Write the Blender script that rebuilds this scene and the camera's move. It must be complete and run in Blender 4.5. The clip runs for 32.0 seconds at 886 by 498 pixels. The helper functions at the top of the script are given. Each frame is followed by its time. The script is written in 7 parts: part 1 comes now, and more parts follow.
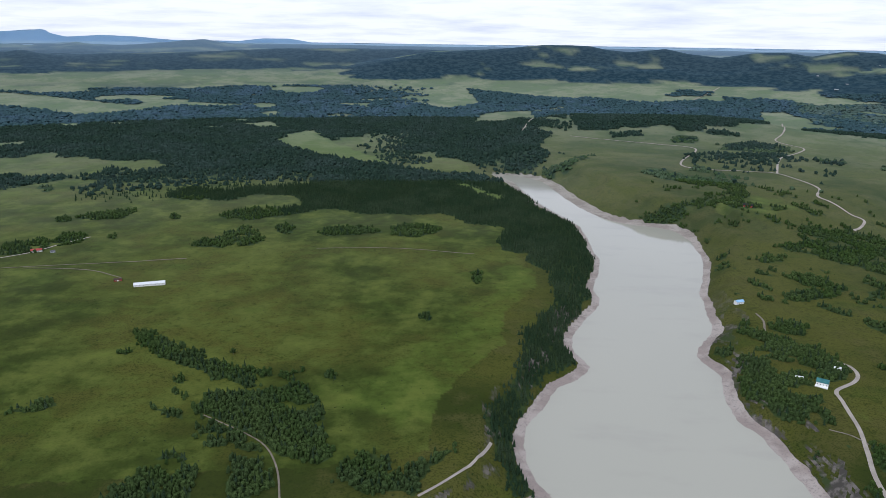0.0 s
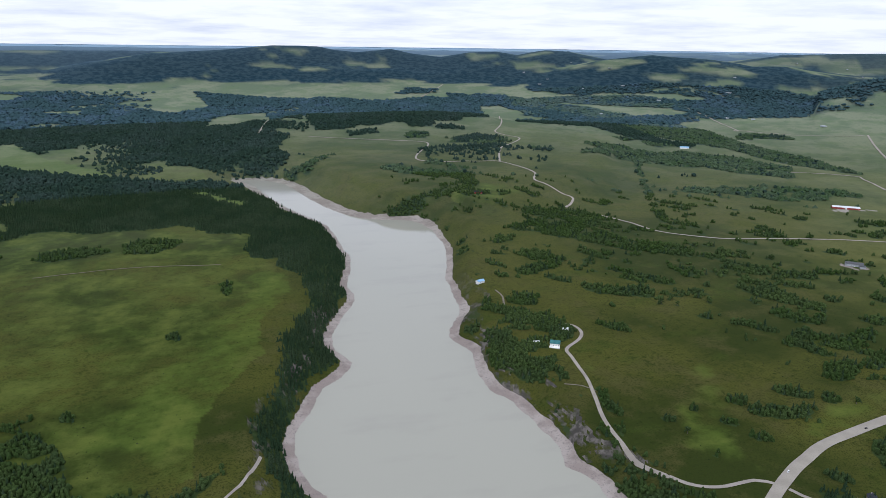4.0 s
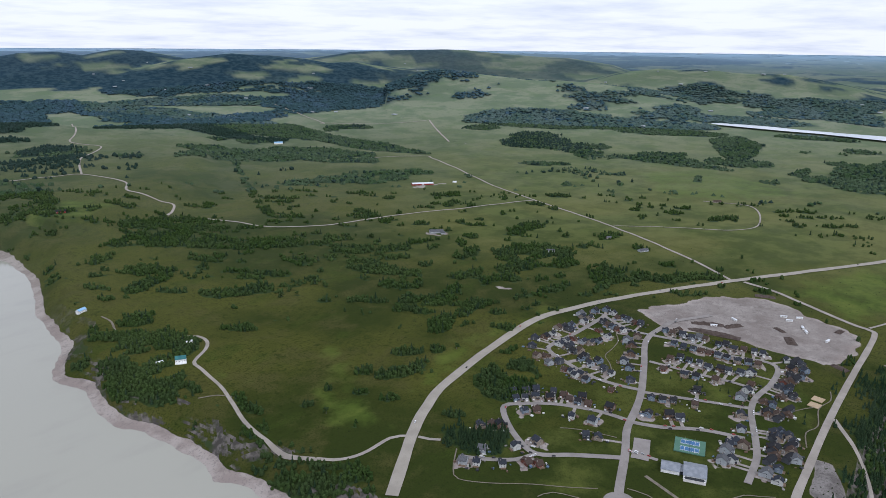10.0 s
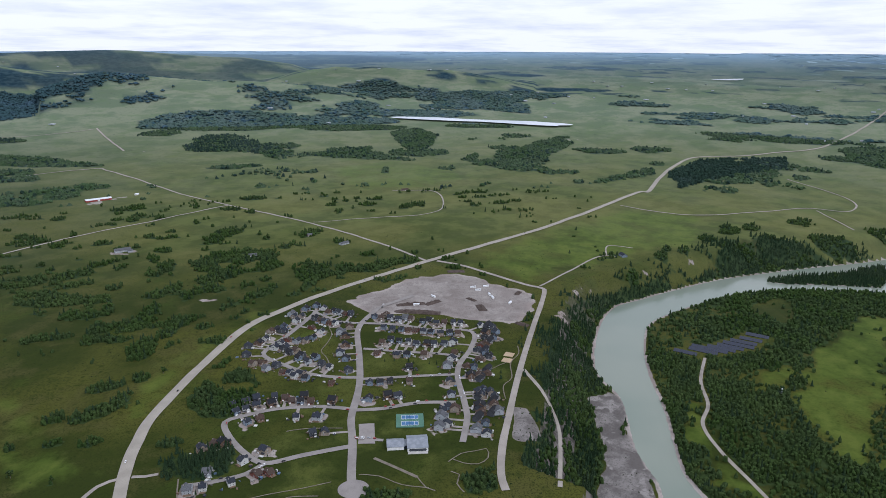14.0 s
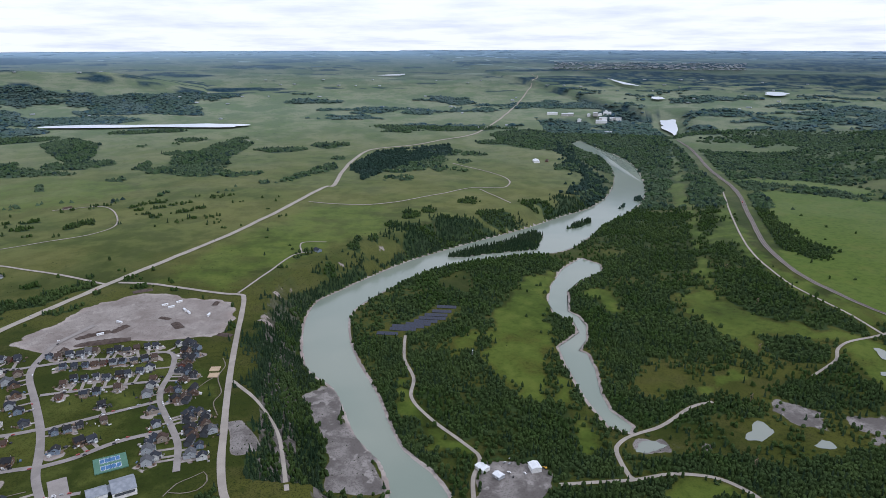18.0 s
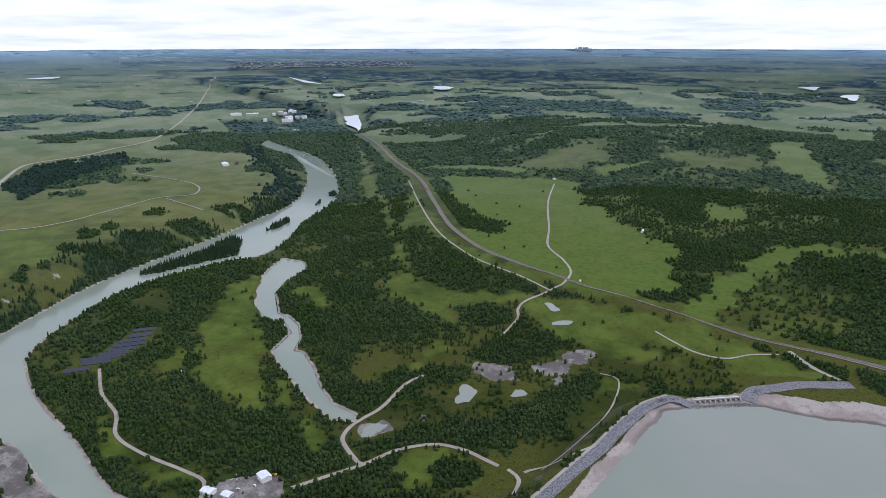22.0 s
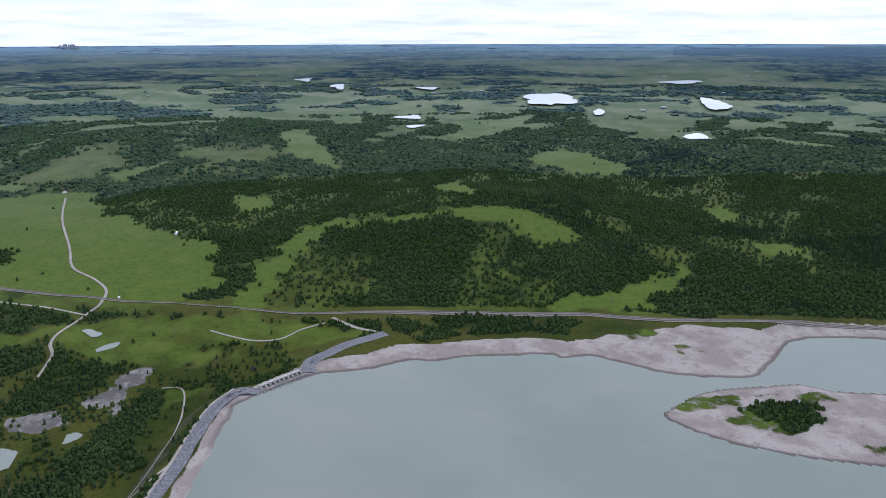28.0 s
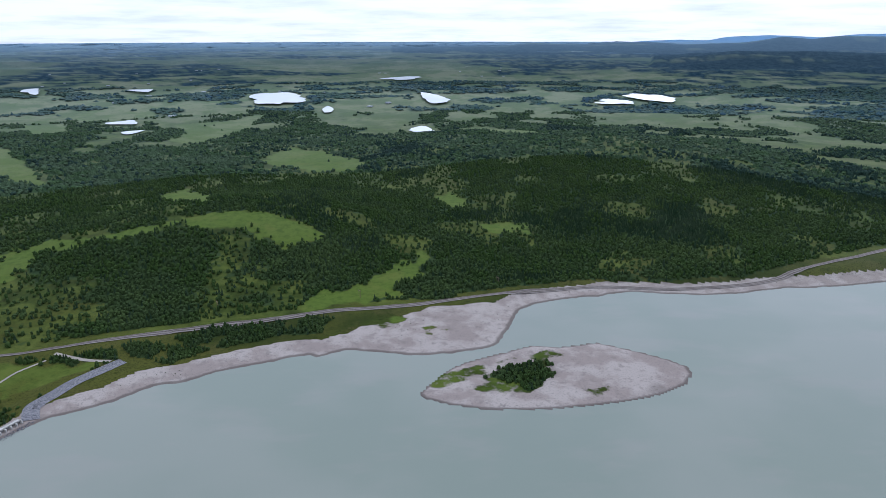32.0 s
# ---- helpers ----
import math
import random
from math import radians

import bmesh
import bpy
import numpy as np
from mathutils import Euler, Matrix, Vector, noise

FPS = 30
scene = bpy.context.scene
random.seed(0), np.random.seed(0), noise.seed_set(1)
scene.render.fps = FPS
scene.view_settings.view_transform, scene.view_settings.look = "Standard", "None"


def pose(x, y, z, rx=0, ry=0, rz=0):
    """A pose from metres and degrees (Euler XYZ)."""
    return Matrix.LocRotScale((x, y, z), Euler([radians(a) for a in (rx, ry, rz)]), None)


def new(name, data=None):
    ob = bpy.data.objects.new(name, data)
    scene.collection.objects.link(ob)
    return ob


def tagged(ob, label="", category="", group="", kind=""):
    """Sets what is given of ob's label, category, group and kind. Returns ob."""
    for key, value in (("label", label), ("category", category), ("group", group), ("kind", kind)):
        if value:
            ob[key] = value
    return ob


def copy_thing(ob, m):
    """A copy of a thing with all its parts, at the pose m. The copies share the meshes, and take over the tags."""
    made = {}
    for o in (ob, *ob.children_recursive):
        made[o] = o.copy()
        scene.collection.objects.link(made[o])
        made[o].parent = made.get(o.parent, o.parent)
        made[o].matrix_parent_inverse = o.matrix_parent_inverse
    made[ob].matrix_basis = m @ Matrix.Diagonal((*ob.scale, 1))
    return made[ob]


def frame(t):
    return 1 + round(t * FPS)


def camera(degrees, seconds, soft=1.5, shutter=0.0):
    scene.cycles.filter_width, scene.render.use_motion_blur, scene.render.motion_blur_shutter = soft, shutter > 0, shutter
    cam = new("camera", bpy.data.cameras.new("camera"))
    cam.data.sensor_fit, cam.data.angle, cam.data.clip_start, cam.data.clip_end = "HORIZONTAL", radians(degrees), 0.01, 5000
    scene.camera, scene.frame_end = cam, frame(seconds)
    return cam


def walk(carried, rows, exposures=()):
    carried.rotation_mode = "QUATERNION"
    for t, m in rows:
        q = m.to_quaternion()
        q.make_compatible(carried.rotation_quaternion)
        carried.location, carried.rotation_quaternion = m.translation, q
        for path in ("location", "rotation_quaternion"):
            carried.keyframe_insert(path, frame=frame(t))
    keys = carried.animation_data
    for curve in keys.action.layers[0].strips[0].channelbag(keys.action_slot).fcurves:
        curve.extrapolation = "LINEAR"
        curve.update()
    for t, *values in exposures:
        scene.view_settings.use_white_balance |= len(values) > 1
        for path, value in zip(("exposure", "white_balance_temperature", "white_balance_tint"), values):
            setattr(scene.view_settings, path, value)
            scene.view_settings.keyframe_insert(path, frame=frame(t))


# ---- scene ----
cam = camera(64.7, 32.0, soft=0.5)
# seconds, yaw, pitch, roll: the drone hovers and turns
TURN = [
    (0, 4.98, -16.98, -0.63),
    (0.5, 2.45, -16.93, -0.64),
    (1, -0.08, -16.88, -0.65),
    (1.5, -2.61, -16.83, -0.66),
    (2, -5.22, -16.80, -0.69),
    (2.5, -7.94, -16.80, -0.70),
    (3, -10.67, -16.78, -0.70),
    (3.5, -13.43, -16.75, -0.68),
    (5.5, -24.27, -16.62, -0.61),
    (6, -27.03, -16.60, -0.60),
    (6.5, -29.72, -16.58, -0.59),
    (7, -32.43, -16.56, -0.57),
    (7.5, -35.14, -16.54, -0.54),
    (8, -37.83, -16.53, -0.50),
    (8.5, -40.52, -16.52, -0.49),
    (9, -43.20, -16.52, -0.50),
    (9.5, -45.85, -16.53, -0.50),
    (10, -48.44, -16.52, -0.50),
    (10.5, -51.06, -16.51, -0.48),
    (11, -53.78, -16.49, -0.46),
    (11.5, -56.96, -16.47, -0.43),
    (12, -60.39, -16.45, -0.40),
    (12.5, -63.85, -16.44, -0.36),
    (13, -67.13, -16.43, -0.30),
    (13.5, -70.35, -16.43, -0.26),
    (14, -73.51, -16.43, -0.23),
    (14.5, -76.71, -16.44, -0.20),
    (16.5, -89.61, -16.45, -0.06),
    (17, -92.82, -16.47, -0.02),
    (17.5, -96.04, -16.50, 0.01),
    (18, -99.22, -16.51, 0.04),
    (18.5, -102.43, -16.52, 0.07),
    (19, -105.55, -16.54, 0.09),
    (19.5, -108.66, -16.55, 0.09),
    (20, -111.79, -16.56, 0.07),
    (20.5, -114.91, -16.56, 0.04),
    (21, -118.00, -16.57, 0.03),
    (21.5, -121.12, -16.59, 0.02),
    (22, -124.25, -16.62, 0.02),
    (22.5, -127.41, -16.66, 0.02),
    (23, -130.57, -16.69, 0.04),
    (23.5, -133.72, -16.72, 0.04),
    (24, -136.89, -16.75, 0.06),
    (24.5, -140.10, -16.80, 0.12),
    (25, -143.28, -16.81, 0.16),
    (25.5, -146.44, -16.83, 0.18),
    (27.5, -159.19, -16.93, 0.19),
    (28, -162.34, -16.97, 0.16),
    (28.5, -165.12, -16.99, 0.14),
    (29, -167.80, -17.02, 0.13),
    (29.5, -170.52, -17.04, 0.11),
    (30, -173.24, -17.05, 0.09),
    (30.5, -175.95, -17.06, 0.07),
    (31, -178.63, -17.08, 0.06),
    (31.5, -181.31, -17.10, 0.06),
    (32, -183.96, -17.15, 0.07),
]
walk(cam, [(t, pose(0, 0, 540, 90 + p, r, y)) for t, y, p, r in TURN], exposures=[(0, 0.03, 5880, 13), (10, -0.04, 5850, 14), (17, 0.03, 5800, 15), (25, 0.11, 5680, 17), (32, 0.09, 5430, 14)])

# ---- sky and sun: bright broken overcast ----
SUN_UP, SUN_TURN = 50.0, 205.0
world = bpy.data.worlds.new("overcast_sky")
scene.world = world
world.use_nodes = True
wn, wl = world.node_tree.nodes, world.node_tree.links
wn.clear()
w_out, w_bg = wn.new("ShaderNodeOutputWorld"), wn.new("ShaderNodeBackground")
w_sky = wn.new("ShaderNodeTexSky")
w_sky.sky_type, w_sky.sun_disc = "NISHITA", False
w_sky.sun_elevation, w_sky.sun_rotation = radians(SUN_UP), radians(SUN_TURN)
w_sky.air_density, w_sky.dust_density = 1.0, 1.5
w_co, w_sep = wn.new("ShaderNodeTexCoord"), wn.new("ShaderNodeSeparateXYZ")
wl.new(w_co.outputs["Generated"], w_sep.inputs[0])
w_up = wn.new("ShaderNodeMath")
w_up.operation, w_up.inputs[1].default_value = "ADD", 0.09
wl.new(w_sep.outputs["Z"], w_up.inputs[0])
w_comb = wn.new("ShaderNodeCombineXYZ")
for axis in ("X", "Y"):
    w_div = wn.new("ShaderNodeMath")
    w_div.operation = "DIVIDE"
    wl.new(w_sep.outputs[axis], w_div.inputs[0])
    wl.new(w_up.outputs[0], w_div.inputs[1])
    wl.new(w_div.outputs[0], w_comb.inputs[axis])
w_noise = wn.new("ShaderNodeTexNoise")
w_noise.inputs["Scale"].default_value, w_noise.inputs["Detail"].default_value, w_noise.inputs["Roughness"].default_value = 0.85, 9.0, 0.58
wl.new(w_comb.outputs[0], w_noise.inputs["Vector"])
w_ramp = wn.new("ShaderNodeValToRGB")
w_ramp.color_ramp.elements[0].position, w_ramp.color_ramp.elements[0].color = 0.30, (0.74, 0.78, 0.85, 1)
w_ramp.color_ramp.elements[1].position, w_ramp.color_ramp.elements[1].color = 0.56, (0.99, 1.0, 1.02, 1)
wl.new(w_noise.outputs["Fac"], w_ramp.inputs[0])
w_dim = wn.new("ShaderNodeVectorMath")
w_dim.operation = "SCALE"
w_dim.inputs["Scale"].default_value = 0.10
wl.new(w_sky.outputs[0], w_dim.inputs[0])
w_mix = wn.new("ShaderNodeMix")
w_mix.data_type = "RGBA"
w_mix.inputs["Factor"].default_value = 0.9
wl.new(w_dim.outputs[0], w_mix.inputs["A"])
wl.new(w_ramp.outputs[0], w_mix.inputs["B"])
wl.new(w_mix.outputs["Result"], w_bg.inputs["Color"])
w_bg.inputs["Strength"].default_value = 1.07
wl.new(w_bg.outputs[0], w_out.inputs[0])

sun = new("sun", bpy.data.lights.new("sun", "SUN"))
sun.data.energy, sun.data.angle, sun.data.color = 1.25, radians(11), (1.0, 0.96, 0.9)
sun.matrix_world = pose(0, 0, 900, 90 - SUN_UP, 0, 180 - SUN_TURN)


# ---- materials ----
class Nodes:
    """Short hand for building a node material."""

    def __init__(self, name, rough=0.9, metal=0.0, spec=0.3):
        self.m = bpy.data.materials.new(name)
        self.m.use_nodes = True
        self.t = self.m.node_tree
        self.b = self.t.nodes["Principled BSDF"]
        self.b.inputs["Roughness"].default_value = rough
        self.b.inputs["Metallic"].default_value = metal
        self.b.inputs["Specular IOR Level"].default_value = spec
        self.geo = self.t.nodes.new("ShaderNodeNewGeometry")

    def put(self, value, socket):
        if hasattr(value, "is_linked"):
            self.t.links.new(value, socket)
        elif isinstance(value, tuple) and len(value) == 3 and socket.type == "RGBA":
            socket.default_value = (*value, 1)
        else:
            socket.default_value = value

    def noise(self, size, detail=4.0, rough=0.55, stretch=None):
        n = self.t.nodes.new("ShaderNodeTexNoise")
        n.inputs["Scale"].default_value, n.inputs["Detail"].default_value, n.inputs["Roughness"].default_value = 1.0 / size, detail, rough
        src = self.geo.outputs["Position"]
        if stretch:
            v = self.t.nodes.new("ShaderNodeVectorMath")
            v.operation = "MULTIPLY"
            v.inputs[1].default_value = stretch
            self.t.links.new(src, v.inputs[0])
            src = v.outputs[0]
        self.t.links.new(src, n.inputs["Vector"])
        return n.outputs["Fac"]

    def ramp(self, fac, a, b):
        n = self.t.nodes.new("ShaderNodeMapRange")
        n.interpolation_type = "SMOOTHSTEP"
        self.put(fac, n.inputs["Value"])
        n.inputs["From Min"].default_value, n.inputs["From Max"].default_value = a, b
        return n.outputs["Result"]

    def math(self, op, a, b=0.0):
        n = self.t.nodes.new("ShaderNodeMath")
        n.operation = op
        self.put(a, n.inputs[0])
        self.put(b, n.inputs[1])
        return n.outputs[0]

    def mix(self, fac, a, b):
        n = self.t.nodes.new("ShaderNodeMix")
        n.data_type = "RGBA"
        self.put(fac, n.inputs["Factor"])
        self.put(a, n.inputs["A"])
        self.put(b, n.inputs["B"])
        return n.outputs["Result"]

    def attr(self, name):
        n = self.t.nodes.new("ShaderNodeAttribute")
        n.attribute_name = name
        return n

    def bump(self, fac, depth, strength=0.6):
        n = self.t.nodes.new("ShaderNodeBump")
        n.inputs["Strength"].default_value, n.inputs["Distance"].default_value = strength, depth
        self.t.links.new(fac, n.inputs["Height"])
        self.t.links.new(n.outputs[0], self.b.inputs["Normal"])

    def colour(self, value):
        self.put(value, self.b.inputs["Base Color"])
        return self.m


def plain(name, a, b, size, rough=0.85, metal=0.0, spec=0.3, fine=None):
    """A surface of two mingled colours with finer grain."""
    n = Nodes(name, rough, metal, spec)
    big = n.mix(n.ramp(n.noise(size), 0.35, 0.65), a, b)
    small = n.noise(fine or size / 9, 3)
    dark = tuple(v * 0.72 for v in a)
    return n.colour(n.mix(n.math("MULTIPLY", n.ramp(small, 0.5, 0.75), 0.45), big, dark))


def ground_material():
    n = Nodes("grassland_soil", 1.0, 0, 0.02)
    cover = n.t.nodes.new("ShaderNodeSeparateColor")
    n.t.links.new(n.attr("cover").outputs["Color"], cover.inputs[0])
    extra = n.t.nodes.new("ShaderNodeSeparateColor")
    n.t.links.new(n.attr("extra").outputs["Color"], extra.inputs[0])
    big, mid, small, fine = n.noise(420, 5), n.noise(70, 5, 0.6), n.noise(14, 4, 0.6), n.noise(2.5, 3)
    grass = n.mix(n.ramp(big, 0.42, 0.58), (0.028, 0.039, 0.009), (0.068, 0.072, 0.016))
    grass = n.mix(n.math("MULTIPLY", n.ramp(mid, 0.46, 0.66), 0.65), grass, (0.070, 0.067, 0.022))
    grass = n.mix(n.math("MULTIPLY", n.ramp(n.noise(150, 5, 0.65, (1, 1.6, 1)), 0.54, 0.68), 0.6), grass, (0.039, 0.059, 0.011))
    grass = n.mix(n.math("MULTIPLY", n.ramp(n.noise(26, 5, 0.7), 0.54, 0.68), 0.6), grass, (0.027, 0.039, 0.009))
    grass = n.mix(n.math("MULTIPLY", n.ramp(small, 0.56, 0.72), 0.65), grass, (0.023, 0.032, 0.007))
    grass = n.mix(n.math("MULTIPLY", n.ramp(fine, 0.5, 0.62), 0.75), grass, (0.025, 0.032, 0.009))
    grass = n.mix(n.math("MULTIPLY", n.ramp(n.noise(7, 4, 0.7), 0.56, 0.68), 0.6), grass, (0.016, 0.026, 0.007))
    pale = n.math("MULTIPLY", n.attr("pale").outputs["Fac"], n.math("ADD", 0.45, n.math("MULTIPLY", n.ramp(mid, 0.38, 0.62), 0.55)))
    grass = n.mix(pale, grass, n.mix(n.ramp(big, 0.42, 0.58), (0.104, 0.122, 0.033), (0.135, 0.138, 0.043)))
    lush = n.mix(n.ramp(small, 0.4, 0.7), (0.084, 0.125, 0.021), (0.059, 0.094, 0.016))
    lush = n.mix(n.math("MULTIPLY", n.ramp(mid, 0.5, 0.66), 0.5), lush, (0.110, 0.128, 0.027))
    ragged = n.math("ADD", extra.outputs["Green"], n.math("MULTIPLY", n.math("SUBTRACT", mid, 0.5), 0.9))
    grass = n.mix(n.math("MULTIPLY", n.ramp(ragged, 0.35, 0.8), 0.85), grass, lush)
    edge = n.math("MULTIPLY", n.math("SUBTRACT", small, 0.5), 1.1)
    wood = n.mix(n.ramp(small, 0.35, 0.65), (0.024, 0.040, 0.014), (0.036, 0.056, 0.020))
    land = n.mix(n.ramp(n.math("ADD", cover.outputs["Red"], edge), 0.35, 0.6), grass, wood)
    clay = n.mix(n.ramp(mid, 0.42, 0.58), (0.25, 0.212, 0.192), (0.335, 0.298, 0.272))
    clay = n.mix(n.math("MULTIPLY", n.ramp(small, 0.52, 0.68), 0.6), clay, (0.19, 0.165, 0.15))
    clay = n.mix(n.math("MULTIPLY", n.ramp(fine, 0.54, 0.68), 0.5), clay, (0.13, 0.12, 0.115))
    grit = n.mix(n.ramp(n.noise(48, 5, 0.65), 0.42, 0.6), (0.115, 0.105, 0.098), (0.205, 0.19, 0.178))
    grit = n.mix(n.ramp(n.noise(20, 4), 0.56, 0.64), grit, (0.25, 0.233, 0.218))
    grit = n.mix(n.math("MULTIPLY", n.ramp(fine, 0.5, 0.64), 0.6), grit, (0.085, 0.075, 0.07))
    clay = n.mix(n.ramp(cover.outputs["Blue"], 0.3, 0.7), clay, grit)
    place = n.t.nodes.new("ShaderNodeSeparateXYZ")
    n.t.links.new(n.geo.outputs["Position"], place.inputs[0])
    damp = n.math("MULTIPLY", n.ramp(n.math("ADD", place.outputs["Z"], n.math("MULTIPLY", n.math("SUBTRACT", small, 0.5), 0.5)), 1.05, 0.45), n.math("MULTIPLY", n.ramp(place.outputs["Z"], -3.0, -2.0), n.ramp(place.outputs["Y"], -600.0, -850.0)))
    clay = n.mix(n.math("MULTIPLY", damp, 0.75), clay, (0.095, 0.08, 0.072))
    rock = n.mix(n.ramp(small, 0.42, 0.6), (0.060, 0.056, 0.050), (0.135, 0.122, 0.112))
    rock = n.mix(n.ramp(n.noise(38, 4), 0.50, 0.60), rock, (0.036, 0.052, 0.021))
    slope = n.t.nodes.new("ShaderNodeSeparateXYZ")
    n.t.links.new(n.geo.outputs["True Normal"], slope.inputs[0])
    steep = n.ramp(n.math("ADD", slope.outputs["Z"], n.math("MULTIPLY", n.math("SUBTRACT", mid, 0.5), 0.35)), 0.86, 0.80)
    near = n.math("SUBTRACT", 1.0, n.ramp(extra.outputs["Red"], 0.0, 0.05))
    turf = n.math("SUBTRACT", 1.0, n.ramp(extra.outputs["Green"], 0.2, 0.5))
    land = n.mix(n.math("MULTIPLY", n.math("MULTIPLY", steep, near), turf), land, rock)
    land = n.mix(n.ramp(n.math("ADD", cover.outputs["Green"], n.math("MULTIPLY", edge, 0.5)), 0.42, 0.58), land, clay)
    # distance haze is painted in: bluer far colours, then a pale blue mix
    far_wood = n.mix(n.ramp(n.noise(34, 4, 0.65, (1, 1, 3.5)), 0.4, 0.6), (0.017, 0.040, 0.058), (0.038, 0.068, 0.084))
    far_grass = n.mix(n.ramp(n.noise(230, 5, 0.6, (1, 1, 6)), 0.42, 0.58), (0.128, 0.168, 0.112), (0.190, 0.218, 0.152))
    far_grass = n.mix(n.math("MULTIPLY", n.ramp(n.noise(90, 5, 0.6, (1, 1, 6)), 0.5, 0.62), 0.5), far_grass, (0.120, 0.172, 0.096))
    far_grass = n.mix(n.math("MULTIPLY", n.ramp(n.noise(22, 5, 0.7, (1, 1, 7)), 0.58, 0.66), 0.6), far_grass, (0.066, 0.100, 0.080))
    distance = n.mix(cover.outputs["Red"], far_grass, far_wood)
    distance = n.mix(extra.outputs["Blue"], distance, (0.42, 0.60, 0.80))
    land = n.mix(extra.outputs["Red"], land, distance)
    n.bump(n.math("ADD", n.math("MULTIPLY", small, 0.7), n.math("MULTIPLY", fine, 0.3)), 1.2, 0.5)
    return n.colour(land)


def water_material(name, a, b, rough=0.06, arm=None, ripple=0.12):
    """Silty water; arm: the paler colour of the northern arm."""
    n = Nodes(name, rough, 0, 0.5)
    n.b.inputs["IOR"].default_value = 1.33
    if ripple:
        n.bump(n.noise(3.0, 3, 0.6), 0.03, ripple)
    col = n.mix(n.ramp(n.noise(330, 3, 0.5), 0.40, 0.60), a, b)
    if arm:
        place = n.t.nodes.new("ShaderNodeSeparateXYZ")
        n.t.links.new(n.geo.outputs["Position"], place.inputs[0])
        arm_edge = n.math("ADD", place.outputs["Y"], n.math("MULTIPLY", n.math("SUBTRACT", n.noise(260, 3, 0.5), 0.5), 500.0))
        col = n.mix(n.ramp(arm_edge, -300, 700), col, arm)
        col = n.mix(n.math("MULTIPLY", n.ramp(n.noise(170, 4, 0.55, (1, 2.2, 1)), 0.5, 0.7), 0.25), col, (0.25, 0.235, 0.215))
    return n.colour(col)


def leaf_material(name, a, b, c):
    n = Nodes(name, 0.95, 0, 0.04)
    col = n.mix(n.geo.outputs["Random Per Island"], a, b)
    col = n.mix(n.ramp(n.noise(210, 4, 0.6), 0.42, 0.62), col, tuple(v * k for v, k in zip(b, (1.25, 1.15, 1.5))))
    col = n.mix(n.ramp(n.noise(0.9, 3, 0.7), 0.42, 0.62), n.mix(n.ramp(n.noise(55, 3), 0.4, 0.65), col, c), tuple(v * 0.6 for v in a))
    return n.colour(col)


GROUND = ground_material()
LAKE_WATER = water_material("silty_lake_water", (0.175, 0.206, 0.170), (0.200, 0.222, 0.188), arm=(0.325, 0.320, 0.270))
# far ponds: the sky's reflection is painted as a pale base colour
POND_WATER = water_material("pond_water_painted_sky", (0.62, 0.66, 0.70), (0.70, 0.73, 0.76), 0.5, ripple=0)
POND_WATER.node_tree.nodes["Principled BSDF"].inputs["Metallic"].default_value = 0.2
RIVER_WATER = water_material("silty_river_water", (0.175, 0.212, 0.172), (0.209, 0.238, 0.193), 0.12)
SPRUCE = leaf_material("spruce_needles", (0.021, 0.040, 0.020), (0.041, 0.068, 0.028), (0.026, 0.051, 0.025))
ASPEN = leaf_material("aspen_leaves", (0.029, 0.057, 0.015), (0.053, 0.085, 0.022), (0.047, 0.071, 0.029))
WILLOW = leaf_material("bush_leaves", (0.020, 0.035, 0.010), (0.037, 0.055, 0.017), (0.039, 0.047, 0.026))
# same foliage for the outer rings, with blue haze put into the colours
FAR_LEAF = leaf_material("hazed_far_leaves", (0.055, 0.099, 0.080), (0.089, 0.135, 0.103), (0.085, 0.124, 0.113))
MID_LEAF = leaf_material("hazed_mid_leaves", (0.041, 0.076, 0.034), (0.068, 0.108, 0.048), (0.066, 0.092, 0.060))
MID_SPRUCE = leaf_material("hazed_mid_needles", (0.019, 0.040, 0.029), (0.034, 0.058, 0.039), (0.027, 0.050, 0.039))
FAR_SPRUCE = leaf_material("hazed_far_needles", (0.033, 0.069, 0.079), (0.056, 0.102, 0.108), (0.046, 0.087, 0.097))
ASPHALT = plain("weathered_asphalt", (0.27, 0.245, 0.205), (0.32, 0.292, 0.245), 30, fine=1.5)
STREET = plain("street_asphalt", (0.20, 0.182, 0.168), (0.25, 0.228, 0.212), 18, fine=1.2)
YARD = plain("pale_driveway", (0.21, 0.188, 0.168), (0.29, 0.262, 0.236), 7, fine=0.8)
GRAVEL = plain("pale_gravel", (0.255, 0.228, 0.197), (0.32, 0.288, 0.25), 25, fine=1.2)
TRAIL = plain("trodden_trail_earth", (0.13, 0.112, 0.082), (0.18, 0.158, 0.122), 9, fine=1.0)
BALLAST = plain("rail_ballast", (0.17, 0.15, 0.135), (0.23, 0.205, 0.185), 12, fine=0.9)
# ---- lie of the land: metres, origin on the lake's surface, y to the north-west ----
EYE_Z = 540.0
TRUE_TO = 3200.0      # the land keeps its true distance up to here
REACH = 4860.0        # farther land is drawn in to lie within this range


HASH = np.random.default_rng(77).uniform(-1, 1, 65536)


def tri_wave_noise(x, y, size, seed):
    """Smooth value noise, -1 to 1, on arrays."""
    x, y = np.asarray(x, float) / size + seed * 17.31, np.asarray(y, float) / size - seed * 9.77
    i, j = np.floor(x), np.floor(y)
    u, v = x - i, y - j
    u, v = u * u * (3 - 2 * u), v * v * (3 - 2 * v)
    k = i.astype(np.int64) * 7919 + j.astype(np.int64) * 104729 + int(seed * 31)
    a, b, c, d = (HASH[(k + n) & 65535] for n in (0, 7919, 104729, 112648))
    a = a + (b - a) * u
    return a + (c + (d - c) * u - a) * v


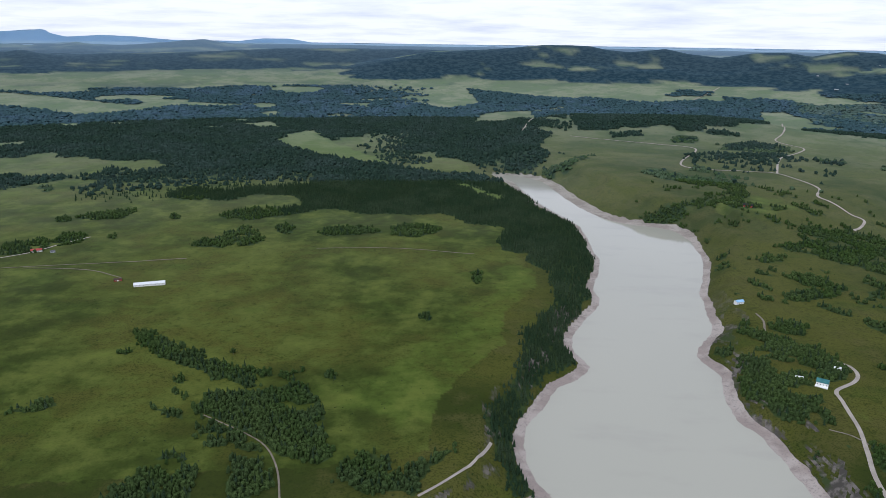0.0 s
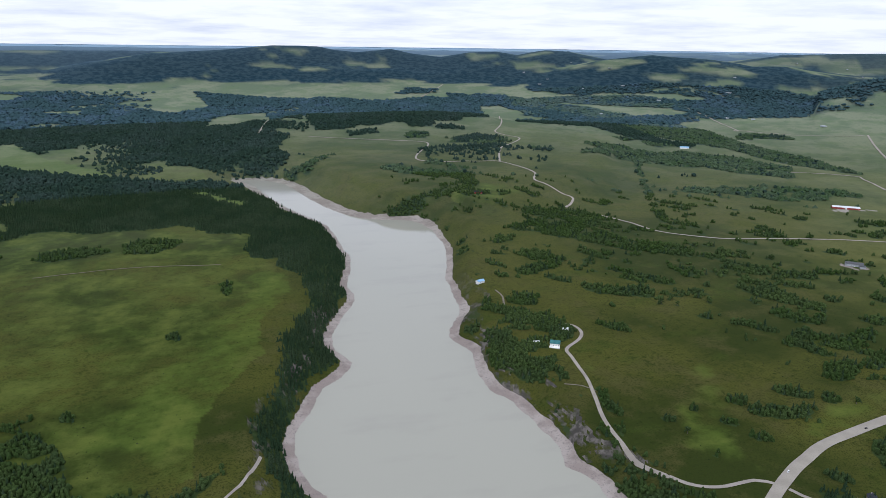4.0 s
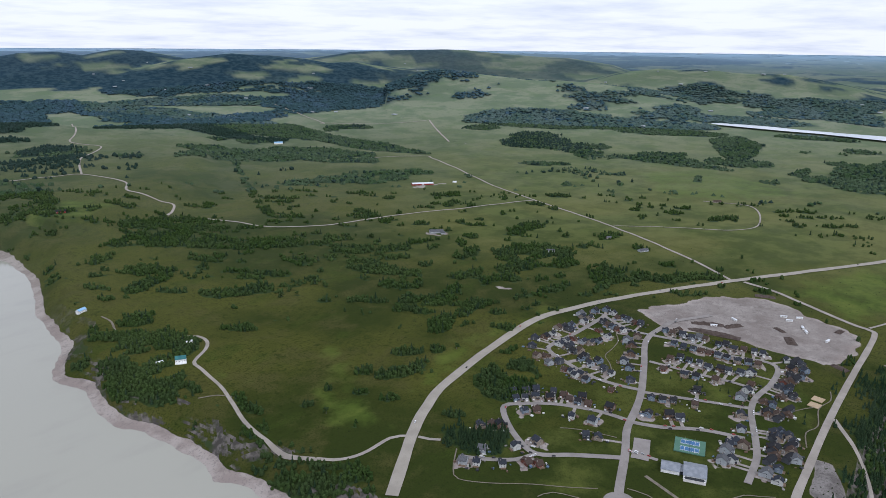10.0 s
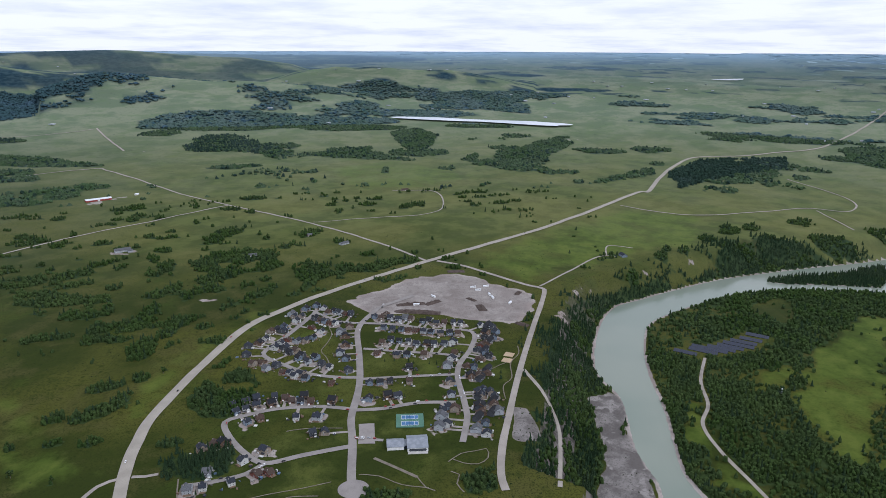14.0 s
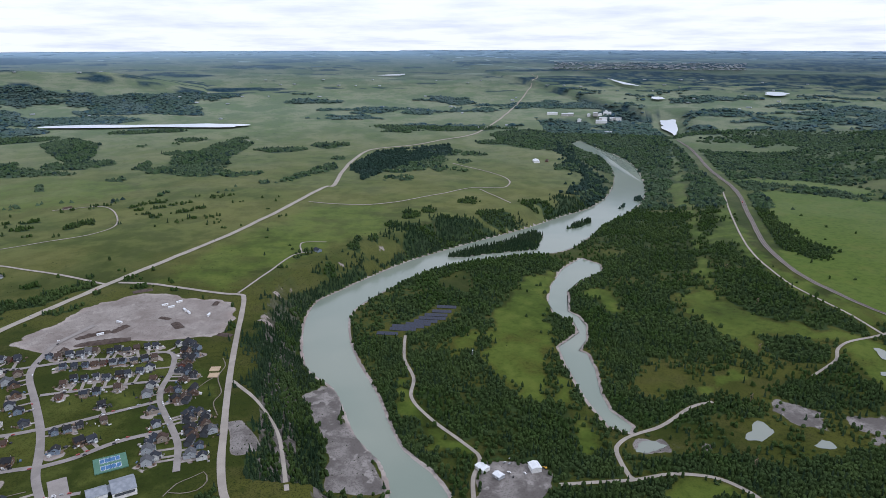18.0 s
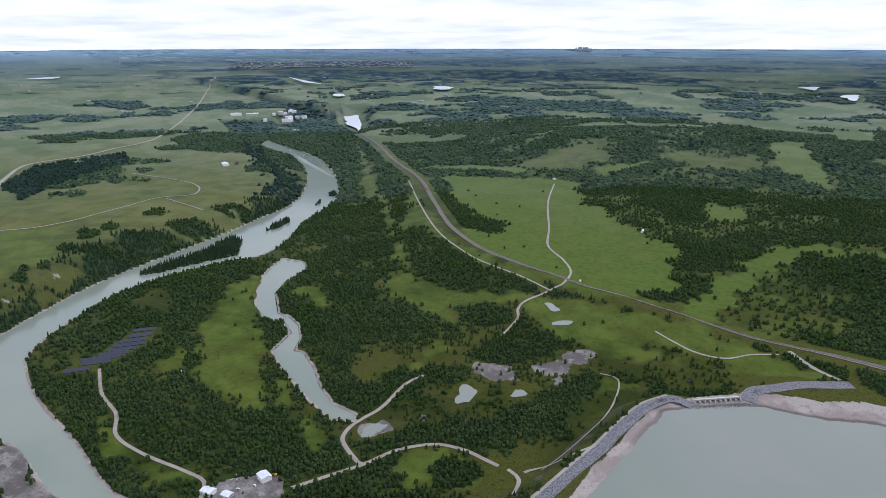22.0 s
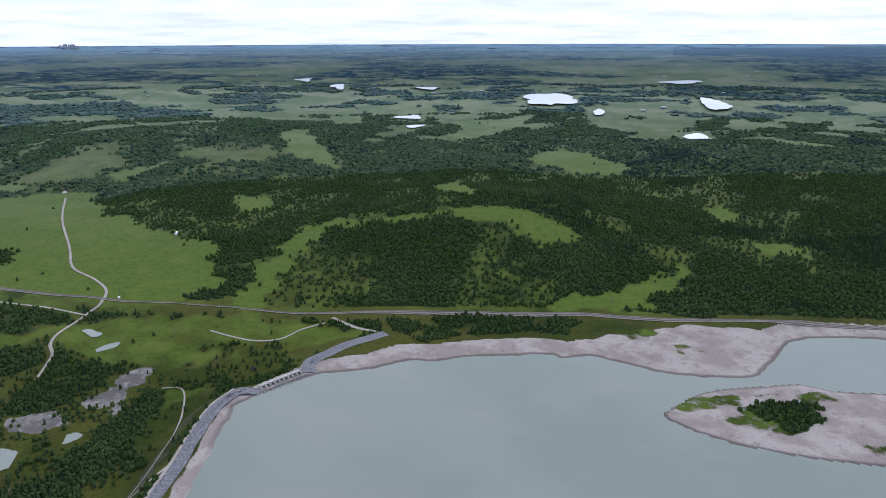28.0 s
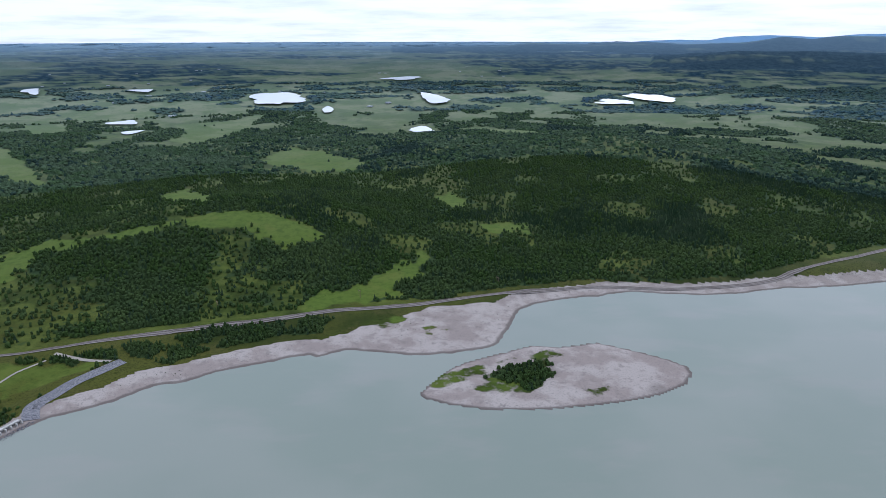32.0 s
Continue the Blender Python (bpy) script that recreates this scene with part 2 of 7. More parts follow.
def fractal(x, y, size, seed, octaves=4):
    return sum(tri_wave_noise(x, y, size / 2 ** k, seed + k) * 0.5 ** k for k in range(octaves))


def step(a, b, v):
    k = np.clip((np.asarray(v, float) - a) / (b - a), 0, 1)
    return k * k * (3 - 2 * k)


def line_distance(x, y, pts, closed=False):
    """Distance to a polyline, and how far along it the nearest place lies, on arrays."""
    x, y = np.asarray(x, float), np.asarray(y, float)
    best = np.full(x.shape, 1e12)
    n = len(pts)
    for k in range(n if closed else n - 1):
        (ax, ay), (bx, by) = pts[k], pts[(k + 1) % n]
        dx, dy = bx - ax, by - ay
        f = np.clip(((x - ax) * dx + (y - ay) * dy) / (dx * dx + dy * dy + 1e-9), 0, 1)
        best = np.minimum(best, (x - ax - f * dx) ** 2 + (y - ay - f * dy) ** 2)
    return np.sqrt(best)


def inside(x, y, pts):
    x, y = np.asarray(x, float), np.asarray(y, float)
    got = np.zeros(x.shape, bool)
    n = len(pts)
    for k in range(n):
        (ax, ay), (bx, by) = pts[k], pts[(k + 1) % n]
        if ay == by:
            continue
        got ^= ((ay > y) != (by > y)) & (x < (bx - ax) * (y - ay) / (by - ay) + ax)
    return got


def area_distance(x, y, pts, margin=400.0):
    """Signed distance to an outline, negative inside; places far away get the margin."""
    x, y = np.asarray(x, float), np.asarray(y, float)
    out = np.full(x.shape, margin)
    xs, ys = [p[0] for p in pts], [p[1] for p in pts]
    near = (x > min(xs) - margin) & (x < max(xs) + margin) & (y > min(ys) - margin) & (y < max(ys) + margin)
    if near.any():
        d = line_distance(x[near], y[near], pts, True)
        out[near] = np.minimum(np.where(inside(x[near], y[near], pts), -d, d), margin)
    return out


def curve(pts, step_length=12.0, closed=False):
    """A smooth line through the points (Catmull-Rom), as a list of x, y."""
    out, n = [], len(pts)
    for k in range(n if closed else n - 1):
        g = (lambda i: pts[i % n]) if closed else (lambda i: pts[min(max(i, 0), n - 1)])
        p0, p1, p2, p3 = (np.array(g(k + i), float) for i in (-1, 0, 1, 2))
        m = max(1, min(40, int(np.hypot(*(p2 - p1)) / step_length)))
        for i in range(m):
            t = i / m
            out.append(tuple(0.5 * (2 * p1 + (p2 - p0) * t + (2 * p0 - 5 * p1 + 4 * p2 - p3) * t * t + (3 * p1 - p0 - 3 * p2 + p3) * t ** 3)))
    if not closed:
        out.append(tuple(map(float, pts[-1])))
    return out


KNOWN = {}


def water_distance(x, y, which):
    """Signed distance to the lake or the river and its side channel, kept for arrays asked for before."""
    key = (which, np.size(x), float(x.flat[0]) if np.size(x) else 0, float(y.flat[-1]) if np.size(x) else 0)
    if key not in KNOWN:
        if which == "lake":
            KNOWN[key] = area_distance(x, y, LAKE, 160) + 3.5 * tri_wave_noise(x, y, 42, 15) + 2.0 * tri_wave_noise(x, y, 15, 16)
        else:
            KNOWN[key] = np.minimum(area_distance(x, y, RIVER, 140), area_distance(x, y, SIDE_CHANNEL, 140))
    return KNOWN[key]


def ridge_rise(x, y, far, bearing, base):
    """How far the ridges lift the land, and how wooded that lift is, on arrays."""
    rise, wood = np.zeros(x.shape), np.zeros(x.shape)
    out = far > 4000
    if not out.any():
        return rise, wood
    fx, fy, ff, fb, fbase = x[out], y[out], far[out], bearing[out], base[out]
    best, growth = np.zeros(fx.shape), np.zeros(fx.shape)
    for d, deep, trees, crest in RIDGES:
        top = np.interp(fb, [c[0] for c in crest], [c[1] for c in crest], 0, 0)
        off = (ff - d) / deep
        g = np.exp(-np.where(off < 0, off, 0.7 * off) ** 2)
        g = g * (1 + 0.7 * fractal(fx, fy, deep * 0.8, 11, 4) * (1 - g))
        lift = np.maximum(0, top - 25) * g
        growth = np.where((lift > best) & (lift > 12), trees * step(0.03, 0.16, g), growth)
        best = np.maximum(best, lift)
    rise[out], wood[out] = best, growth
    return rise, wood


def height(x, y):
    """The land's height over the lake's surface at true places, on arrays."""
    x, y = np.asarray(x, float), np.asarray(y, float)
    far = np.hypot(x, y)
    rail = line_distance(x, y, RAIL_LINE)
    south = inside(x, y, SOUTH_SIDE)
    back = np.where(south, rail, 0)
    base = 8 + 20 * step(-900, -250, y + 0.0 * x)
    base = base + np.where(south, 55 * step(60, 1500, back) + 14 * fractal(x, y, 700, 3) * step(60, 500, back), 0)
    base = base + 6 * fractal(x, y, 600, 5, 3) * np.where(south, 0, step(500, 1200, far)) + 1.2 * fractal(x, y, 90, 8, 2)
    for hx, hy, top, a, b in HILLS:
        az = math.atan2(hx, hy)
        u = (x - hx) * math.cos(az) - (y - hy) * math.sin(az)
        v = (x - hx) * math.sin(az) + (y - hy) * math.cos(az)
        base = base + top * np.exp(-(u / a) ** 2 - (v / b) ** 2)
    base = base + 46 * step(30, -250, area_distance(x, y, BLUFF, 400) + 75 * fractal(x, y, 190, 43, 3))
    bearing = np.degrees(np.arctan2(x, y))
    round_ = np.where(bearing < -70, bearing + 360, bearing)
    base = base + step(4500, 7500, far) * 14 * fractal(x, y, 1500, 21, 4)
    rise, _ = ridge_rise(x, y, far, round_, base)
    base = base + rise
    base = base + (6.5 - base) * step(130, 25, line_distance(x, y, DAM_CREST))
    # valley under the dam, the river's cliffs and the lake's banks
    v = inside(x, y, VALLEY)
    if v.any():
        f = np.zeros(x.shape)
        f[v] = step(0, 75, line_distance(x[v], y[v], CLIFF_TOP)) * step(0, 330, line_distance(x[v], y[v], RAIL_LINE)) * step(0, 62, line_distance(x[v], y[v], DAM_CREST))
        floor = -26.5 + 1.5 * fractal(x, y, 160, 13, 3)
        base = base + (floor - base) * f
    for level, pts in POND:
        d = area_distance(x, y, pts, 160)
        base = np.where(d < 150, base + (level - 0.7 * (d < 0) - base) * step(150, 0, d), base)
    river = water_distance(x, y, "river")
    base = np.where(river < 130, np.minimum(base, np.where(river > 0, -29.6 + 0.10 * river + 0.75 * np.maximum(river - 14, 0), np.maximum(-32, -29.6 + 0.4 * river))), base)
    for pts in RIVER_ISLANDS:
        base = np.maximum(base, np.minimum(-27.5, -30.2 - 0.25 * area_distance(x, y, pts, 60)))
    lake = water_distance(x, y, "lake")
    bar = area_distance(x, y, ISLAND, 100)
    wide = 14 + 40 * step(-800, -1000, y) * step(900, 300, x) + 26 * step(1850, 2050, y)
    shore = np.minimum(0.10 * lake, 0.10 * wide) + (0.58 + 0.24 * fractal(x, y, 80, 41, 3)) * np.maximum(lake - wide, 0)
    base = np.where(lake < 0, np.maximum(-7, 0.2 * lake), np.where(lake < 150, np.minimum(base, shore), base))
    base = np.where(bar < 0, np.maximum(base, np.minimum(2.5 + 1.5 * fractal(x, y, 90, 51, 2), -0.10 * bar)), base)
    return base - far ** 2 / 1.48e7


def folded(x, y, z):
    """True places to places in the scene: land past TRUE_TO is drawn in along its line of sight."""
    x, y, z = (np.asarray(a, float) for a in (x, y, z))
    far = np.maximum(np.hypot(x, y), 1e-6)
    span = REACH - TRUE_TO
    k = np.where(far > TRUE_TO, TRUE_TO + span * (1 - np.exp(-np.maximum(far - TRUE_TO, 0) / span)), far) / far
    return x * k, y * k, EYE_Z + (z - EYE_Z) * k
# the high bench north of the lake's upper end
BLUFF = [(39, 2811), (138, 2720), (192, 2539), (229, 2369), (308, 2160), (383, 2080), (490, 2035), (540, 1932), (560, 1773), (900, 1760), (1300, 2100), (1800, 2700), (2000, 3300), (1500, 4200), (300, 4600), (-300, 3700), (-120, 3050)]
HILLS = [(480, -1800, 88, 430, 290), (-850, -2480, 85, 750, 650), (2150, -2700, 70, 900, 500), (1250, 4000, 42, 900, 330), (300, 3900, 25, 800, 300)]
# ridges: distance, depth, how wooded, and crest heights by bearing
RIDGES = []
RIDGES.append((60000, 7000, 0.0, [(-48, 700), (-36, 730), (-35, 810), (-33.6, 935), (-33.2, 640), (-32.3, 400), (-30.2, 546), (-28, 459), (-25.3, 230), (-20.5, 190), (-18.9, 389), (-16.8, 410), (-15.2, 120), (-5, 60), (-1, 0)]))
RIDGES.append((25000, 4500, 0.9, [(-48, 200), (-36.3, 197), (-33, 221), (-31.7, 278), (-30.6, 207), (-28.7, 165), (-25.9, 266), (-24.4, 338), (-23.1, 371), (-21.3, 252), (-15.4, 233), (-10.6, 222), (-5, 196), (26.8, 191), (35.6, 237), (48.4, 237), (66, 120), (75, 0)]))
RIDGES.append((14500, 2600, 1.0, [(-48, 180), (-36.3, 204), (-35.2, 240), (-34, 177), (-32, 134), (-28.7, 177), (-22.3, 208), (-17.8, 272), (-14, 296), (-10.7, 286), (-6.3, 279), (-2, 220), (2, 100), (8, 0)]))
RIDGES.append((11000, 1900, 1.0, [(-14.3, 0), (-10.7, 142), (-8.2, 237), (-5.8, 322), (-0.6, 365), (2.8, 418), (6.5, 405), (7.7, 356), (9.4, 326), (12, 379), (13.6, 319), (16, 285), (18.1, 356), (20.4, 373), (22, 325), (24.2, 395), (26, 388), (28, 322), (30, 250), (34, 80)]))
RIDGES.append((9300, 1500, 0.75, [(22, 60), (28, 293), (29.3, 318), (32.2, 374), (33.8, 357), (35.6, 343), (38, 315), (39.4, 278), (41.5, 298), (43.9, 243), (45.2, 214), (48.5, 191), (53, 60)]))
RIDGES.append((11500, 1900, 0.55, [(36, 200), (41.2, 383), (48.4, 418), (49.9, 411), (53.3, 357), (58.1, 320), (61.7, 214), (63.3, 104), (66, 0)]))
RIDGES.append((6500, 900, 0.35, [(44, 150), (47, 270), (48.5, 295), (52.1, 258), (55.8, 210), (57.7, 213), (60.6, 193), (64.1, 149), (67.6, 82), (69, 20)]))
RIDGES.append((8500, 1200, 0.3, [(59, 60), (62, 195), (65.1, 272), (66.5, 259), (68, 280), (69.5, 269), (71.7, 243), (73.7, 235), (76.7, 169), (81, 40)]))
RIDGES.append((14000, 2500, 1.0, [(200, 90), (204, 155), (206, 212), (208, 206), (211, 204), (225, 200)]))
RIDGES.append((25000, 4500, 0.9, [(180, 60), (188.8, 122), (190.7, 203), (194.8, 185), (197.3, 276), (200.5, 230), (202.7, 185), (206.5, 240), (208.9, 428), (210.9, 367), (212.7, 449), (225, 477)]))
RIDGES.append((60000, 7000, 0.0, [(198, 0), (199.3, 124), (201.8, 222), (204, 200), (205.2, 455), (208.1, 591), (211.6, 420), (214, 676), (225, 640)]))
# ---- plan: outlines and lines, true metres ----
LAKE_ARM_WEST = [(81, 739), (64, 762), (49, 809), (45, 849), (50, 893), (65, 934), (91, 983), (105, 1021), (129, 1049), (166, 1104), (146, 1151), (141, 1213), (168, 1289), (219, 1407), (216, 1497), (253, 1681), (251, 1816), (241, 2016), (202, 2146), (148, 2292), (97, 2459), (49, 2685), (-6, 2804)]
LAKE_ARM_EAST = [(39, 2811), (138, 2720), (192, 2539), (229, 2369), (308, 2160), (383, 2080), (490, 2035), (522, 1932), (517, 1773), (478, 1613), (437, 1459), (420, 1300), (384, 1229), (357, 1165), (376, 1095), (364, 1031), (359, 971), (379, 897), (394, 824), (394, 763), (387, 725), (403, 692), (408, 661), (409, 613), (440, 500), (520, 130), (480, -200), (440, -400)]
LAKE_SOUTH = [(475, -470), (497, -534), (520, -595), (564, -724), (588, -807), (563, -868), (538, -918), (508, -947), (438, -987), (390, -1038), (354, -1044), (260, -1097), (155, -1131), (144, -1116), (96, -1147), (56, -1141), (-13, -1119), (-93, -1120), (-178, -1153), (-198, -1194), (-232, -1275), (-270, -1330), (-367, -1369), (-429, -1374), (-497, -1396), (-674, -1366), (-840, -1392), (-958, -1394), (-1102, -1417)]
LAKE_BEHIND = [(-2200, -1500), (-2600, -500), (-1500, 300), (-600, 520), (-60, 640)]
LAKE = curve(LAKE_ARM_WEST, 25) + curve(LAKE_ARM_EAST, 25) + curve(LAKE_SOUTH, 25) + LAKE_BEHIND
ISLAND_POINTS = [(-26, -983), (-42, -1007), (-84, -1067), (-135, -1100), (-187, -1123), (-241, -1147), (-288, -1137), (-362, -1150), (-387, -1134), (-427, -1106), (-464, -1075), (-489, -1044), (-487, -1015), (-463, -980), (-429, -958), (-370, -935), (-283, -921), (-199, -916), (-117, -925), (-76, -939), (-34, -963)]
ISLAND = curve(ISLAND_POINTS, 25, True)
RIVER_NORTH_BANK = [(794, -60), (864, -52), (931, -22), (1038, -2), (1101, 12), (1172, 53), (1251, 66), (1358, 68), (1448, 61), (1527, 40), (1588, -11), (1672, -82), (1803, -210), (1938, -394), (2080, -608), (2210, -767), (2306, -897), (2470, -1029), (2728, -1168), (3027, -1285), (3391, -1374), (3642, -1373), (3877, -1373)]
RIVER_SOUTH_BANK = [(4002, -1471), (3506, -1469), (3185, -1441), (2756, -1304), (2433, -1159), (2229, -1006), (2084, -862), (1945, -759), (1821, -634), (1803, -494), (1755, -324), (1699, -226), (1594, -129), (1509, -64), (1439, -27), (1334, -19), (1211, -29), (1082, -55), (984, -68), (891, -83), (832, -115), (774, -131)]
RIVER = curve(RIVER_NORTH_BANK, 25) + curve(RIVER_SOUTH_BANK, 25) + [(700, -120), (730, -40)]
SIDE_CHANNEL = [(1746, -665), (1662, -585), (1545, -518), (1434, -476), (1362, -469), (1323, -496), (1259, -487), (1218, -445), (1198, -423), (1123, -412), (994, -403), (906, -406), (883, -430), (898, -440), (950, -425), (1009, -432), (1095, -455), (1159, -464), (1176, -453), (1221, -485), (1292, -511), (1346, -512), (1376, -500), (1500, -541), (1569, -597), (1629, -676), (1685, -696)]
CLIFF_TOP = [(771, 122), (933, 133), (1159, 138), (1325, 141), (1494, 106), (1591, 36), (1690, -59), (1776, -150), (1994, -238), (2038, -329), (2021, -518), (2169, -712), (2416, -881), (2624, -992), (2883, -1075), (3364, -1131), (3716, -1232)]
RAIL_LINE = [(3687, -1929), (3320, -1823), (2783, -1618), (2356, -1487), (1969, -1303), (1683, -1168), (1453, -1098), (1269, -1087), (1142, -1100), (1018, -1110), (826, -1137), (655, -1154), (519, -1206), (376, -1246), (278, -1270), (118, -1314), (-47, -1341), (-236, -1387), (-443, -1424), (-613, -1401), (-787, -1418), (-957, -1483), (-1226, -1595)]
DAM_CREST = [(535, -460), (544, -508), (563, -578), (582, -650), (604, -717), (622, -790), (618, -845), (585, -868), (551, -935), (561, -972), (545, -1015), (528, -1057), (481, -1125)]
VALLEY = CLIFF_TOP + [(5000, -1500), (5000, -2600)] + RAIL_LINE[:13] + DAM_CREST[::-1] + [(640, -300)]
SOUTH_SIDE = RAIL_LINE + [(-4000, -1800), (-80000, -3000), (-80000, -90000), (90000, -90000), (90000, -9000), (RAIL_LINE[0][0] + 900, RAIL_LINE[0][1] - 300)]
RIVER_ISLANDS = []
RIVER_ISLANDS.append([(1811, -288), (1886, -383), (1945, -498), (2048, -617), (1992, -640), (1844, -573), (1825, -434), (1804, -350)])
RIVER_ISLANDS.append([(2043, -713), (2129, -789), (2173, -866), (2115, -838), (2056, -772)])
RIVER_ISLANDS.append([(2436, -1116), (2496, -1176), (2424, -1157), (2363, -1111)])
RIVER_ISLANDS.append([(2273, -981), (2376, -1066), (2305, -1035)])
POND = []
POND.append((-25.9, [(819, -576), (851, -601), (874, -636), (851, -659), (837, -635), (816, -601)]))
POND.append((-27.5, [(833, -417), (854, -430), (852, -453), (836, -479), (828, -456), (818, -430)]))
POND.append((-26.1, [(800, -679), (814, -701), (802, -712), (780, -699), (790, -685)]))
POND.append((-7.6, [(1060, -988), (1047, -998), (1004, -986), (997, -968), (1021, -966)]))
POND.append((-8.9, [(962, -912), (965, -947), (945, -970), (933, -936), (947, -915)]))
POND.append((-28.7, [(4973, -2448), (4995, -2592), (4076, -2128), (4223, -2165), (4535, -2244)]))
POND.append((53.4, [(5998, -2856), (5976, -2959), (5636, -2792), (5651, -2692)]))
POND.append((57.8, [(9053, -3633), (8342, -3500), (7229, -3302), (7434, -3223)]))
POND.append((64.5, [(6200, -4076), (6065, -4271), (5648, -3951), (5748, -3812)]))
POND.append((27.1, [(4661, 1680), (4774, 1510), (4757, 1102), (4729, 719), (4589, 403), (4486, 611), (4558, 1055), (4569, 1444)]))
POND.append((-10.7, [(11517, -790), (12008, -1307), (11326, -1168)]))
POND.append((68.8, [(1114, -5687), (1009, -5873), (749, -5665), (646, -5210), (756, -4754), (994, -5081)]))
POND.append((62.7, [(467, -4504), (447, -4830), (367, -4547), (399, -4347)]))
POND.append((57.9, [(-221, -5971), (-305, -5794), (-425, -5208), (-284, -4929), (-227, -5310)]))
POND.append((65.6, [(-66, -3662), (-162, -3768), (-215, -3518), (-90, -3512)]))
POND.append((55.4, [(-1506, -5174), (-1623, -5251), (-1744, -5033), (-1666, -4862), (-1450, -4920)]))
POND.append((57.3, [(-1809, -5636), (-2026, -5659), (-2148, -5098), (-1995, -4875), (-1833, -5109)]))
POND.append((57.6, [(1588, -4026), (1505, -4204), (1409, -3987)]))
POND.append((85.5, [(1309, -3480), (1203, -3537), (1241, -3380)]))
POND.append((46.2, [(4064, -7209), (3993, -7477), (3738, -6931)]))
POND.append((50.3, [(3275, -6478), (3198, -6709), (2884, -5986)]))
POND.append((49.8, [(2329, -6436), (2129, -6520), (2031, -6137)]))
POND.append((55.6, [(160, -7812), (-180, -8085), (-339, -7790), (-63, -7427)]))
VILLAGE = [(755, 571), (912, 597), (1023, 636), (1188, 603), (1171, 496), (1195, 255), (1073, 188), (819, 159), (694, 205), (612, 389), (591, 496)]
# woods, meadows, bare ground and ponds, true metres
CONIFER = []
NORTH_WEST_WOOD = [(-3152, 4188), (-2504, 4037), (-1869, 3810), (-1352, 3560), (-1094, 3409), (-848, 3128), (-592, 2896), (-437, 2829), (-331, 2729), (-190, 2649), (-60, 2654), (16, 2498), (108, 2474), (147, 2267), (6, 2497), (65, 2377), (120, 2101), (197, 2088), (238, 1985), (245, 1763), (242, 1668), (214, 1539), (208, 1447), (172, 1330), (134, 1236), (136, 1156), (140, 1113), (98, 1062), (67, 1000), (44, 943), (35, 890), (40, 834), (51, 772), (60, 736), (26, 727), (-1, 828), (-14, 866), (-3, 936), (22, 979), (45, 1051), (43, 1179), (80, 1216), (107, 1315)]
NORTH_WEST_WOOD += [(117, 1287), (109, 1348), (121, 1452), (120, 1527), (63, 1576), (79, 1643), (10, 1655), (2, 1730), (9, 1896), (-88, 1927), (-141, 1991), (-178, 2033), (-309, 1993), (-411, 1994), (-488, 2031), (-552, 2009), (-628, 1918), (-672, 2003), (-611, 2093), (-679, 2201), (-806, 2184), (-868, 2100), (-993, 2129), (-1063, 2118), (-1097, 2189), (-1056, 2272), (-919, 2229), (-872, 2313), (-756, 2329), (-683, 2388), (-715, 2624), (-859, 2656), (-883, 2525), (-940, 2501), (-1032, 2630), (-1151, 2641), (-1227, 2606), (-1366, 2705), (-1603, 2929), (-1734, 2886), (-1885, 3099), (-2119, 3162), (-2288, 3333), (-2544, 3353)]
CONIFER.append(NORTH_WEST_WOOD)
CONIFER.append([(633, 555), (673, 568), (686, 495), (666, 473), (617, 490), (620, 535)])
CONIFER.append([(2983, -76), (3402, -226), (3615, -619), (3314, -574), (2942, -282), (2701, -120)])
CONIFER.append([(1822, -298), (1900, -386), (1960, -502), (2064, -622), (1989, -636), (1846, -574), (1828, -435)])
CONIFER.append([(-370, 7207), (-60, 6908), (284, 6563), (741, 6197), (1227, 6014), (1741, 6376), (1946, 5656), (1405, 3869), (1230, 3865), (1013, 3959), (738, 3891), (577, 3687), (386, 3658), (377, 3900), (715, 5195), (484, 5578), (185, 5201), (-59, 5049), (-272, 4591), (-403, 5228), (-193, 5759)])
GROVE = []
GROVE.append([(-485, 904), (-441, 903), (-381, 903), (-336, 926), (-285, 931), (-243, 868), (-214, 783), (-193, 759), (-219, 745), (-265, 753), (-326, 800), (-383, 824), (-455, 875), (-486, 887)])
GROVE.append([(-641, 1099), (-614, 1108), (-526, 1052), (-414, 992), (-328, 985), (-288, 940), (-319, 927), (-385, 938), (-458, 964), (-533, 1004), (-607, 1053)])
GROVE.append([(-197, 747), (-167, 775), (-111, 741), (-91, 698), (-149, 683), (-182, 713)])
GROVE.append([(-104, 742), (-73, 781), (-52, 800), (-42, 789), (-77, 754), (-94, 722)])
GROVE.append([(-399, 807), (-346, 813), (-282, 739), (-259, 692), (-275, 658), (-307, 655), (-331, 733)])
GROVE.append([(-431, 674), (-411, 748), (-363, 716), (-345, 651), (-440, 642)])
GROVE.append([(-542, 870), (-439, 846), (-433, 829), (-521, 853)])
GROVE.append([(2733, 5082), (2697, 3590), (2561, 3092), (2547, 2758), (2409, 2210), (2364, 2300), (2294, 2517), (2385, 2969), (2274, 3340), (2207, 3803), (2041, 4853), (2268, 6046), (1963, 6414), (2417, 6440)])
GROVE.append([(1494, 2827), (1915, 3009), (2027, 2684), (2118, 2283), (2045, 2202), (1909, 2526), (1640, 2668), (1411, 2722)])
GROVE.append([(1640, 2668), (1658, 2678), (1142, 1632), (1124, 1641)])
GROVE.append([(2642, 222), (2792, 154), (3164, -22), (2953, -24), (2763, 111)])
GROVE.append([(499, -1180), (322, -1251), (159, -1284), (124, -1266), (150, -1219), (291, -1174), (381, -1109), (453, -1124)])
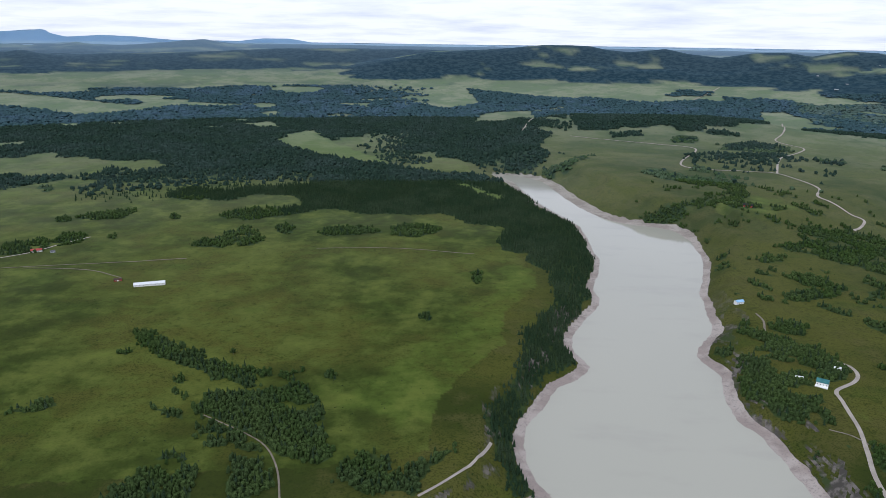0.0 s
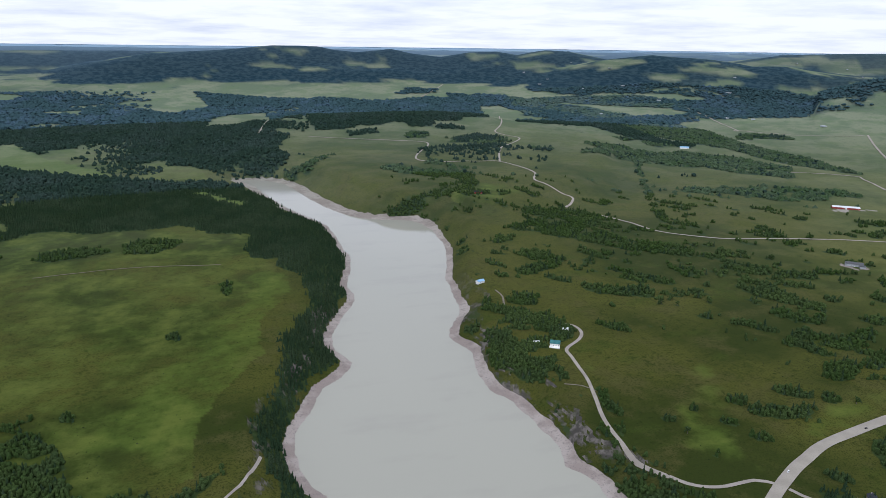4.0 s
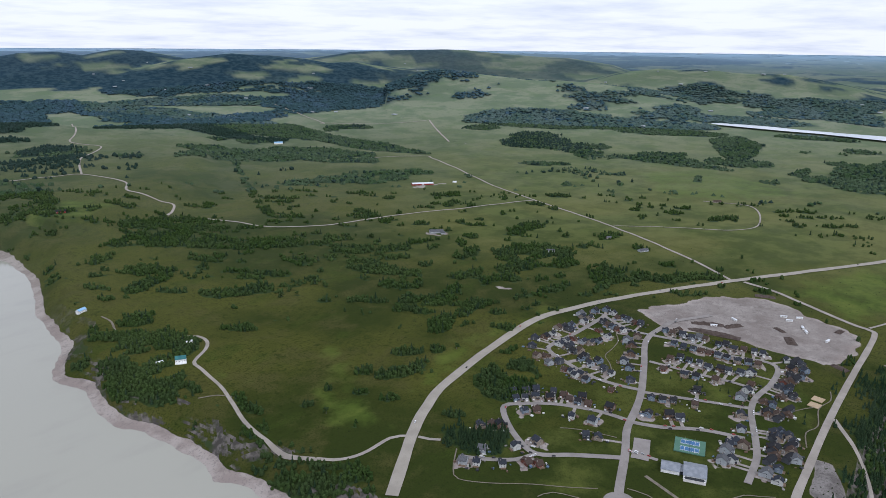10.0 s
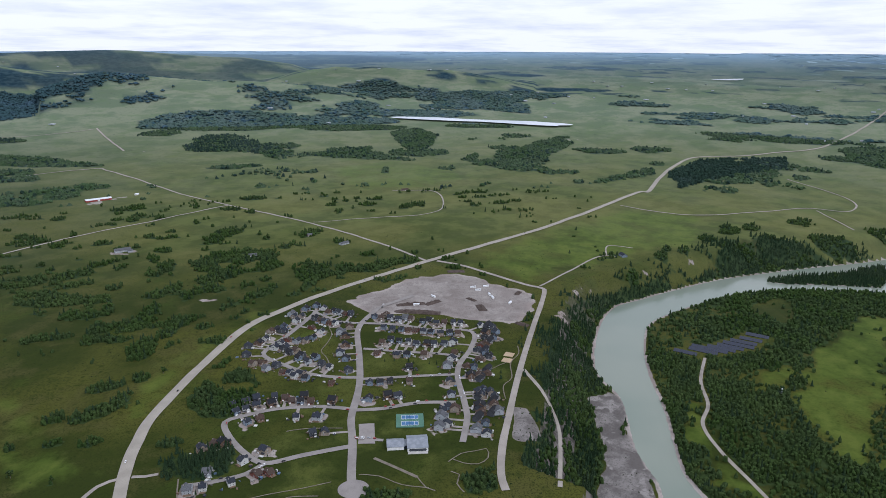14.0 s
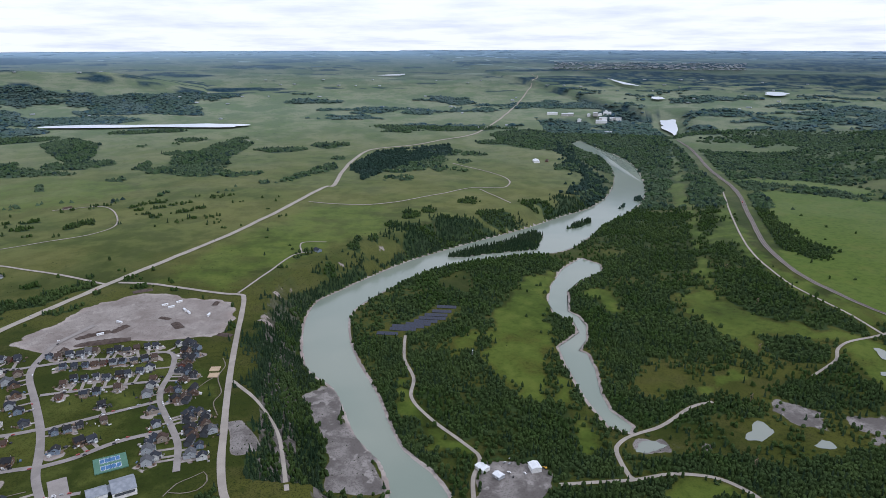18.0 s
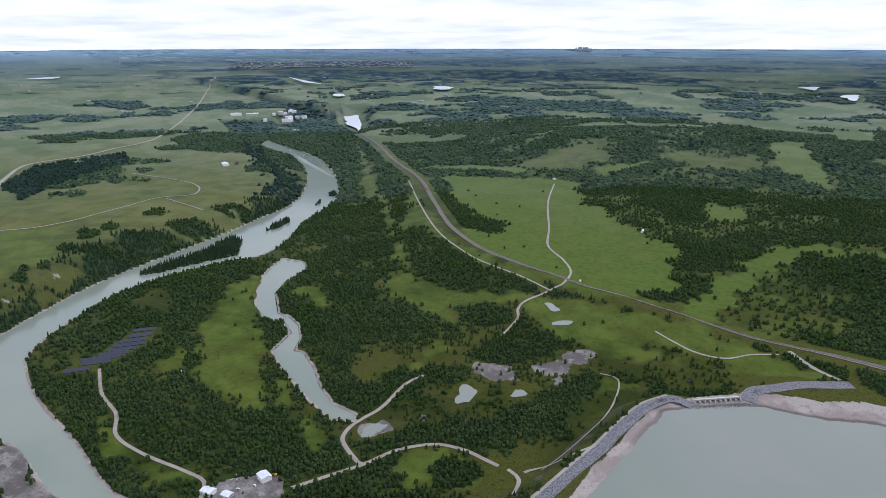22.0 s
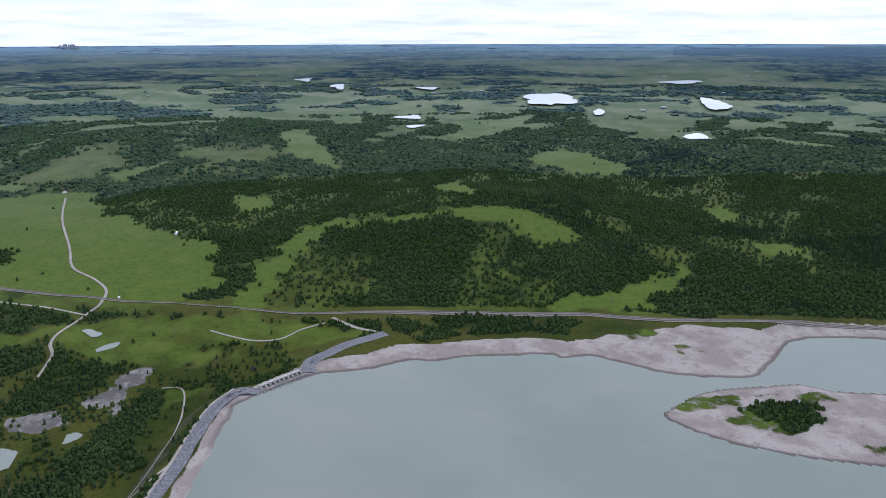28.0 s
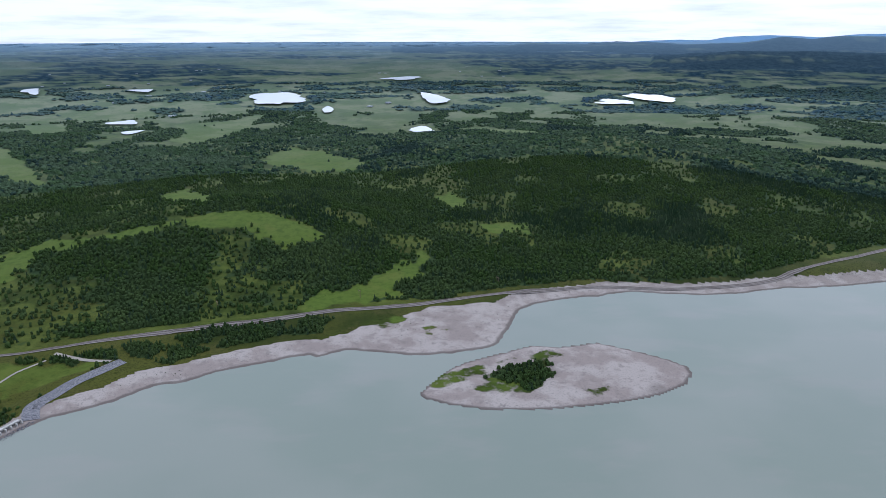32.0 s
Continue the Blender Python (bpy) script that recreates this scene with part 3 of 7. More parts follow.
GROVE.append([(-142, -1031), (-185, -1069), (-255, -1075), (-255, -1034), (-217, -987), (-170, -972), (-153, -983)])
GROVE.append([(764, -386), (800, -475), (835, -572), (862, -671), (825, -665), (776, -554), (754, -424)])
GROVE.append([(715, 185), (746, 168), (757, 152), (703, 134), (684, 183)])
GROVE.append([(655, 291), (667, 274), (676, 241), (668, 238), (645, 287)])
GROVE.append([(433, 699), (458, 632), (502, 573), (494, 534), (476, 524), (411, 616), (421, 667)])
GROVE.append([(2529, 5999), (3035, 6105), (3605, 5931), (3598, 5057), (3457, 4947), (2915, 5355), (2646, 5695)])
GROVE.append([(3609, 3004), (4055, 3201), (4367, 3093), (4531, 2738), (4500, 2371), (4580, 2086), (4753, 1815), (4507, 1638), (4211, 1836), (4207, 2125), (3849, 2599), (3607, 2844)])
GROVE.append([(3914, 1485), (4188, 1410), (3828, 1161), (3422, 1086), (3157, 1047), (3395, 1219)])
GROVE.append([(6060, 1594), (6490, 1434), (6094, 1029), (5449, 910), (5594, 1182), (5682, 1446)])
GROVE.append([(5799, 1930), (6023, 1654), (5701, 1518), (5439, 1765)])
GROVE.append([(3048, 823), (3299, 785), (3016, 746)])
GROVE.append([(3309, 714), (3491, 671), (3361, 564), (3225, 673)])
GROVE.append([(693, 1766), (737, 1793), (780, 1814), (816, 1816), (837, 1824), (800, 1856), (786, 1884), (848, 1921), (909, 1935), (962, 1927), (1009, 1942), (1033, 1921), (1032, 1885), (1049, 1803), (998, 1782), (1033, 1711), (988, 1699), (953, 1704), (968, 1604), (1021, 1545), (1090, 1482), (1061, 1422), (1003, 1439), (925, 1507), (872, 1562), (848, 1641), (781, 1709)])
GROVE.append([(1088, 1355), (1149, 1337), (1193, 1294), (1157, 1258), (1107, 1265), (1073, 1326)])
GROVE.append([(1178, 1260), (1211, 1273), (1218, 1249), (1256, 1237), (1224, 1208), (1164, 1234)])
GROVE.append([(647, 1552), (682, 1563), (731, 1538), (758, 1506), (723, 1435), (691, 1429), (641, 1399), (609, 1389), (591, 1409), (631, 1453), (670, 1475)])
GROVE.append([(697, 1311), (729, 1311), (774, 1265), (822, 1246), (833, 1229), (808, 1202), (756, 1213), (705, 1245), (685, 1283)])
GROVE.append([(502, 1257), (531, 1288), (566, 1284), (579, 1263), (554, 1218), (525, 1220), (498, 1240)])
GROVE.append([(466, 1307), (475, 1240), (503, 1199), (535, 1165), (561, 1123), (559, 1066), (526, 1035), (499, 1047), (484, 1040), (490, 999), (485, 959), (473, 917), (441, 914), (406, 943), (390, 992), (399, 1085), (407, 1131), (437, 1124), (468, 1169), (437, 1215)])
GROVE.append([(688, 752), (728, 755), (765, 740), (790, 728), (759, 702), (719, 707), (692, 730)])
GROVE.append([(1041, 1220), (1074, 1227), (1103, 1198), (1107, 1152), (1110, 1098), (1132, 1056), (1098, 1023), (1068, 1065), (1041, 1110), (1016, 1140), (1009, 1177)])
GROVE.append([(1007, 1077), (1041, 1073), (1066, 1044), (1090, 1015), (1044, 974), (1007, 1002), (985, 1040)])
GROVE.append([(1515, 1112), (1576, 1139), (1650, 1138), (1730, 1137), (1731, 1115), (1680, 1084), (1599, 1082), (1521, 1080)])
GROVE.append([(1304, 999), (1386, 1030), (1463, 1019), (1500, 978), (1506, 942), (1520, 903), (1465, 861), (1418, 816), (1369, 828), (1343, 869), (1277, 883), (1197, 882), (1254, 935), (1308, 944)])
GROVE.append([(1676, 912), (1719, 905), (1734, 874), (1676, 865), (1646, 886)])
GROVE.append([(1247, 1073), (1321, 1102), (1372, 1081), (1300, 1030), (1234, 1043)])
GROVE.append([(1133, 979), (1186, 985), (1228, 962), (1188, 937), (1132, 954)])
GROVE.append([(1112, 802), (1176, 794), (1233, 779), (1290, 763), (1271, 744), (1218, 743), (1166, 760), (1108, 785)])
GROVE.append([(1407, 775), (1464, 774), (1445, 723), (1459, 692), (1471, 660), (1431, 640), (1372, 670), (1303, 681), (1260, 680), (1324, 725)])
GROVE.append([(1454, 652), (1476, 614), (1508, 582), (1559, 558), (1571, 530), (1540, 518), (1503, 557), (1437, 596), (1426, 632)])
GROVE.append([(973, 910), (1030, 926), (1087, 946), (1119, 942), (1066, 895), (1004, 870), (979, 885)])
GROVE.append([(979, 826), (1030, 842), (1074, 828), (1081, 792), (1042, 802), (990, 800), (969, 810)])
GROVE.append([(875, 807), (925, 834), (969, 846), (965, 820), (920, 787), (885, 789)])
GROVE.append([(769, 611), (809, 628), (850, 639), (881, 647), (928, 648), (934, 630), (907, 604), (882, 575), (865, 553), (823, 538), (792, 536), (768, 537), (752, 550), (755, 588)])
GROVE.append([(1569, 3051), (1741, 2971), (1986, 2941), (2073, 2967), (2212, 2767), (2223, 2399), (2068, 2212), (1934, 2338), (1891, 2571), (1864, 2860), (1572, 2784)])
GROVE.append([(1509, 2161), (1707, 2133), (1911, 2093), (2025, 1980), (1897, 1868), (1731, 1894), (1671, 2019), (1510, 2089)])
GROVE.append([(3824, 3174), (4152, 3193), (4404, 2854), (4565, 2444), (4181, 2230), (3717, 2474), (3627, 2825), (3575, 2963)])
GROVE.append([(1039, 3323), (1142, 3388), (1241, 3284), (1150, 3084), (1008, 3187)])
GROVE.append([(515, 2639), (663, 2529), (713, 2441), (662, 2334), (541, 2479)])
GROVE.append([(417, 2115), (503, 2145), (591, 2107), (714, 2166), (821, 2590), (832, 2503), (759, 2190), (629, 2070), (548, 2083), (455, 2089)])
GROVE.append([(454, 767), (470, 761), (471, 706), (476, 660), (495, 611), (510, 596), (491, 584), (466, 622), (450, 688)])
THICKET = []
THICKET.append([(737, 1467), (798, 1460), (788, 1414), (830, 1380), (870, 1317), (909, 1258), (895, 1239), (833, 1286), (780, 1348), (720, 1401)])
THICKET.append([(1383, 1320), (1433, 1313), (1476, 1277), (1428, 1225), (1348, 1178), (1277, 1156), (1274, 1203), (1340, 1256)])
THICKET.append([(1546, 912), (1616, 877), (1616, 832), (1530, 797), (1458, 812), (1471, 857)])
THICKET.append([(514, 898), (496, 772), (468, 700), (454, 736), (462, 844)])
THICKET.append([(462, 666), (525, 580), (530, 553), (488, 536), (450, 577), (440, 660)])
CONIFER.append([(1999, 6747), (2240, 6120), (2199, 5516), (2380, 4880), (2283, 3890), (2212, 3332), (2277, 3149), (2180, 3041), (2061, 3391), (2050, 4051), (2090, 4832), (2080, 5569), (1869, 6168)])
CONIFER.append([(671, 6463), (1019, 6204), (1233, 5702), (1478, 5576), (1857, 6279), (1958, 6008), (1696, 5222), (1045, 3965), (714, 3720), (503, 3744), (384, 3877)])
CONIFER.append([(637, 562), (663, 561), (680, 535), (697, 510), (680, 483), (654, 485), (620, 512), (614, 535)])
CONIFER.append([(191, 5026), (489, 5285), (345, 4034), (216, 4685)])
CONIFER.append([(535, 3584), (686, 3654), (680, 3542), (536, 3494)])
CONIFER.append([(884, 3795), (1047, 3810), (1016, 3685), (886, 3669)])
CONIFER.append([(785, 3391), (925, 3484), (911, 3408)])
CONIFER.append([(1020, 3306), (1165, 3407), (1252, 3325), (1179, 3154), (995, 3180)])
CONIFER.append([(578, 6319), (941, 5831), (1287, 5399), (1757, 5748), (2239, 6560), (2441, 6320), (2281, 5665), (1847, 5368), (1696, 4806), (1192, 3764), (1004, 3811), (855, 3794), (636, 3893), (406, 4020), (464, 5497)])
CONIFER.append([(26, 3211), (133, 3330), (177, 3158), (190, 2932), (118, 2833), (27, 2849), (-22, 3009)])
CONIFER.append([(-391, 3717), (-316, 3904), (-286, 3548), (-326, 3365)])
CONIFER.append([(-1055, 5204), (-670, 5520), (-165, 4964), (-180, 4399), (-460, 4371), (-571, 3707), (-714, 3819)])
GROVE.append([(504, 2615), (618, 2667), (573, 2505), (504, 2504)])
GROVE.append([(583, 2509), (709, 2540), (744, 2454), (681, 2363), (589, 2444)])
GROVE.append([(407, 2141), (505, 2132), (629, 2163), (741, 2258), (691, 2333), (793, 2627), (798, 2574), (722, 2253), (592, 2082), (502, 2108), (421, 2122)])
GROVE.append([(163, 2818), (273, 2817), (355, 2953), (402, 2960), (265, 2722), (181, 2726)])
MEADOW = []
MEADOW.append([(-1153, 3503), (-1135, 3741), (-1050, 3894), (-862, 3456), (-719, 3258), (-463, 2845), (-592, 2895), (-828, 3054), (-1056, 3287)])
MEADOW.append([(-176, 2460), (-116, 2474), (7, 2261), (-30, 2239)])
MEADOW.append([(1249, -295), (1361, -329), (1487, -393), (1597, -467), (1641, -556), (1471, -492), (1327, -451), (1211, -425), (1117, -381), (1001, -323), (1052, -288), (1152, -250)])
MEADOW.append([(1085, -88), (1054, -122), (916, -162), (864, -185), (881, -123), (954, -91)])
MEADOW.append([(1009, -365), (903, -394), (824, -379), (809, -320), (904, -329)])
MEADOW.append([(1423, -783), (1444, -840), (1423, -858), (1340, -854), (1247, -854), (1170, -845), (1112, -781), (1130, -767), (1241, -768), (1330, -763)])
MEADOW.append([(1748, -1024), (1970, -1189), (2318, -1403), (2299, -1428), (1821, -1199), (1535, -1095), (1301, -1064), (1125, -1068), (1099, -1019), (1231, -1012), (1398, -1011), (1582, -1066), (1698, -1085)])
MEADOW.append([(2516, -1292), (2793, -1470), (3232, -1664), (3237, -1692), (2757, -1493), (2304, -1277), (2124, -1149)])
MEADOW.append([(1172, -968), (1091, -1012), (1032, -1054), (902, -1079), (827, -1001), (899, -947), (967, -910), (1026, -896), (1078, -962)])
MEADOW.append([(1631, -934), (1654, -981), (1479, -905), (1463, -865)])
MEADOW.append([(1138, -969), (1063, -1035), (933, -1076), (805, -1108), (642, -1132), (490, -1119), (532, -1002), (561, -946), (652, -1024), (728, -1003), (794, -946), (912, -882), (1005, -879)])
MEADOW.append([(750, -860), (672, -908), (616, -848), (588, -697), (541, -530), (535, -504), (602, -509), (644, -612), (679, -722)])
MEADOW.append([(726, -377), (758, -435), (738, -485), (704, -508), (668, -493), (702, -366)])
MEADOW.append([(2322, -1585), (2259, -1679), (1981, -1889), (1833, -1867), (1610, -1669), (1370, -1569), (1247, -1528), (1072, -1457), (998, -1326), (911, -1256), (942, -1165), (965, -1061), (1103, -1057), (1298, -1066), (1471, -1089), (1637, -1172), (1494, -1227), (1551, -1292), (1764, -1308), (2027, -1405)])
MEADOW.append([(2543, -1562), (2349, -1747), (2131, -1873), (2233, -1931), (2443, -1818)])
MEADOW.append([(1734, -2889), (1663, -3057), (1399, -2740), (1172, -2379), (1289, -2422), (1464, -2559)])
MEADOW.append([(1974, -2100), (1910, -2244), (1836, -2591), (1852, -2379), (1851, -2171), (1861, -2030)])
MEADOW.append([(541, -1723), (430, -1773), (293, -1772), (226, -1722), (168, -1665), (262, -1608), (357, -1655), (465, -1677)])
MEADOW.append([(748, -2166), (665, -2250), (556, -2135), (489, -1820)])
MEADOW.append([(529, -2744), (309, -2957), (79, -2641), (218, -2513), (391, -2582)])
MEADOW.append([(823, -1188), (917, -1671), (861, -1663), (776, -1200)])
MEADOW.append([(891, -1639), (666, -1673), (527, -1730), (519, -1703), (655, -1643), (820, -1615)])
MEADOW.append([(206, -1364), (110, -1442), (32, -1516), (10, -1581), (-8, -1587), (-20, -1471), (-8, -1384), (186, -1309)])
MEADOW.append([(-217, -1867), (-313, -1874), (-338, -1790), (-268, -1785)])
MEADOW.append([(2028, -3992), (1833, -4072), (1515, -3432), (1631, -3268)])
MEADOW.append([(2131, -4642), (1714, -5044), (1409, -4371), (1775, -4114)])
MEADOW.append([(1205, -3953), (911, -4151), (739, -3799), (918, -3296)])
MEADOW.append([(5160, -5292), (4568, -5727), (3150, -4489), (3524, -4098)])
MEADOW.append([(-4829, 5397), (-4436, 5946), (-3931, 5801), (-3332, 5359), (-3087, 5235), (-2453, 4992), (-2543, 4557), (-2694, 4272), (-3155, 4589), (-3509, 4678), (-4103, 4564)])
MEADOW.append([(-2577, 3896), (-2423, 3892), (-2385, 3767), (-2495, 3794)])
MEADOW.append([(-2354, 3932), (-2229, 4012), (-2181, 3891)])
MEADOW.append([(-1555, 4071), (-1411, 4210), (-1273, 3952), (-1386, 3910)])
MEADOW.append([(-1894, 5179), (-1801, 5398), (-1643, 5098), (-1762, 4997)])
MEADOW.append([(-1648, 4667), (-1612, 4883), (-1460, 4615), (-1545, 4490)])
MEADOW.append([(-5018, 6485), (-4812, 6681), (-4548, 6268), (-4715, 6085)])
MEADOW.append([(3575, -1848), (2714, -1463), (2403, -1323), (2201, -1237), (1832, -1063), (1626, -956), (1448, -886), (1333, -857), (1239, -872), (1197, -902), (1209, -956), (1134, -929), (1119, -976), (1091, -910), (1166, -852), (1127, -784), (1186, -794), (1254, -772), (1349, -775), (1429, -789), (1475, -886), (1638, -944), (1855, -1046), (2220, -1224), (2742, -1450), (3506, -1796)])
MEADOW.append([(1472, -567), (1507, -649), (1399, -653), (1343, -599), (1374, -564)])
MEADOW.append([(1117, -379), (1111, -392), (976, -385), (903, -397), (838, -383), (813, -338), (896, -344), (990, -350)])
MEADOW.append([(763, -430), (758, -483), (706, -497), (656, -517), (641, -489), (683, -379), (741, -410)])
MEADOW.append([(625, -566), (681, -670), (701, -785), (766, -849), (749, -880), (691, -912), (657, -897), (663, -846), (647, -784), (600, -673), (555, -582), (597, -560)])
MEADOW.append([(1094, -88), (1104, -117), (1041, -117), (981, -125), (906, -145), (898, -127), (911, -97), (1003, -81)])
MEADOW.append([(1267, -283), (1302, -268), (1250, -218), (1170, -186), (1141, -196), (1175, -234)])
MEADOW.append([(935, -539), (982, -599), (1038, -675), (1111, -746), (1080, -747), (1003, -665), (949, -591), (913, -543)])
# thinly grown ground, and stands of trees on grass
OPEN_GROUND, STANDS = [], []
OPEN_GROUND.append([(853, -411), (877, -462), (916, -588), (894, -642), (938, -707), (905, -754), (883, -859), (832, -926), (821, -991), (709, -993), (665, -977), (672, -914), (744, -887), (772, -855), (780, -769), (767, -680), (760, -591), (787, -569), (801, -518), (823, -434)])
OPEN_GROUND.append([(1363, -875), (1239, -872), (1197, -902), (1107, -966), (1004, -856), (973, -743), (996, -685), (1098, -778), (1174, -815), (1258, -796)])
OPEN_GROUND.append([(806, -894), (781, -964), (709, -1013), (645, -1074), (547, -1118), (571, -1053), (586, -977), (625, -946), (663, -913), (744, -886)])
STANDS.append([(740, -562), (747, -623), (761, -697), (784, -784), (787, -846), (759, -843), (736, -786), (710, -696), (681, -631), (678, -570), (712, -557)])
STANDS.append([(798, -421), (809, -455), (804, -510), (767, -507), (760, -493), (783, -460), (775, -419), (791, -400)])
STANDS.append([(695, -454), (701, -493), (673, -511), (656, -503), (650, -469), (661, -442)])
STANDS.append([(764, -408), (752, -420), (714, -404), (711, -377)])
STANDS.append([(1165, -830), (1135, -887), (1070, -914), (1022, -870), (1044, -820), (1100, -806)])
STANDS.append([(1476, -911), (1522, -972), (1477, -1030), (1332, -1014), (1209, -956), (1221, -904), (1273, -879), (1363, -875)])
STANDS.append([(-155, -1031), (-187, -1061), (-227, -1070), (-253, -1037), (-231, -998), (-201, -979), (-196, -997), (-171, -1015)])
MEADOW.append([(2070, -5020), (1564, -5234), (1103, -5448), (1307, -4744), (1732, -4752)])
MEADOW.append([(1829, -3703), (1820, -4026), (1610, -3584), (1626, -3315)])
MEADOW.append([(1054, -3296), (1058, -3812), (866, -4253), (758, -4425), (774, -3782), (833, -3502), (884, -3261)])
MEADOW.append([(521, -2858), (426, -3024), (270, -2920), (105, -2648), (154, -2559), (282, -2583), (421, -2658)])
MEADOW.append([(1311, -1906), (1226, -1928), (1097, -1830), (1128, -1761), (1209, -1743)])
MEADOW.append([(-1928, -8077), (-2709, -9022), (-3195, -7962), (-2866, -7129), (-2295, -7621)])
MEADOW.append([(-391, -3589), (-632, -3344), (-735, -3101), (-486, -3259)])
MEADOW.append([(-10, -1528), (-51, -1627), (-76, -1566), (-35, -1465), (15, -1461)])
MEADOW.append([(-304, -1852), (-351, -1855), (-354, -1786), (-297, -1800)])
MEADOW.append([(-118, -2138), (-172, -2163), (-228, -2008), (-159, -1981)])
MEADOW.append([(-39, -994), (-83, -1053), (-133, -1085), (-224, -1109), (-311, -1106), (-239, -1087), (-190, -1076), (-137, -1034), (-80, -1004)])
MEADOW.append([(-106, -995), (-135, -1011), (-176, -1045), (-235, -1066), (-253, -1037), (-238, -1007), (-200, -970), (-164, -964), (-131, -978)])
MEADOW.append([(-275, -960), (-298, -981), (-339, -988), (-328, -965)])
MEADOW.append([(57, -1259), (13, -1288), (-20, -1272), (13, -1212), (50, -1206)])
MEADOW.append([(-38, -1187), (-54, -1223), (-59, -1188)])
MEADOW.append([(-78, -1219), (-95, -1238), (-114, -1225), (-105, -1199), (-82, -1198)])
MEADOW.append([(876, -903), (821, -991), (709, -993), (670, -970), (673, -926), (728, -941), (759, -926), (798, -899), (826, -920)])
MEADOW.append([(834, -1117), (854, -1230), (896, -1400), (921, -1563), (928, -1652), (852, -1672), (673, -1668), (647, -1642), (824, -1618), (837, -1567), (834, -1474), (805, -1333), (769, -1193), (763, -1130)])
# greener swards, true metres
LUSH = []
LUSH.append([(-42, 1545), (-4, 1632), (102, 1563), (103, 1347), (53, 1166), (36, 1051), (-11, 908), (-55, 835), (-125, 790), (-175, 814), (-231, 854), (-264, 916), (-248, 995), (-177, 1130), (-109, 1266), (-49, 1399)])
LUSH.append([(792, 741), (939, 743), (1065, 727), (1217, 704), (1467, 542), (1233, 652), (935, 690), (749, 650), (652, 615), (599, 616), (617, 660)])
LUSH.append([(533, 1048), (582, 1013), (540, 906), (492, 736), (511, 631), (589, 606), (550, 585), (503, 621), (475, 712), (493, 863)])
LUSH.append([(729, 2209), (899, 2207), (888, 2049), (720, 1947), (644, 2019), (604, 2097)])
LUSH.append([(1040, 613), (1127, 601), (1076, 529), (955, 499), (937, 536)])
LUSH.append([(2950, 5595), (3775, 4729), (3962, 3614), (4267, 3337), (3891, 3281), (3204, 4012), (2699, 4594)])
LUSH.append([(1564, 438), (2280, 71), (2314, -274), (2069, -160), (1847, -65), (1751, 115), (1490, 206), (1515, 315)])
LUSH.append([(2642, 1334), (3032, 1125), (2704, 642), (2461, 691), (2283, 978)])
LUSH.append([(4584, 980), (5032, 201), (4801, -165), (4198, 323), (4108, 809)])
LUSH.append([(724, 912), (699, 822), (636, 664), (568, 636), (538, 706)])
LUSH.append([(1723, 368), (2110, 157), (2164, -187), (2315, -312), (1921, -161), (1761, -23), (1637, 114), (1464, 230), (1504, 332)])
LUSH.append([(4695, -965), (4983, -1613), (5015, -1803), (5506, -1501), (4996, -1193)])
LUSH.append([(2305, -1585), (1995, -1895), (1612, -1611), (1109, -1441), (1046, -1400), (956, -1135), (1185, -1124), (1534, -1141)])
DIRT = []
DIRT.append([(1237, 575), (1314, 530), (1411, 501), (1484, 430), (1465, 345), (1436, 251), (1413, 205), (1365, 202), (1262, 216), (1238, 233), (1227, 307), (1232, 400), (1192, 481), (1207, 524)])
DIRT.append([(1070, 61), (1125, 32), (1100, 12), (1038, -2), (930, -22), (856, -52), (785, -61), (803, 25), (895, 27), (977, 42)])
DIRT.append([(799, -171), (839, -196), (841, -238), (814, -280), (768, -273), (655, -226), (752, -160)])
DIRT.append([(908, 158), (915, 140), (845, 115), (828, 138)])
DIRT.append([(898, -633), (938, -707), (905, -754), (903, -814), (876, -854), (831, -912), (798, -899), (805, -851), (780, -769), (819, -745), (844, -708), (873, -649)])
DIRT.append([(835, -412), (861, -434), (846, -495), (829, -535), (800, -578), (784, -557), (804, -510), (819, -451)])
DIRT.append([(-939, 1328), (-892, 1338), (-868, 1310), (-909, 1295)])
DIRT.append([(-880, 1050), (-833, 1071), (-813, 1057), (-801, 1025), (-851, 1010)])
DIRT.append([(-57, 1642), (-47, 1692), (-17, 1723), (7, 1688), (-21, 1647), (-45, 1619)])
DIRT.append([(-922, 1756), (-888, 1784), (-841, 1751), (-870, 1712)])
DIRT.append([(-1563, 2064), (-1521, 2115), (-1438, 2076), (-1478, 2023)])
DIRT.append([(-1338, 2289), (-1299, 2350), (-1197, 2313), (-1253, 2263)])
DIRT.append([(3914, 483), (4017, 451), (4021, 352), (3909, 394)])
DIRT.append([(2815, 2395), (2914, 2394), (2945, 2330), (2829, 2309)])
DIRT.append([(5121, -1800), (5546, -2108), (5188, -2105), (4975, -1993), (4976, -1804)])
DIRT.append([(1383, 1301), (1438, 1235), (1386, 1202), (1355, 1267)])
DIRT.append([(1809, 1769), (2016, 1730), (1978, 1685), (1788, 1721)])
DIRT.append([(503, 1039), (536, 1025), (527, 1003), (507, 1012)])
DIRT.append([(3423, -349), (3478, -398), (3442, -449), (3367, -398)])
DIRT.append([(1006, -927), (968, -972), (924, -959), (867, -930), (914, -916), (960, -915)])
DIRT.append([(1070, -973), (1034, -1006), (984, -976), (1019, -957)])
DIRT.append([(-276, 1685), (-238, 1718), (-217, 1672), (-249, 1646)])
DIRT.append([(648, 927), (662, 932), (663, 912), (647, 902)])
DIRT.append([(641, 921), (660, 927), (664, 908), (646, 902)])
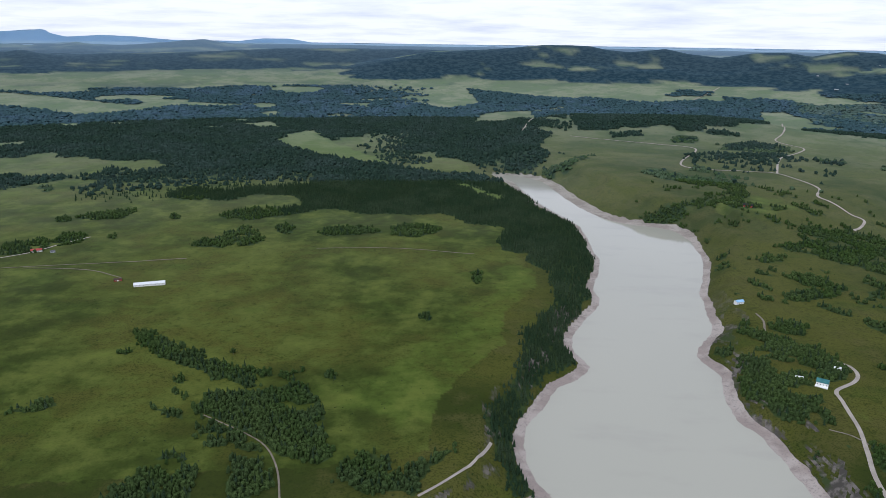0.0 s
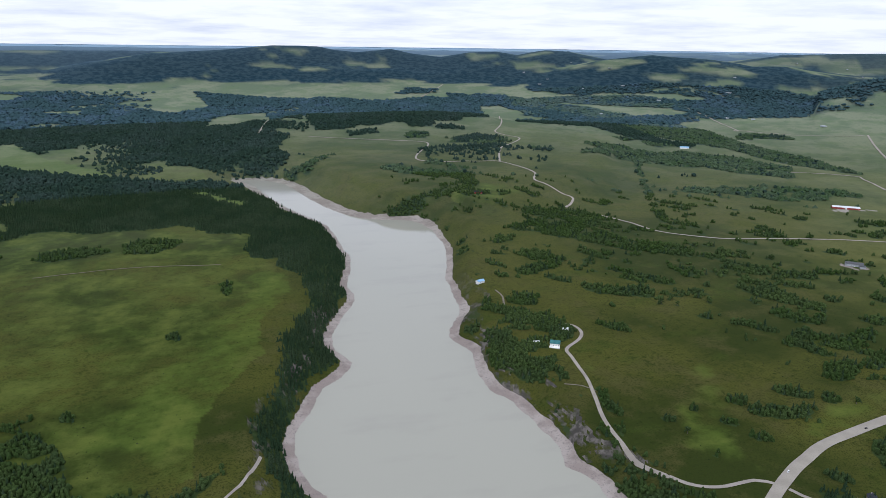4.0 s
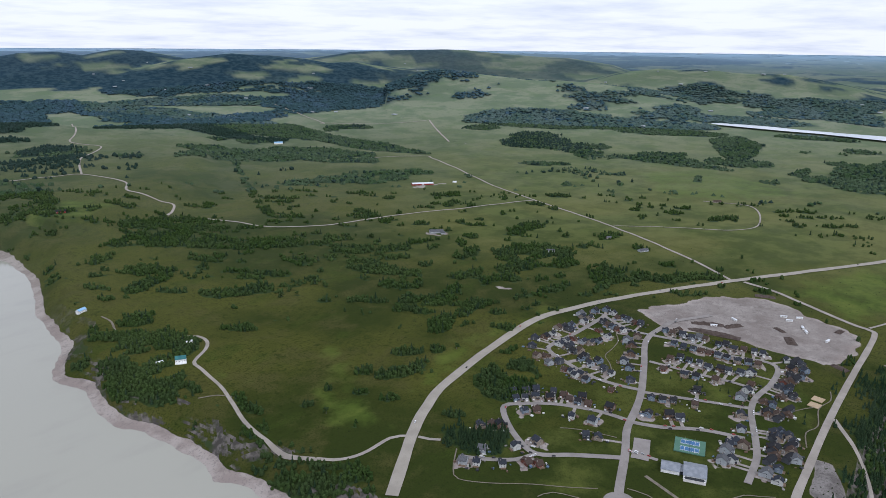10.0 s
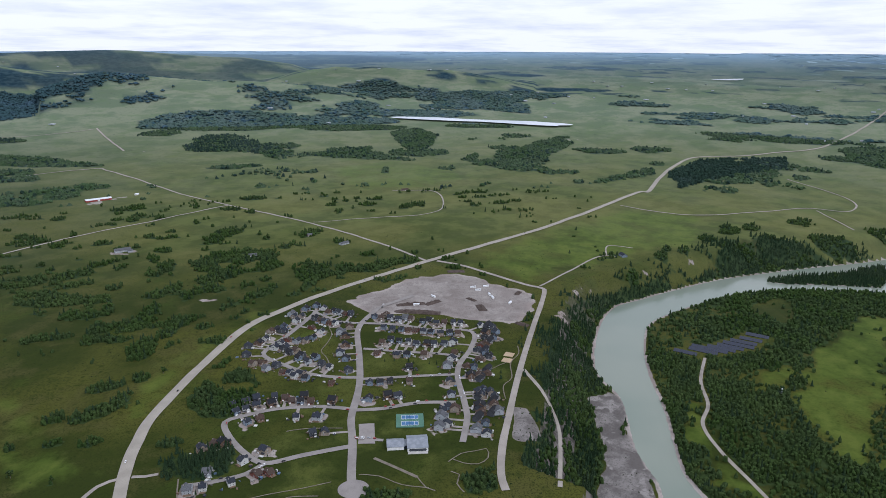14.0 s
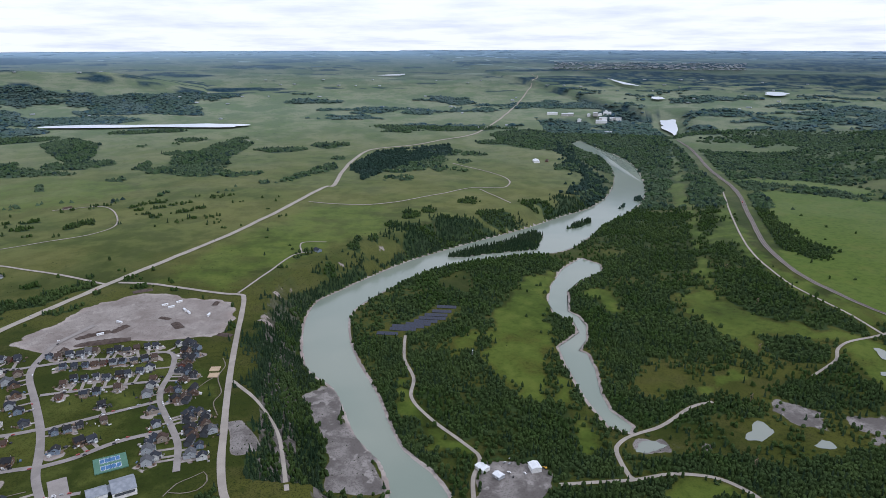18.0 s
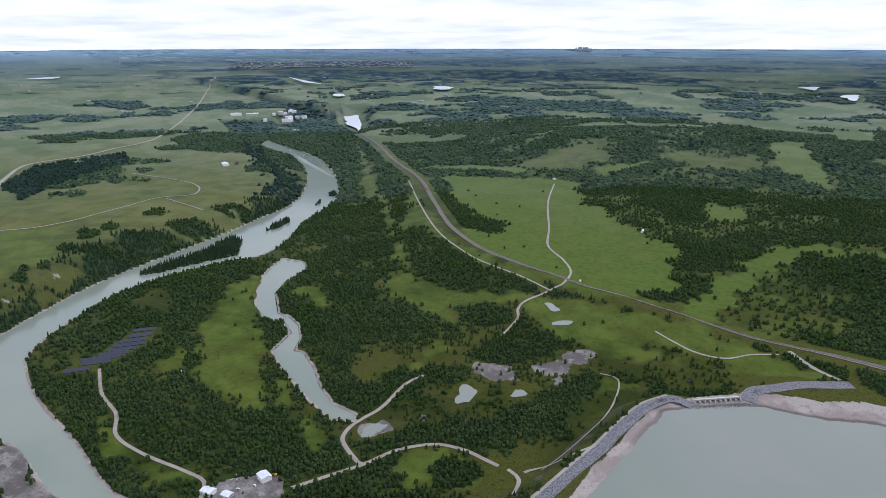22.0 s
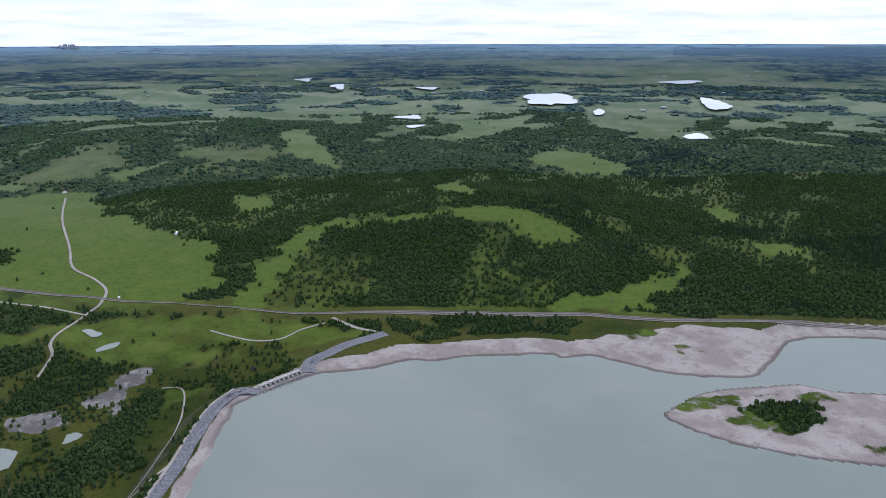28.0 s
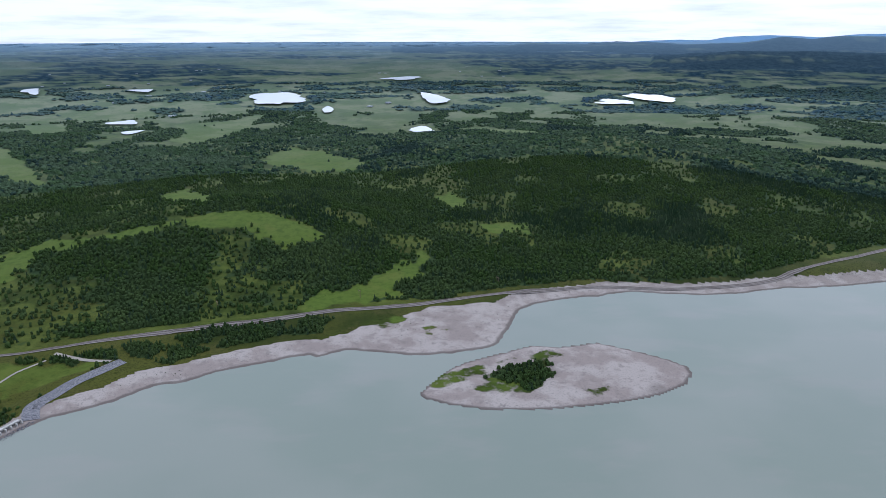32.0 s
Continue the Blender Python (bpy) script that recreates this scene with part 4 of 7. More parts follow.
DIRT.append([(1141, 872), (1194, 852), (1224, 814), (1198, 811), (1139, 843)])
DIRT.append([(1563, 99), (1602, 56), (1588, 48), (1543, 84)])
DIRT.append([(1671, 3), (1708, -32), (1677, -27)])
DIRT.append([(1788, -92), (1820, -138), (1790, -133), (1770, -100)])
DIRT.append([(1453, 136), (1543, 104), (1521, 92), (1444, 125)])
DIRT.append([(1352, 155), (1350, 126), (1293, 128), (1307, 149)])
DIRT.append([(1981, -361), (1985, -406), (1958, -392), (1956, -359)])
DIRT.append([(1471, 203), (1427, 166), (1390, 172)])
DIRT.append([(110, -1190), (70, -1239), (6, -1279), (-46, -1310), (-169, -1335), (-277, -1378), (-270, -1339), (-234, -1288), (-196, -1201), (-180, -1164), (-94, -1130), (-13, -1129), (57, -1152), (97, -1158)])
# clumps of bushes: x, y, half width, half depth
CLUMPS = []
CLUMPS += [(-1280, 2355, 55, 47), (-1540, 2202, 27, 47), (-1157, 1884, 119, 60), (-939, 1893, 18, 30), (-1124, 1619, 66, 52), (-1168, 1552, 57, 51), (-1013, 2175, 79, 92), (-695, 1659, 91, 45), (-673, 1721, 43, 75), (-584, 1801, 24, 59), (-709, 1957, 104, 58), (-401, 1788, 92, 46), (-228, 1816, 77, 64), (-46, 1472, 10, 43), (-136, 1227, 15, 18), (-258, 979, 9, 10), (-339, 989, 33, 16), (-652, 834, 29, 14), (-432, 956, 14, 10), (-483, 933, 9, 10)]
CLUMPS += [(-618, 1019, 10, 11), (-442, 1041, 8, 8), (-1004, 1672, 10, 21), (1112, 3241, 136, 125), (855, 3410, 61, 75), (741, 2665, 37, 47)]
CLUMPS += [(1111, 3285, 92, 91), (879, 3466, 62, 78), (1299, 2896, 57, 47)]
CLUMPS += [(2026, 1959, 81, 52), (2146, 1737, 32, 40), (2692, 1041, 14, 44), (3022, 665, 101, 75), (3218, 1069, 139, 104), (2919, 522, 122, 92), (2862, 353, 95, 55)]
CLUMPS += [(3479, 713, 87, 65), (3213, 1781, 60, 70), (2813, 809, 36, 45), (3230, -43, 32, 40), (2689, -263, 56, 57), (2907, -354, 48, 56), (3458, 2728, 125, 99), (2741, 3337, 42, 119), (2892, 3340, 144, 99), (4052, 2542, 622, 311), (4089, 1816, 327, 164), (5114, 1799, 528, 264), (7173, 1222, 354, 273), (5716, 1567, 192, 179), (2956, -351, 73, 92), (2884, -448, 29, 44), (3084, -596, 31, 51), (3733, -865, 94, 74), (2944, -1045, 77, 97), (2220, -689, 77, 48)]
CLUMPS += [(2267, -464, 38, 42), (2086, -498, 54, 48), (1750, 76, 21, 25), (1643, 124, 14, 30), (2900, -263, 72, 88), (2686, 250, 18, 38), (2992, 568, 125, 109), (3664, 0, 90, 86), (3542, 237, 116, 81), (4423, 1044, 222, 111), (5031, -166, 245, 129), (5419, -684, 133, 111), (8518, 1095, 278, 367), (6075, 1562, 305, 253), (12106, 2178, 398, 575), (1547, -1261, 30, 42), (826, -1084, 35, 18), (629, -1123, 28, 14), (946, -1067, 10, 14), (988, -869, 23, 12)]
CLUMPS += [(-79, -1387, 48, 24), (-42, -1185, 11, 8), (-99, -1207, 17, 11), (-170, -1007, 28, 14)]
CLUMPS += [(1215, 1304, 10, 23), (1210, 1243, 10, 21), (1229, 1228, 10, 21), (1242, 1358, 9, 7), (1312, 1314, 16, 8), (1099, 1403, 27, 17), (1011, 1385, 22, 15), (1119, 1490, 8, 13), (1113, 1517, 8, 13), (1385, 1546, 47, 32), (1217, 1689, 38, 19), (1253, 1617, 9, 10), (1295, 1567, 17, 9), (1451, 1772, 19, 13), (1486, 1495, 9, 19), (1106, 1648, 10, 15), (899, 1190, 32, 23), (884, 1275, 26, 13), (837, 1175, 6, 10), (803, 1159, 8, 4)]
CLUMPS += [(834, 1144, 6, 6), (905, 1138, 5, 10), (818, 1183, 10, 5), (897, 1024, 6, 12), (882, 1063, 11, 5), (918, 990, 16, 12), (969, 946, 23, 19), (851, 866, 10, 12), (693, 778, 13, 15), (789, 775, 26, 13), (999, 1120, 15, 8), (1141, 1186, 25, 14), (1442, 1357, 28, 15), (1224, 1232, 19, 21), (1361, 1140, 15, 33), (1429, 1160, 19, 24), (1706, 1257, 9, 19), (1744, 1244, 14, 26), (1723, 1399, 13, 28), (1902, 1263, 25, 30)]
CLUMPS += [(1653, 1019, 6, 14), (1618, 976, 8, 13), (1476, 1067, 8, 12), (1678, 1458, 18, 20), (1789, 1570, 49, 25), (1899, 1398, 16, 33), (2075, 1298, 51, 25), (2659, 1033, 16, 36), (2108, 1000, 8, 14), (2278, 1379, 15, 32), (2391, 1223, 11, 20), (1163, 1082, 16, 17), (1309, 800, 13, 16), (1261, 817, 19, 11), (1242, 697, 24, 12), (1559, 657, 21, 15), (1032, 766, 17, 8), (1092, 739, 14, 7), (829, 742, 12, 15), (858, 719, 8, 12)]
CLUMPS += [(557, 754, 10, 5), (611, 771, 6, 6), (639, 729, 14, 9), (566, 659, 4, 4), (560, 719, 8, 4), (652, 679, 17, 10), (682, 578, 13, 9), (726, 1280, 8, 7), (535, 1242, 9, 9), (1649, 777, 12, 18), (1650, 750, 6, 13), (1386, 690, 13, 12), (2129, 3208, 94, 74), (3025, 1716, 71, 59), (2575, 1695, 101, 50), (2973, 1644, 33, 37), (2567, 1330, 43, 25), (2382, 1107, 11, 19), (2265, 1377, 15, 31), (1887, 1185, 9, 20)]
CLUMPS += [(1992, 3398, 80, 53), (425, 839, 4, 2)]
CLUMPS += [(1719, 92, 12, 23), (2105, -239, 28, 56), (1779, -51, 15, 30), (2157, -306, 25, 51), (1987, -171, 20, 40), (2015, -334, 27, 51), (2081, -486, 21, 34), (1832, -65, 12, 24), (1642, 12, 14, 28), (2020, -390, 27, 45), (1908, -223, 22, 45), (1844, -107, 14, 28), (2091, -547, 32, 35), (3321, -687, 55, 55)]
# roads: kind, width, line
ROADS = []
ROADS.append(("highway", 16, [(491, 510), (557, 554), (609, 588), (667, 619), (771, 656), (1038, 694), (1177, 662), (1316, 611), (1455, 545), (1574, 486), (1744, 386), (1954, 274), (2252, 148), (2557, 25), (2584, -8), (2861, -46), (3169, -104), (3473, -211), (3616, -449), (3853, -636), (4111, -849), (4761, -1145), (6044, -1634), (8744, -2551), (9820, -2949), (10958, -3197)]))
ROADS.append(("lane", 6, [(595, 587), (576, 600), (526, 601), (493, 618), (469, 659), (463, 702), (467, 770), (487, 840), (505, 902), (516, 975), (521, 1007), (561, 1039), (579, 1066), (579, 1096), (559, 1113)]))
ROADS.append(("lane", 6, [(604, 574), (610, 559), (619, 547)]))
ROADS.append(("road", 8, [(1549, 493), (1644, 631), (1751, 827), (1862, 1044), (1955, 1311), (2070, 1592), (2204, 1844), (2329, 2117), (2350, 2206), (2109, 2328)]))
ROADS.append(("road", 7, [(1955, 1311), (1717, 1383), (1536, 1460), (1365, 1506), (1219, 1540), (1108, 1634), (1081, 1741), (1045, 1874)]))
ROADS.append(("road", 8, [(972, 1949), (1042, 2041), (1022, 2092), (982, 2216), (1041, 2374), (996, 2606), (889, 2638), (691, 2746), (852, 3182), (702, 3292), (331, 3506)]))
ROADS.append(("road", 8, [(996, 2606), (1128, 2935), (1327, 3210), (1295, 3462), (1437, 3748), (1769, 4666)]))
ROADS.append(("lane", 8, [(95, 3599), (304, 4862)]))
ROADS.append(("lane", 10, [(3520, 3240), (2789, 2426)]))
ROADS.append(("lane", 10, [(3512, 5010), (2957, 3694), (2927, 3628), (3146, 3371), (3486, 3232)]))
ROADS.append(("lane", 14, [(1627, 6339), (2208, 7611)]))
ROADS.append(("dam_road", 10, [(1563, 476), (1541, 392), (1462, 244), (1450, 205), (1420, 191), (1234, 184), (1055, 175), (882, 161), (806, 154), (744, 143), (711, 130)]))
ROADS.append(("lane", 5, [(1461, 207), (1598, 153), (1729, 102), (1747, 57)]))
ROADS.append(("lane", 6, [(1046, 169), (971, 125), (924, 95), (855, 82), (736, 69)]))
ROADS.append(("lane", 5, [(1830, 944), (1931, 782), (2003, 660), (2118, 626), (2348, 723), (2334, 879)]))
ROADS.append(("lane", 6, [(2326, 77), (2262, -126), (2352, -323), (2494, -511), (2517, -646), (2727, -689), (3034, -535)]))
ROADS.append(("lane", 5, [(2468, -537), (2232, -593)]))
ROADS.append(("lane", 4, [(1746, 82), (1837, 84), (1834, 20)]))
ROADS.append(("lane", 6, [(1296, -133), (1190, -120), (1106, -127), (1037, -115), (965, -136), (889, -174), (848, -190), (805, -172), (760, -163)]))
ROADS.append(("lane", 7, [(944, -601), (934, -558), (888, -484), (870, -427), (845, -394), (815, -385), (772, -382), (764, -386)]))
ROADS.append(("lane", 7, [(768, -281), (765, -337), (764, -386), (769, -432), (764, -465), (748, -500), (714, -523), (678, -533), (655, -539)]))
ROADS.append(("lane", 6, [(1096, -1057), (1088, -970), (1064, -919), (1022, -881), (992, -816)]))
ROADS.append(("lane", 6, [(1096, -1057), (1099, -1087), (1141, -1147), (1222, -1199), (1329, -1246), (1449, -1358), (1689, -1574), (1907, -1805)]))
ROADS.append(("lane", 5, [(2355, -1437), (1932, -1228), (1626, -1094), (1385, -1033), (1219, -1032), (1097, -1038)]))
ROADS.append(("lane", 5, [(624, -559), (620, -577), (590, -602), (578, -647)]))
ROADS.append(("lane", 3, [(769, -859), (737, -868), (699, -823), (644, -723), (614, -627), (606, -574)]))
ROADS.append(("lane", 4, [(798, -1037), (705, -1026), (653, -1046), (629, -1089), (600, -1126)]))
ROADS.append(("lane", 8, [(490, -1119), (557, -1136), (595, -1149)]))
ROADS.append(("lane", 6, [(642, -545), (615, -542), (583, -505)]))
ROADS.append(("street", 11, [(639, 295), (682, 317), (752, 346), (812, 374), (869, 390), (935, 413), (1025, 453), (1113, 492), (1186, 496), (1240, 488), (1313, 453)]))
ROADS.append(("street", 9, [(834, 384), (829, 433), (807, 487), (776, 521), (751, 539), (720, 513), (689, 470), (677, 433), (709, 396), (744, 347)]))
ROADS.append(("street", 8, [(677, 433), (649, 445), (622, 477), (608, 500)]))
ROADS.append(("street", 9, [(935, 413), (926, 451), (925, 492), (938, 541), (961, 599), (987, 609), (1052, 605), (1138, 602), (1170, 606)]))
ROADS.append(("street", 8, [(1161, 602), (1134, 539), (1140, 495)]))
ROADS.append(("street", 9, [(1140, 495), (1154, 430), (1154, 352), (1169, 302), (1154, 279), (1093, 271), (1028, 273), (988, 266), (954, 253), (911, 235), (866, 218), (827, 211), (799, 207)]))
ROADS.append(("street", 8, [(1040, 451), (1048, 390), (1056, 321), (1055, 280)]))
ROADS.append(("street", 8, [(931, 408), (955, 355), (990, 271)]))
ROADS.append(("street", 9, [(832, 380), (849, 341), (884, 292), (901, 245)]))
ROADS.append(("street", 6, [(765, 350), (772, 310)]))
ROADS.append(("path", 1.7, [(691, 311), (695, 286), (687, 253), (691, 220)]))
ROADS.append(("path", 5, [(729, 306), (718, 272), (707, 240)]))
ROADS.append(("path", 1.7, [(707, 240), (690, 223), (688, 211)]))
ROADS.append(("path", 1.7, [(750, 213), (773, 202), (783, 187), (793, 173), (773, 166), (756, 175), (753, 194), (757, 208)]))
ROADS.append(("path", 1.7, [(731, 204), (728, 192), (709, 190), (695, 177)]))
ROADS.append(("path", 1.7, [(617, 517), (581, 492), (569, 473), (589, 437), (620, 399), (643, 366), (667, 337)]))
ROADS.append(("path", 1.7, [(603, 381), (623, 372), (636, 339)]))
ROADS.append(("path", 1.7, [(959, 476), (990, 498), (1011, 518), (1043, 522), (1078, 529), (1099, 544)]))
ROADS.append(("path", 1.7, [(933, 176), (975, 188), (1007, 181), (1064, 194), (1105, 188), (1137, 196)]))
ROADS.append(("path", 1.7, [(1031, 219), (1053, 209), (1070, 195)]))
ROADS.append(("path", 1.8, [(754, 445), (768, 422), (783, 374)]))
ROADS.append(("path", 3, [(-1159, 1385), (-1004, 1433), (-890, 1470), (-734, 1515)]))
ROADS.append(("lane", 5, [(-1192, 1447), (-1146, 1499), (-1123, 1528), (-1096, 1598), (-1059, 1662)]))
ROADS.append(("path", 3, [(-1065, 1404), (-925, 1414), (-821, 1379)]))
ROADS.append(("path", 2.5, [(-449, 1620), (-256, 1645), (-114, 1630), (-59, 1626)]))
ROADS.append(("lane", 4, [(-84, 690), (-53, 723), (-21, 766), (-1, 821)]))
ROADS.append(("path", 2.5, [(-407, 844), (-336, 806), (-295, 776), (-264, 728), (-242, 669)]))
ROADS.append(("path", 3, [(497, 856), (485, 878), (461, 891)]))
ROADS.append(("path", 4, [(503, 1315), (504, 1276), (489, 1227)]))
# village houses, true metres
HOUSES = []
HOUSES += [(1167, 628), (1188, 615), (1181, 595), (1171, 579), (1176, 569), (1171, 555), (1170, 542), (1170, 531), (1126, 631), (1107, 617), (1133, 640), (1131, 618), (1078, 628), (1062, 633), (1051, 639), (1020, 632), (1060, 618), (1128, 587), (1128, 576), (1119, 563), (1119, 552), (1119, 541), (1110, 509), (1091, 576), (1079, 550), (1052, 554), (1036, 561), (1030, 573), (1030, 593), (1009, 595), (997, 580), (991, 596), (983, 645), (1001, 634), (951, 629), (925, 600), (936, 591), (916, 570), (931, 560), (916, 539)]
HOUSES += [(914, 526), (906, 514), (916, 508), (904, 493), (993, 557), (984, 563), (980, 539), (968, 539), (961, 518), (980, 513), (960, 492), (952, 474), (901, 447), (1074, 501), (1041, 486), (988, 462), (1006, 481), (949, 440), (1085, 516), (1171, 482), (1167, 467), (1183, 463), (1173, 451), (1172, 433), (1183, 423), (1183, 412), (1128, 447), (1127, 429), (1129, 413), (1135, 401), (1137, 387), (1135, 371), (1137, 357), (1135, 339), (1141, 323), (1143, 308), (1180, 388), (1190, 378), (1178, 360), (1193, 348)]
HOUSES += [(1190, 330), (1191, 316), (1196, 277), (1199, 256), (1168, 261), (1178, 244), (1144, 257), (1152, 242), (1113, 258), (1125, 251), (1088, 256), (1082, 242), (1056, 245), (1071, 232), (1021, 258), (1020, 246), (989, 243), (991, 231), (1007, 221), (1067, 426), (1084, 416), (1083, 400), (1085, 383), (1079, 366), (1086, 348), (1087, 336), (1095, 319), (1105, 307), (1027, 420), (1027, 384), (1034, 368), (1041, 339), (1068, 293), (1037, 290), (989, 348), (1010, 290), (917, 388), (923, 374), (933, 361), (942, 332)]
HOUSES += [(959, 271), (886, 347), (888, 332), (866, 369), (918, 257), (937, 218), (942, 201), (806, 540), (820, 531), (802, 520), (788, 529), (793, 554), (777, 538), (834, 508), (815, 503), (838, 492), (833, 479), (848, 466), (832, 464), (838, 450), (847, 419), (756, 507), (772, 497), (788, 448), (796, 419), (757, 407), (763, 392), (697, 519), (699, 508), (681, 529), (699, 446), (669, 460), (636, 489), (599, 491), (608, 476), (627, 450), (652, 430), (659, 417), (866, 254), (879, 251)]
HOUSES += [(849, 252), (877, 240), (822, 247), (832, 239), (947, 213), (927, 212), (930, 191), (896, 207), (905, 187), (880, 200), (889, 177), (832, 195), (852, 187), (824, 179)]
SOLAR_ROWS = [(1437, -219, 1425, -261), (1413, -205, 1402, -246), (1396, -186, 1383, -234), (1381, -171, 1365, -227), (1365, -159, 1351, -207), (1353, -140, 1339, -191), (1347, -111, 1329, -176), (1332, -105, 1317, -157), (1313, -77, 1301, -119)]
# ---- what grows where ----
def outline_cover(x, y, outlines, soft=12.0, margin=60.0, ragged=1.0):
    got = np.zeros(np.shape(x))
    wobble = (7 * tri_wave_noise(x, y, 22, 3) + 9 * tri_wave_noise(x, y, 60, 4)) * (np.hypot(x, y) < 4000)
    wobble = wobble * ragged
    for pts in outlines:
        d = area_distance(x, y, pts, margin) + wobble
        got = np.maximum(got, step(soft, -soft, d))
    return got


def woods(x, y):
    """How thickly conifers, leafy trees and lush meadow stand at true places: three arrays, 0 to 1."""
    x, y = np.asarray(x, float), np.asarray(y, float)
    far = np.hypot(x, y)
    bearing = np.degrees(np.arctan2(x, y)) % 360
    bearing = np.where(bearing > 290, bearing - 360, bearing)
    conifer = outline_cover(x, y, CONIFER)
    grove = outline_cover(x, y, GROVE, 7)
    for cx, cy, a, b in CLUMPS:
        near = np.abs(x - cx) + np.abs(y - cy) < 3 * (a + b)
        if near.any():
            az = math.atan2(cx, cy)
            u = ((x[near] - cx) * math.cos(az) - (y[near] - cy) * math.sin(az)) / a
            v = ((x[near] - cx) * math.sin(az) + (y[near] - cy) * math.cos(az)) / b
            r = np.hypot(u, v) + 0.3 * tri_wave_noise(x[near], y[near], max(6, a * 0.5), 9)
            grove[near] = np.maximum(grove[near], step(1.08, 0.85, r))
    thicket = outline_cover(x, y, THICKET, 9)
    grove = np.maximum(grove, thicket * step(0.0, 0.4, fractal(x, y, 30, 85, 3)))
    gaps = step(-0.7, -0.35, fractal(x, y, 40, 83, 2))
    grove = grove * np.where(far < 3500, gaps, 1)
    meadow = outline_cover(x, y, MEADOW, 18, 80, 2.0)
    bare = np.maximum(outline_cover(x, y, DIRT[:4] + DIRT[6:], 8), 0.9 * outline_cover(x, y, DIRT[4:6], 16) * step(-0.3, 0.2, fractal(x, y, 45, 95, 3)))
    south = inside(x, y, SOUTH_SIDE)
    back = line_distance(x, y, RAIL_LINE)
    valley = inside(x, y, VALLEY)
    # the wooded south side, broken by clearings that grow with distance
    n1 = fractal(x, y, 520, 61, 4)
    n2 = fractal(x / 1.8, y, 900, 67, 4)
    open_far = step(2600, 6500, far) * step(195, 175, bearing)
    wild = np.where(south & (back > 32), step(-0.62, -0.40, np.where(far > 7500, fractal(x, y, 2200, 62, 4) - 0.1, n1) + 0.9 * step(3400, 2400, far) - 0.35 * open_far), 0) * (0.3 + 0.7 * step(-0.45, 0.05, fractal(x, y, 130, 91, 3)))
    mosaic = step(-0.30, -0.02, fractal(x, y, 280, 121, 4) + 1.3 * step(3900, 2700, far) + 0.08)
    wild = wild * np.where(far < 9000, mosaic, 1)
    grove = np.maximum(grove, wild)
    conifer = np.maximum(conifer, np.where(south & (back > 60), wild * step(0.3, 0.75, fractal(x, y, 260, 71, 3) + 0.25 * step(3500, 7000, far)), 0) * step(150, 190, bearing))
    v = np.where(valley & (line_distance(x, y, CLIFF_TOP) > 20) & (back > 40), step(-1.0, -0.5, fractal(x, y, 200, 77, 3)) * (0.42 + 0.58 * step(-0.48, -0.08, fractal(x, y, 75, 79, 4))), 0)
    rim = line_distance(x, y, CLIFF_TOP)
    cliff = np.where(valley & (rim < 95), 0.9 * step(-0.5, -0.05, fractal(x, y, 60, 81, 3)), 0)
    cliff = np.maximum(cliff, np.where((rim < 70) & (x > 1000), 0.55 * step(70, 10, rim) * step(-0.05, 0.3, fractal(x, y, 45, 87, 3)), 0))
    conifer = np.maximum(conifer, cliff)
    grove = np.maximum(grove, v)
    # distant country north of the river
    outer = ~south & ~valley
    heavy = step(-5, -11, bearing) * step(2300, 3000, far) * step(6400, 5400, far - 40 * (bearing + 36)) * 0.9
    some = step(2600, 3600, far) * step(0, 14, bearing)
    n3 = fractal(x / 1.6, y / 1.6, 420, 69, 4)
    away = np.where(outer, np.maximum(step(-0.45, -0.25, n1) * np.clip(heavy, 0, 1), 0.9 * some * np.maximum(step(0.56, 0.68, np.where(far > 8000, fractal(x, y, 2600, 68, 4), n2)), step(0.62, 0.72, n3))), 0)
    _, hilly = ridge_rise(x, y, far, bearing, 0 * x)
    deep_wood = step(-8, -14, bearing) * step(9000, 6500, far) * (far > 3000)
    away = np.maximum(away, np.where(outer | (far > 9000), step(0.40, 0.60, hilly * 0.75 + 0.45 * np.where(far < 12000, fractal(x, y, 480, 97, 4), fractal(x, y, 1300, 98, 4)) + 0.06) * (hilly > 0.03), 0))
    gorge = step(-12, -4, bearing) * step(7, 1, bearing) * step(2700, 3100, far) * step(6000, 4800, far)
    away = np.maximum(away, np.where(outer, gorge * step(0.12, 0.24, n3 + 0.35 * n1), 0))
    away = np.maximum(away, np.where(outer, deep_wood * step(-0.5, -0.3, n1), 0))
    # streaks of willow scrub on the prairie north of the village
    u, v = 0.57 * x - 0.82 * y, 0.82 * x + 0.57 * y
    rough = step(10, 20, bearing) * step(88, 74, bearing) * step(850, 1000, far) * step(2700, 2300, far) * step(-0.35, 0.1, fractal(x, y, 560, 103, 2))
    rough = rough * (area_distance(x, y, VILLAGE, 120) > 45) * (water_distance(x, y, "lake") > 30) * step(30, 60, line_distance(x, y, CLIFF_TOP))
    grove = np.maximum(grove, np.where(outer, rough * step(0.62, 0.74, fractal(u / 1.6, v, 34, 101, 3)), 0))
    conifer = np.maximum(conifer, away * step(70, 40, bearing))
    grove = np.maximum(grove, away * step(40, 70, bearing))
    keep = (1 - 0.997 * meadow) * (1 - bare)
    keep = keep * (1 - 0.8 * outline_cover(x, y, OPEN_GROUND, 16))
    conifer, grove = conifer * keep, grove * keep
    grove = np.maximum(grove, 0.95 * outline_cover(x, y, STANDS, 8))
    # nothing grows on water, beach, roads or building plots
    lake = water_distance(x, y, "lake")
    dry = 1.0 * step(4, 10, water_distance(x, y, "river"))
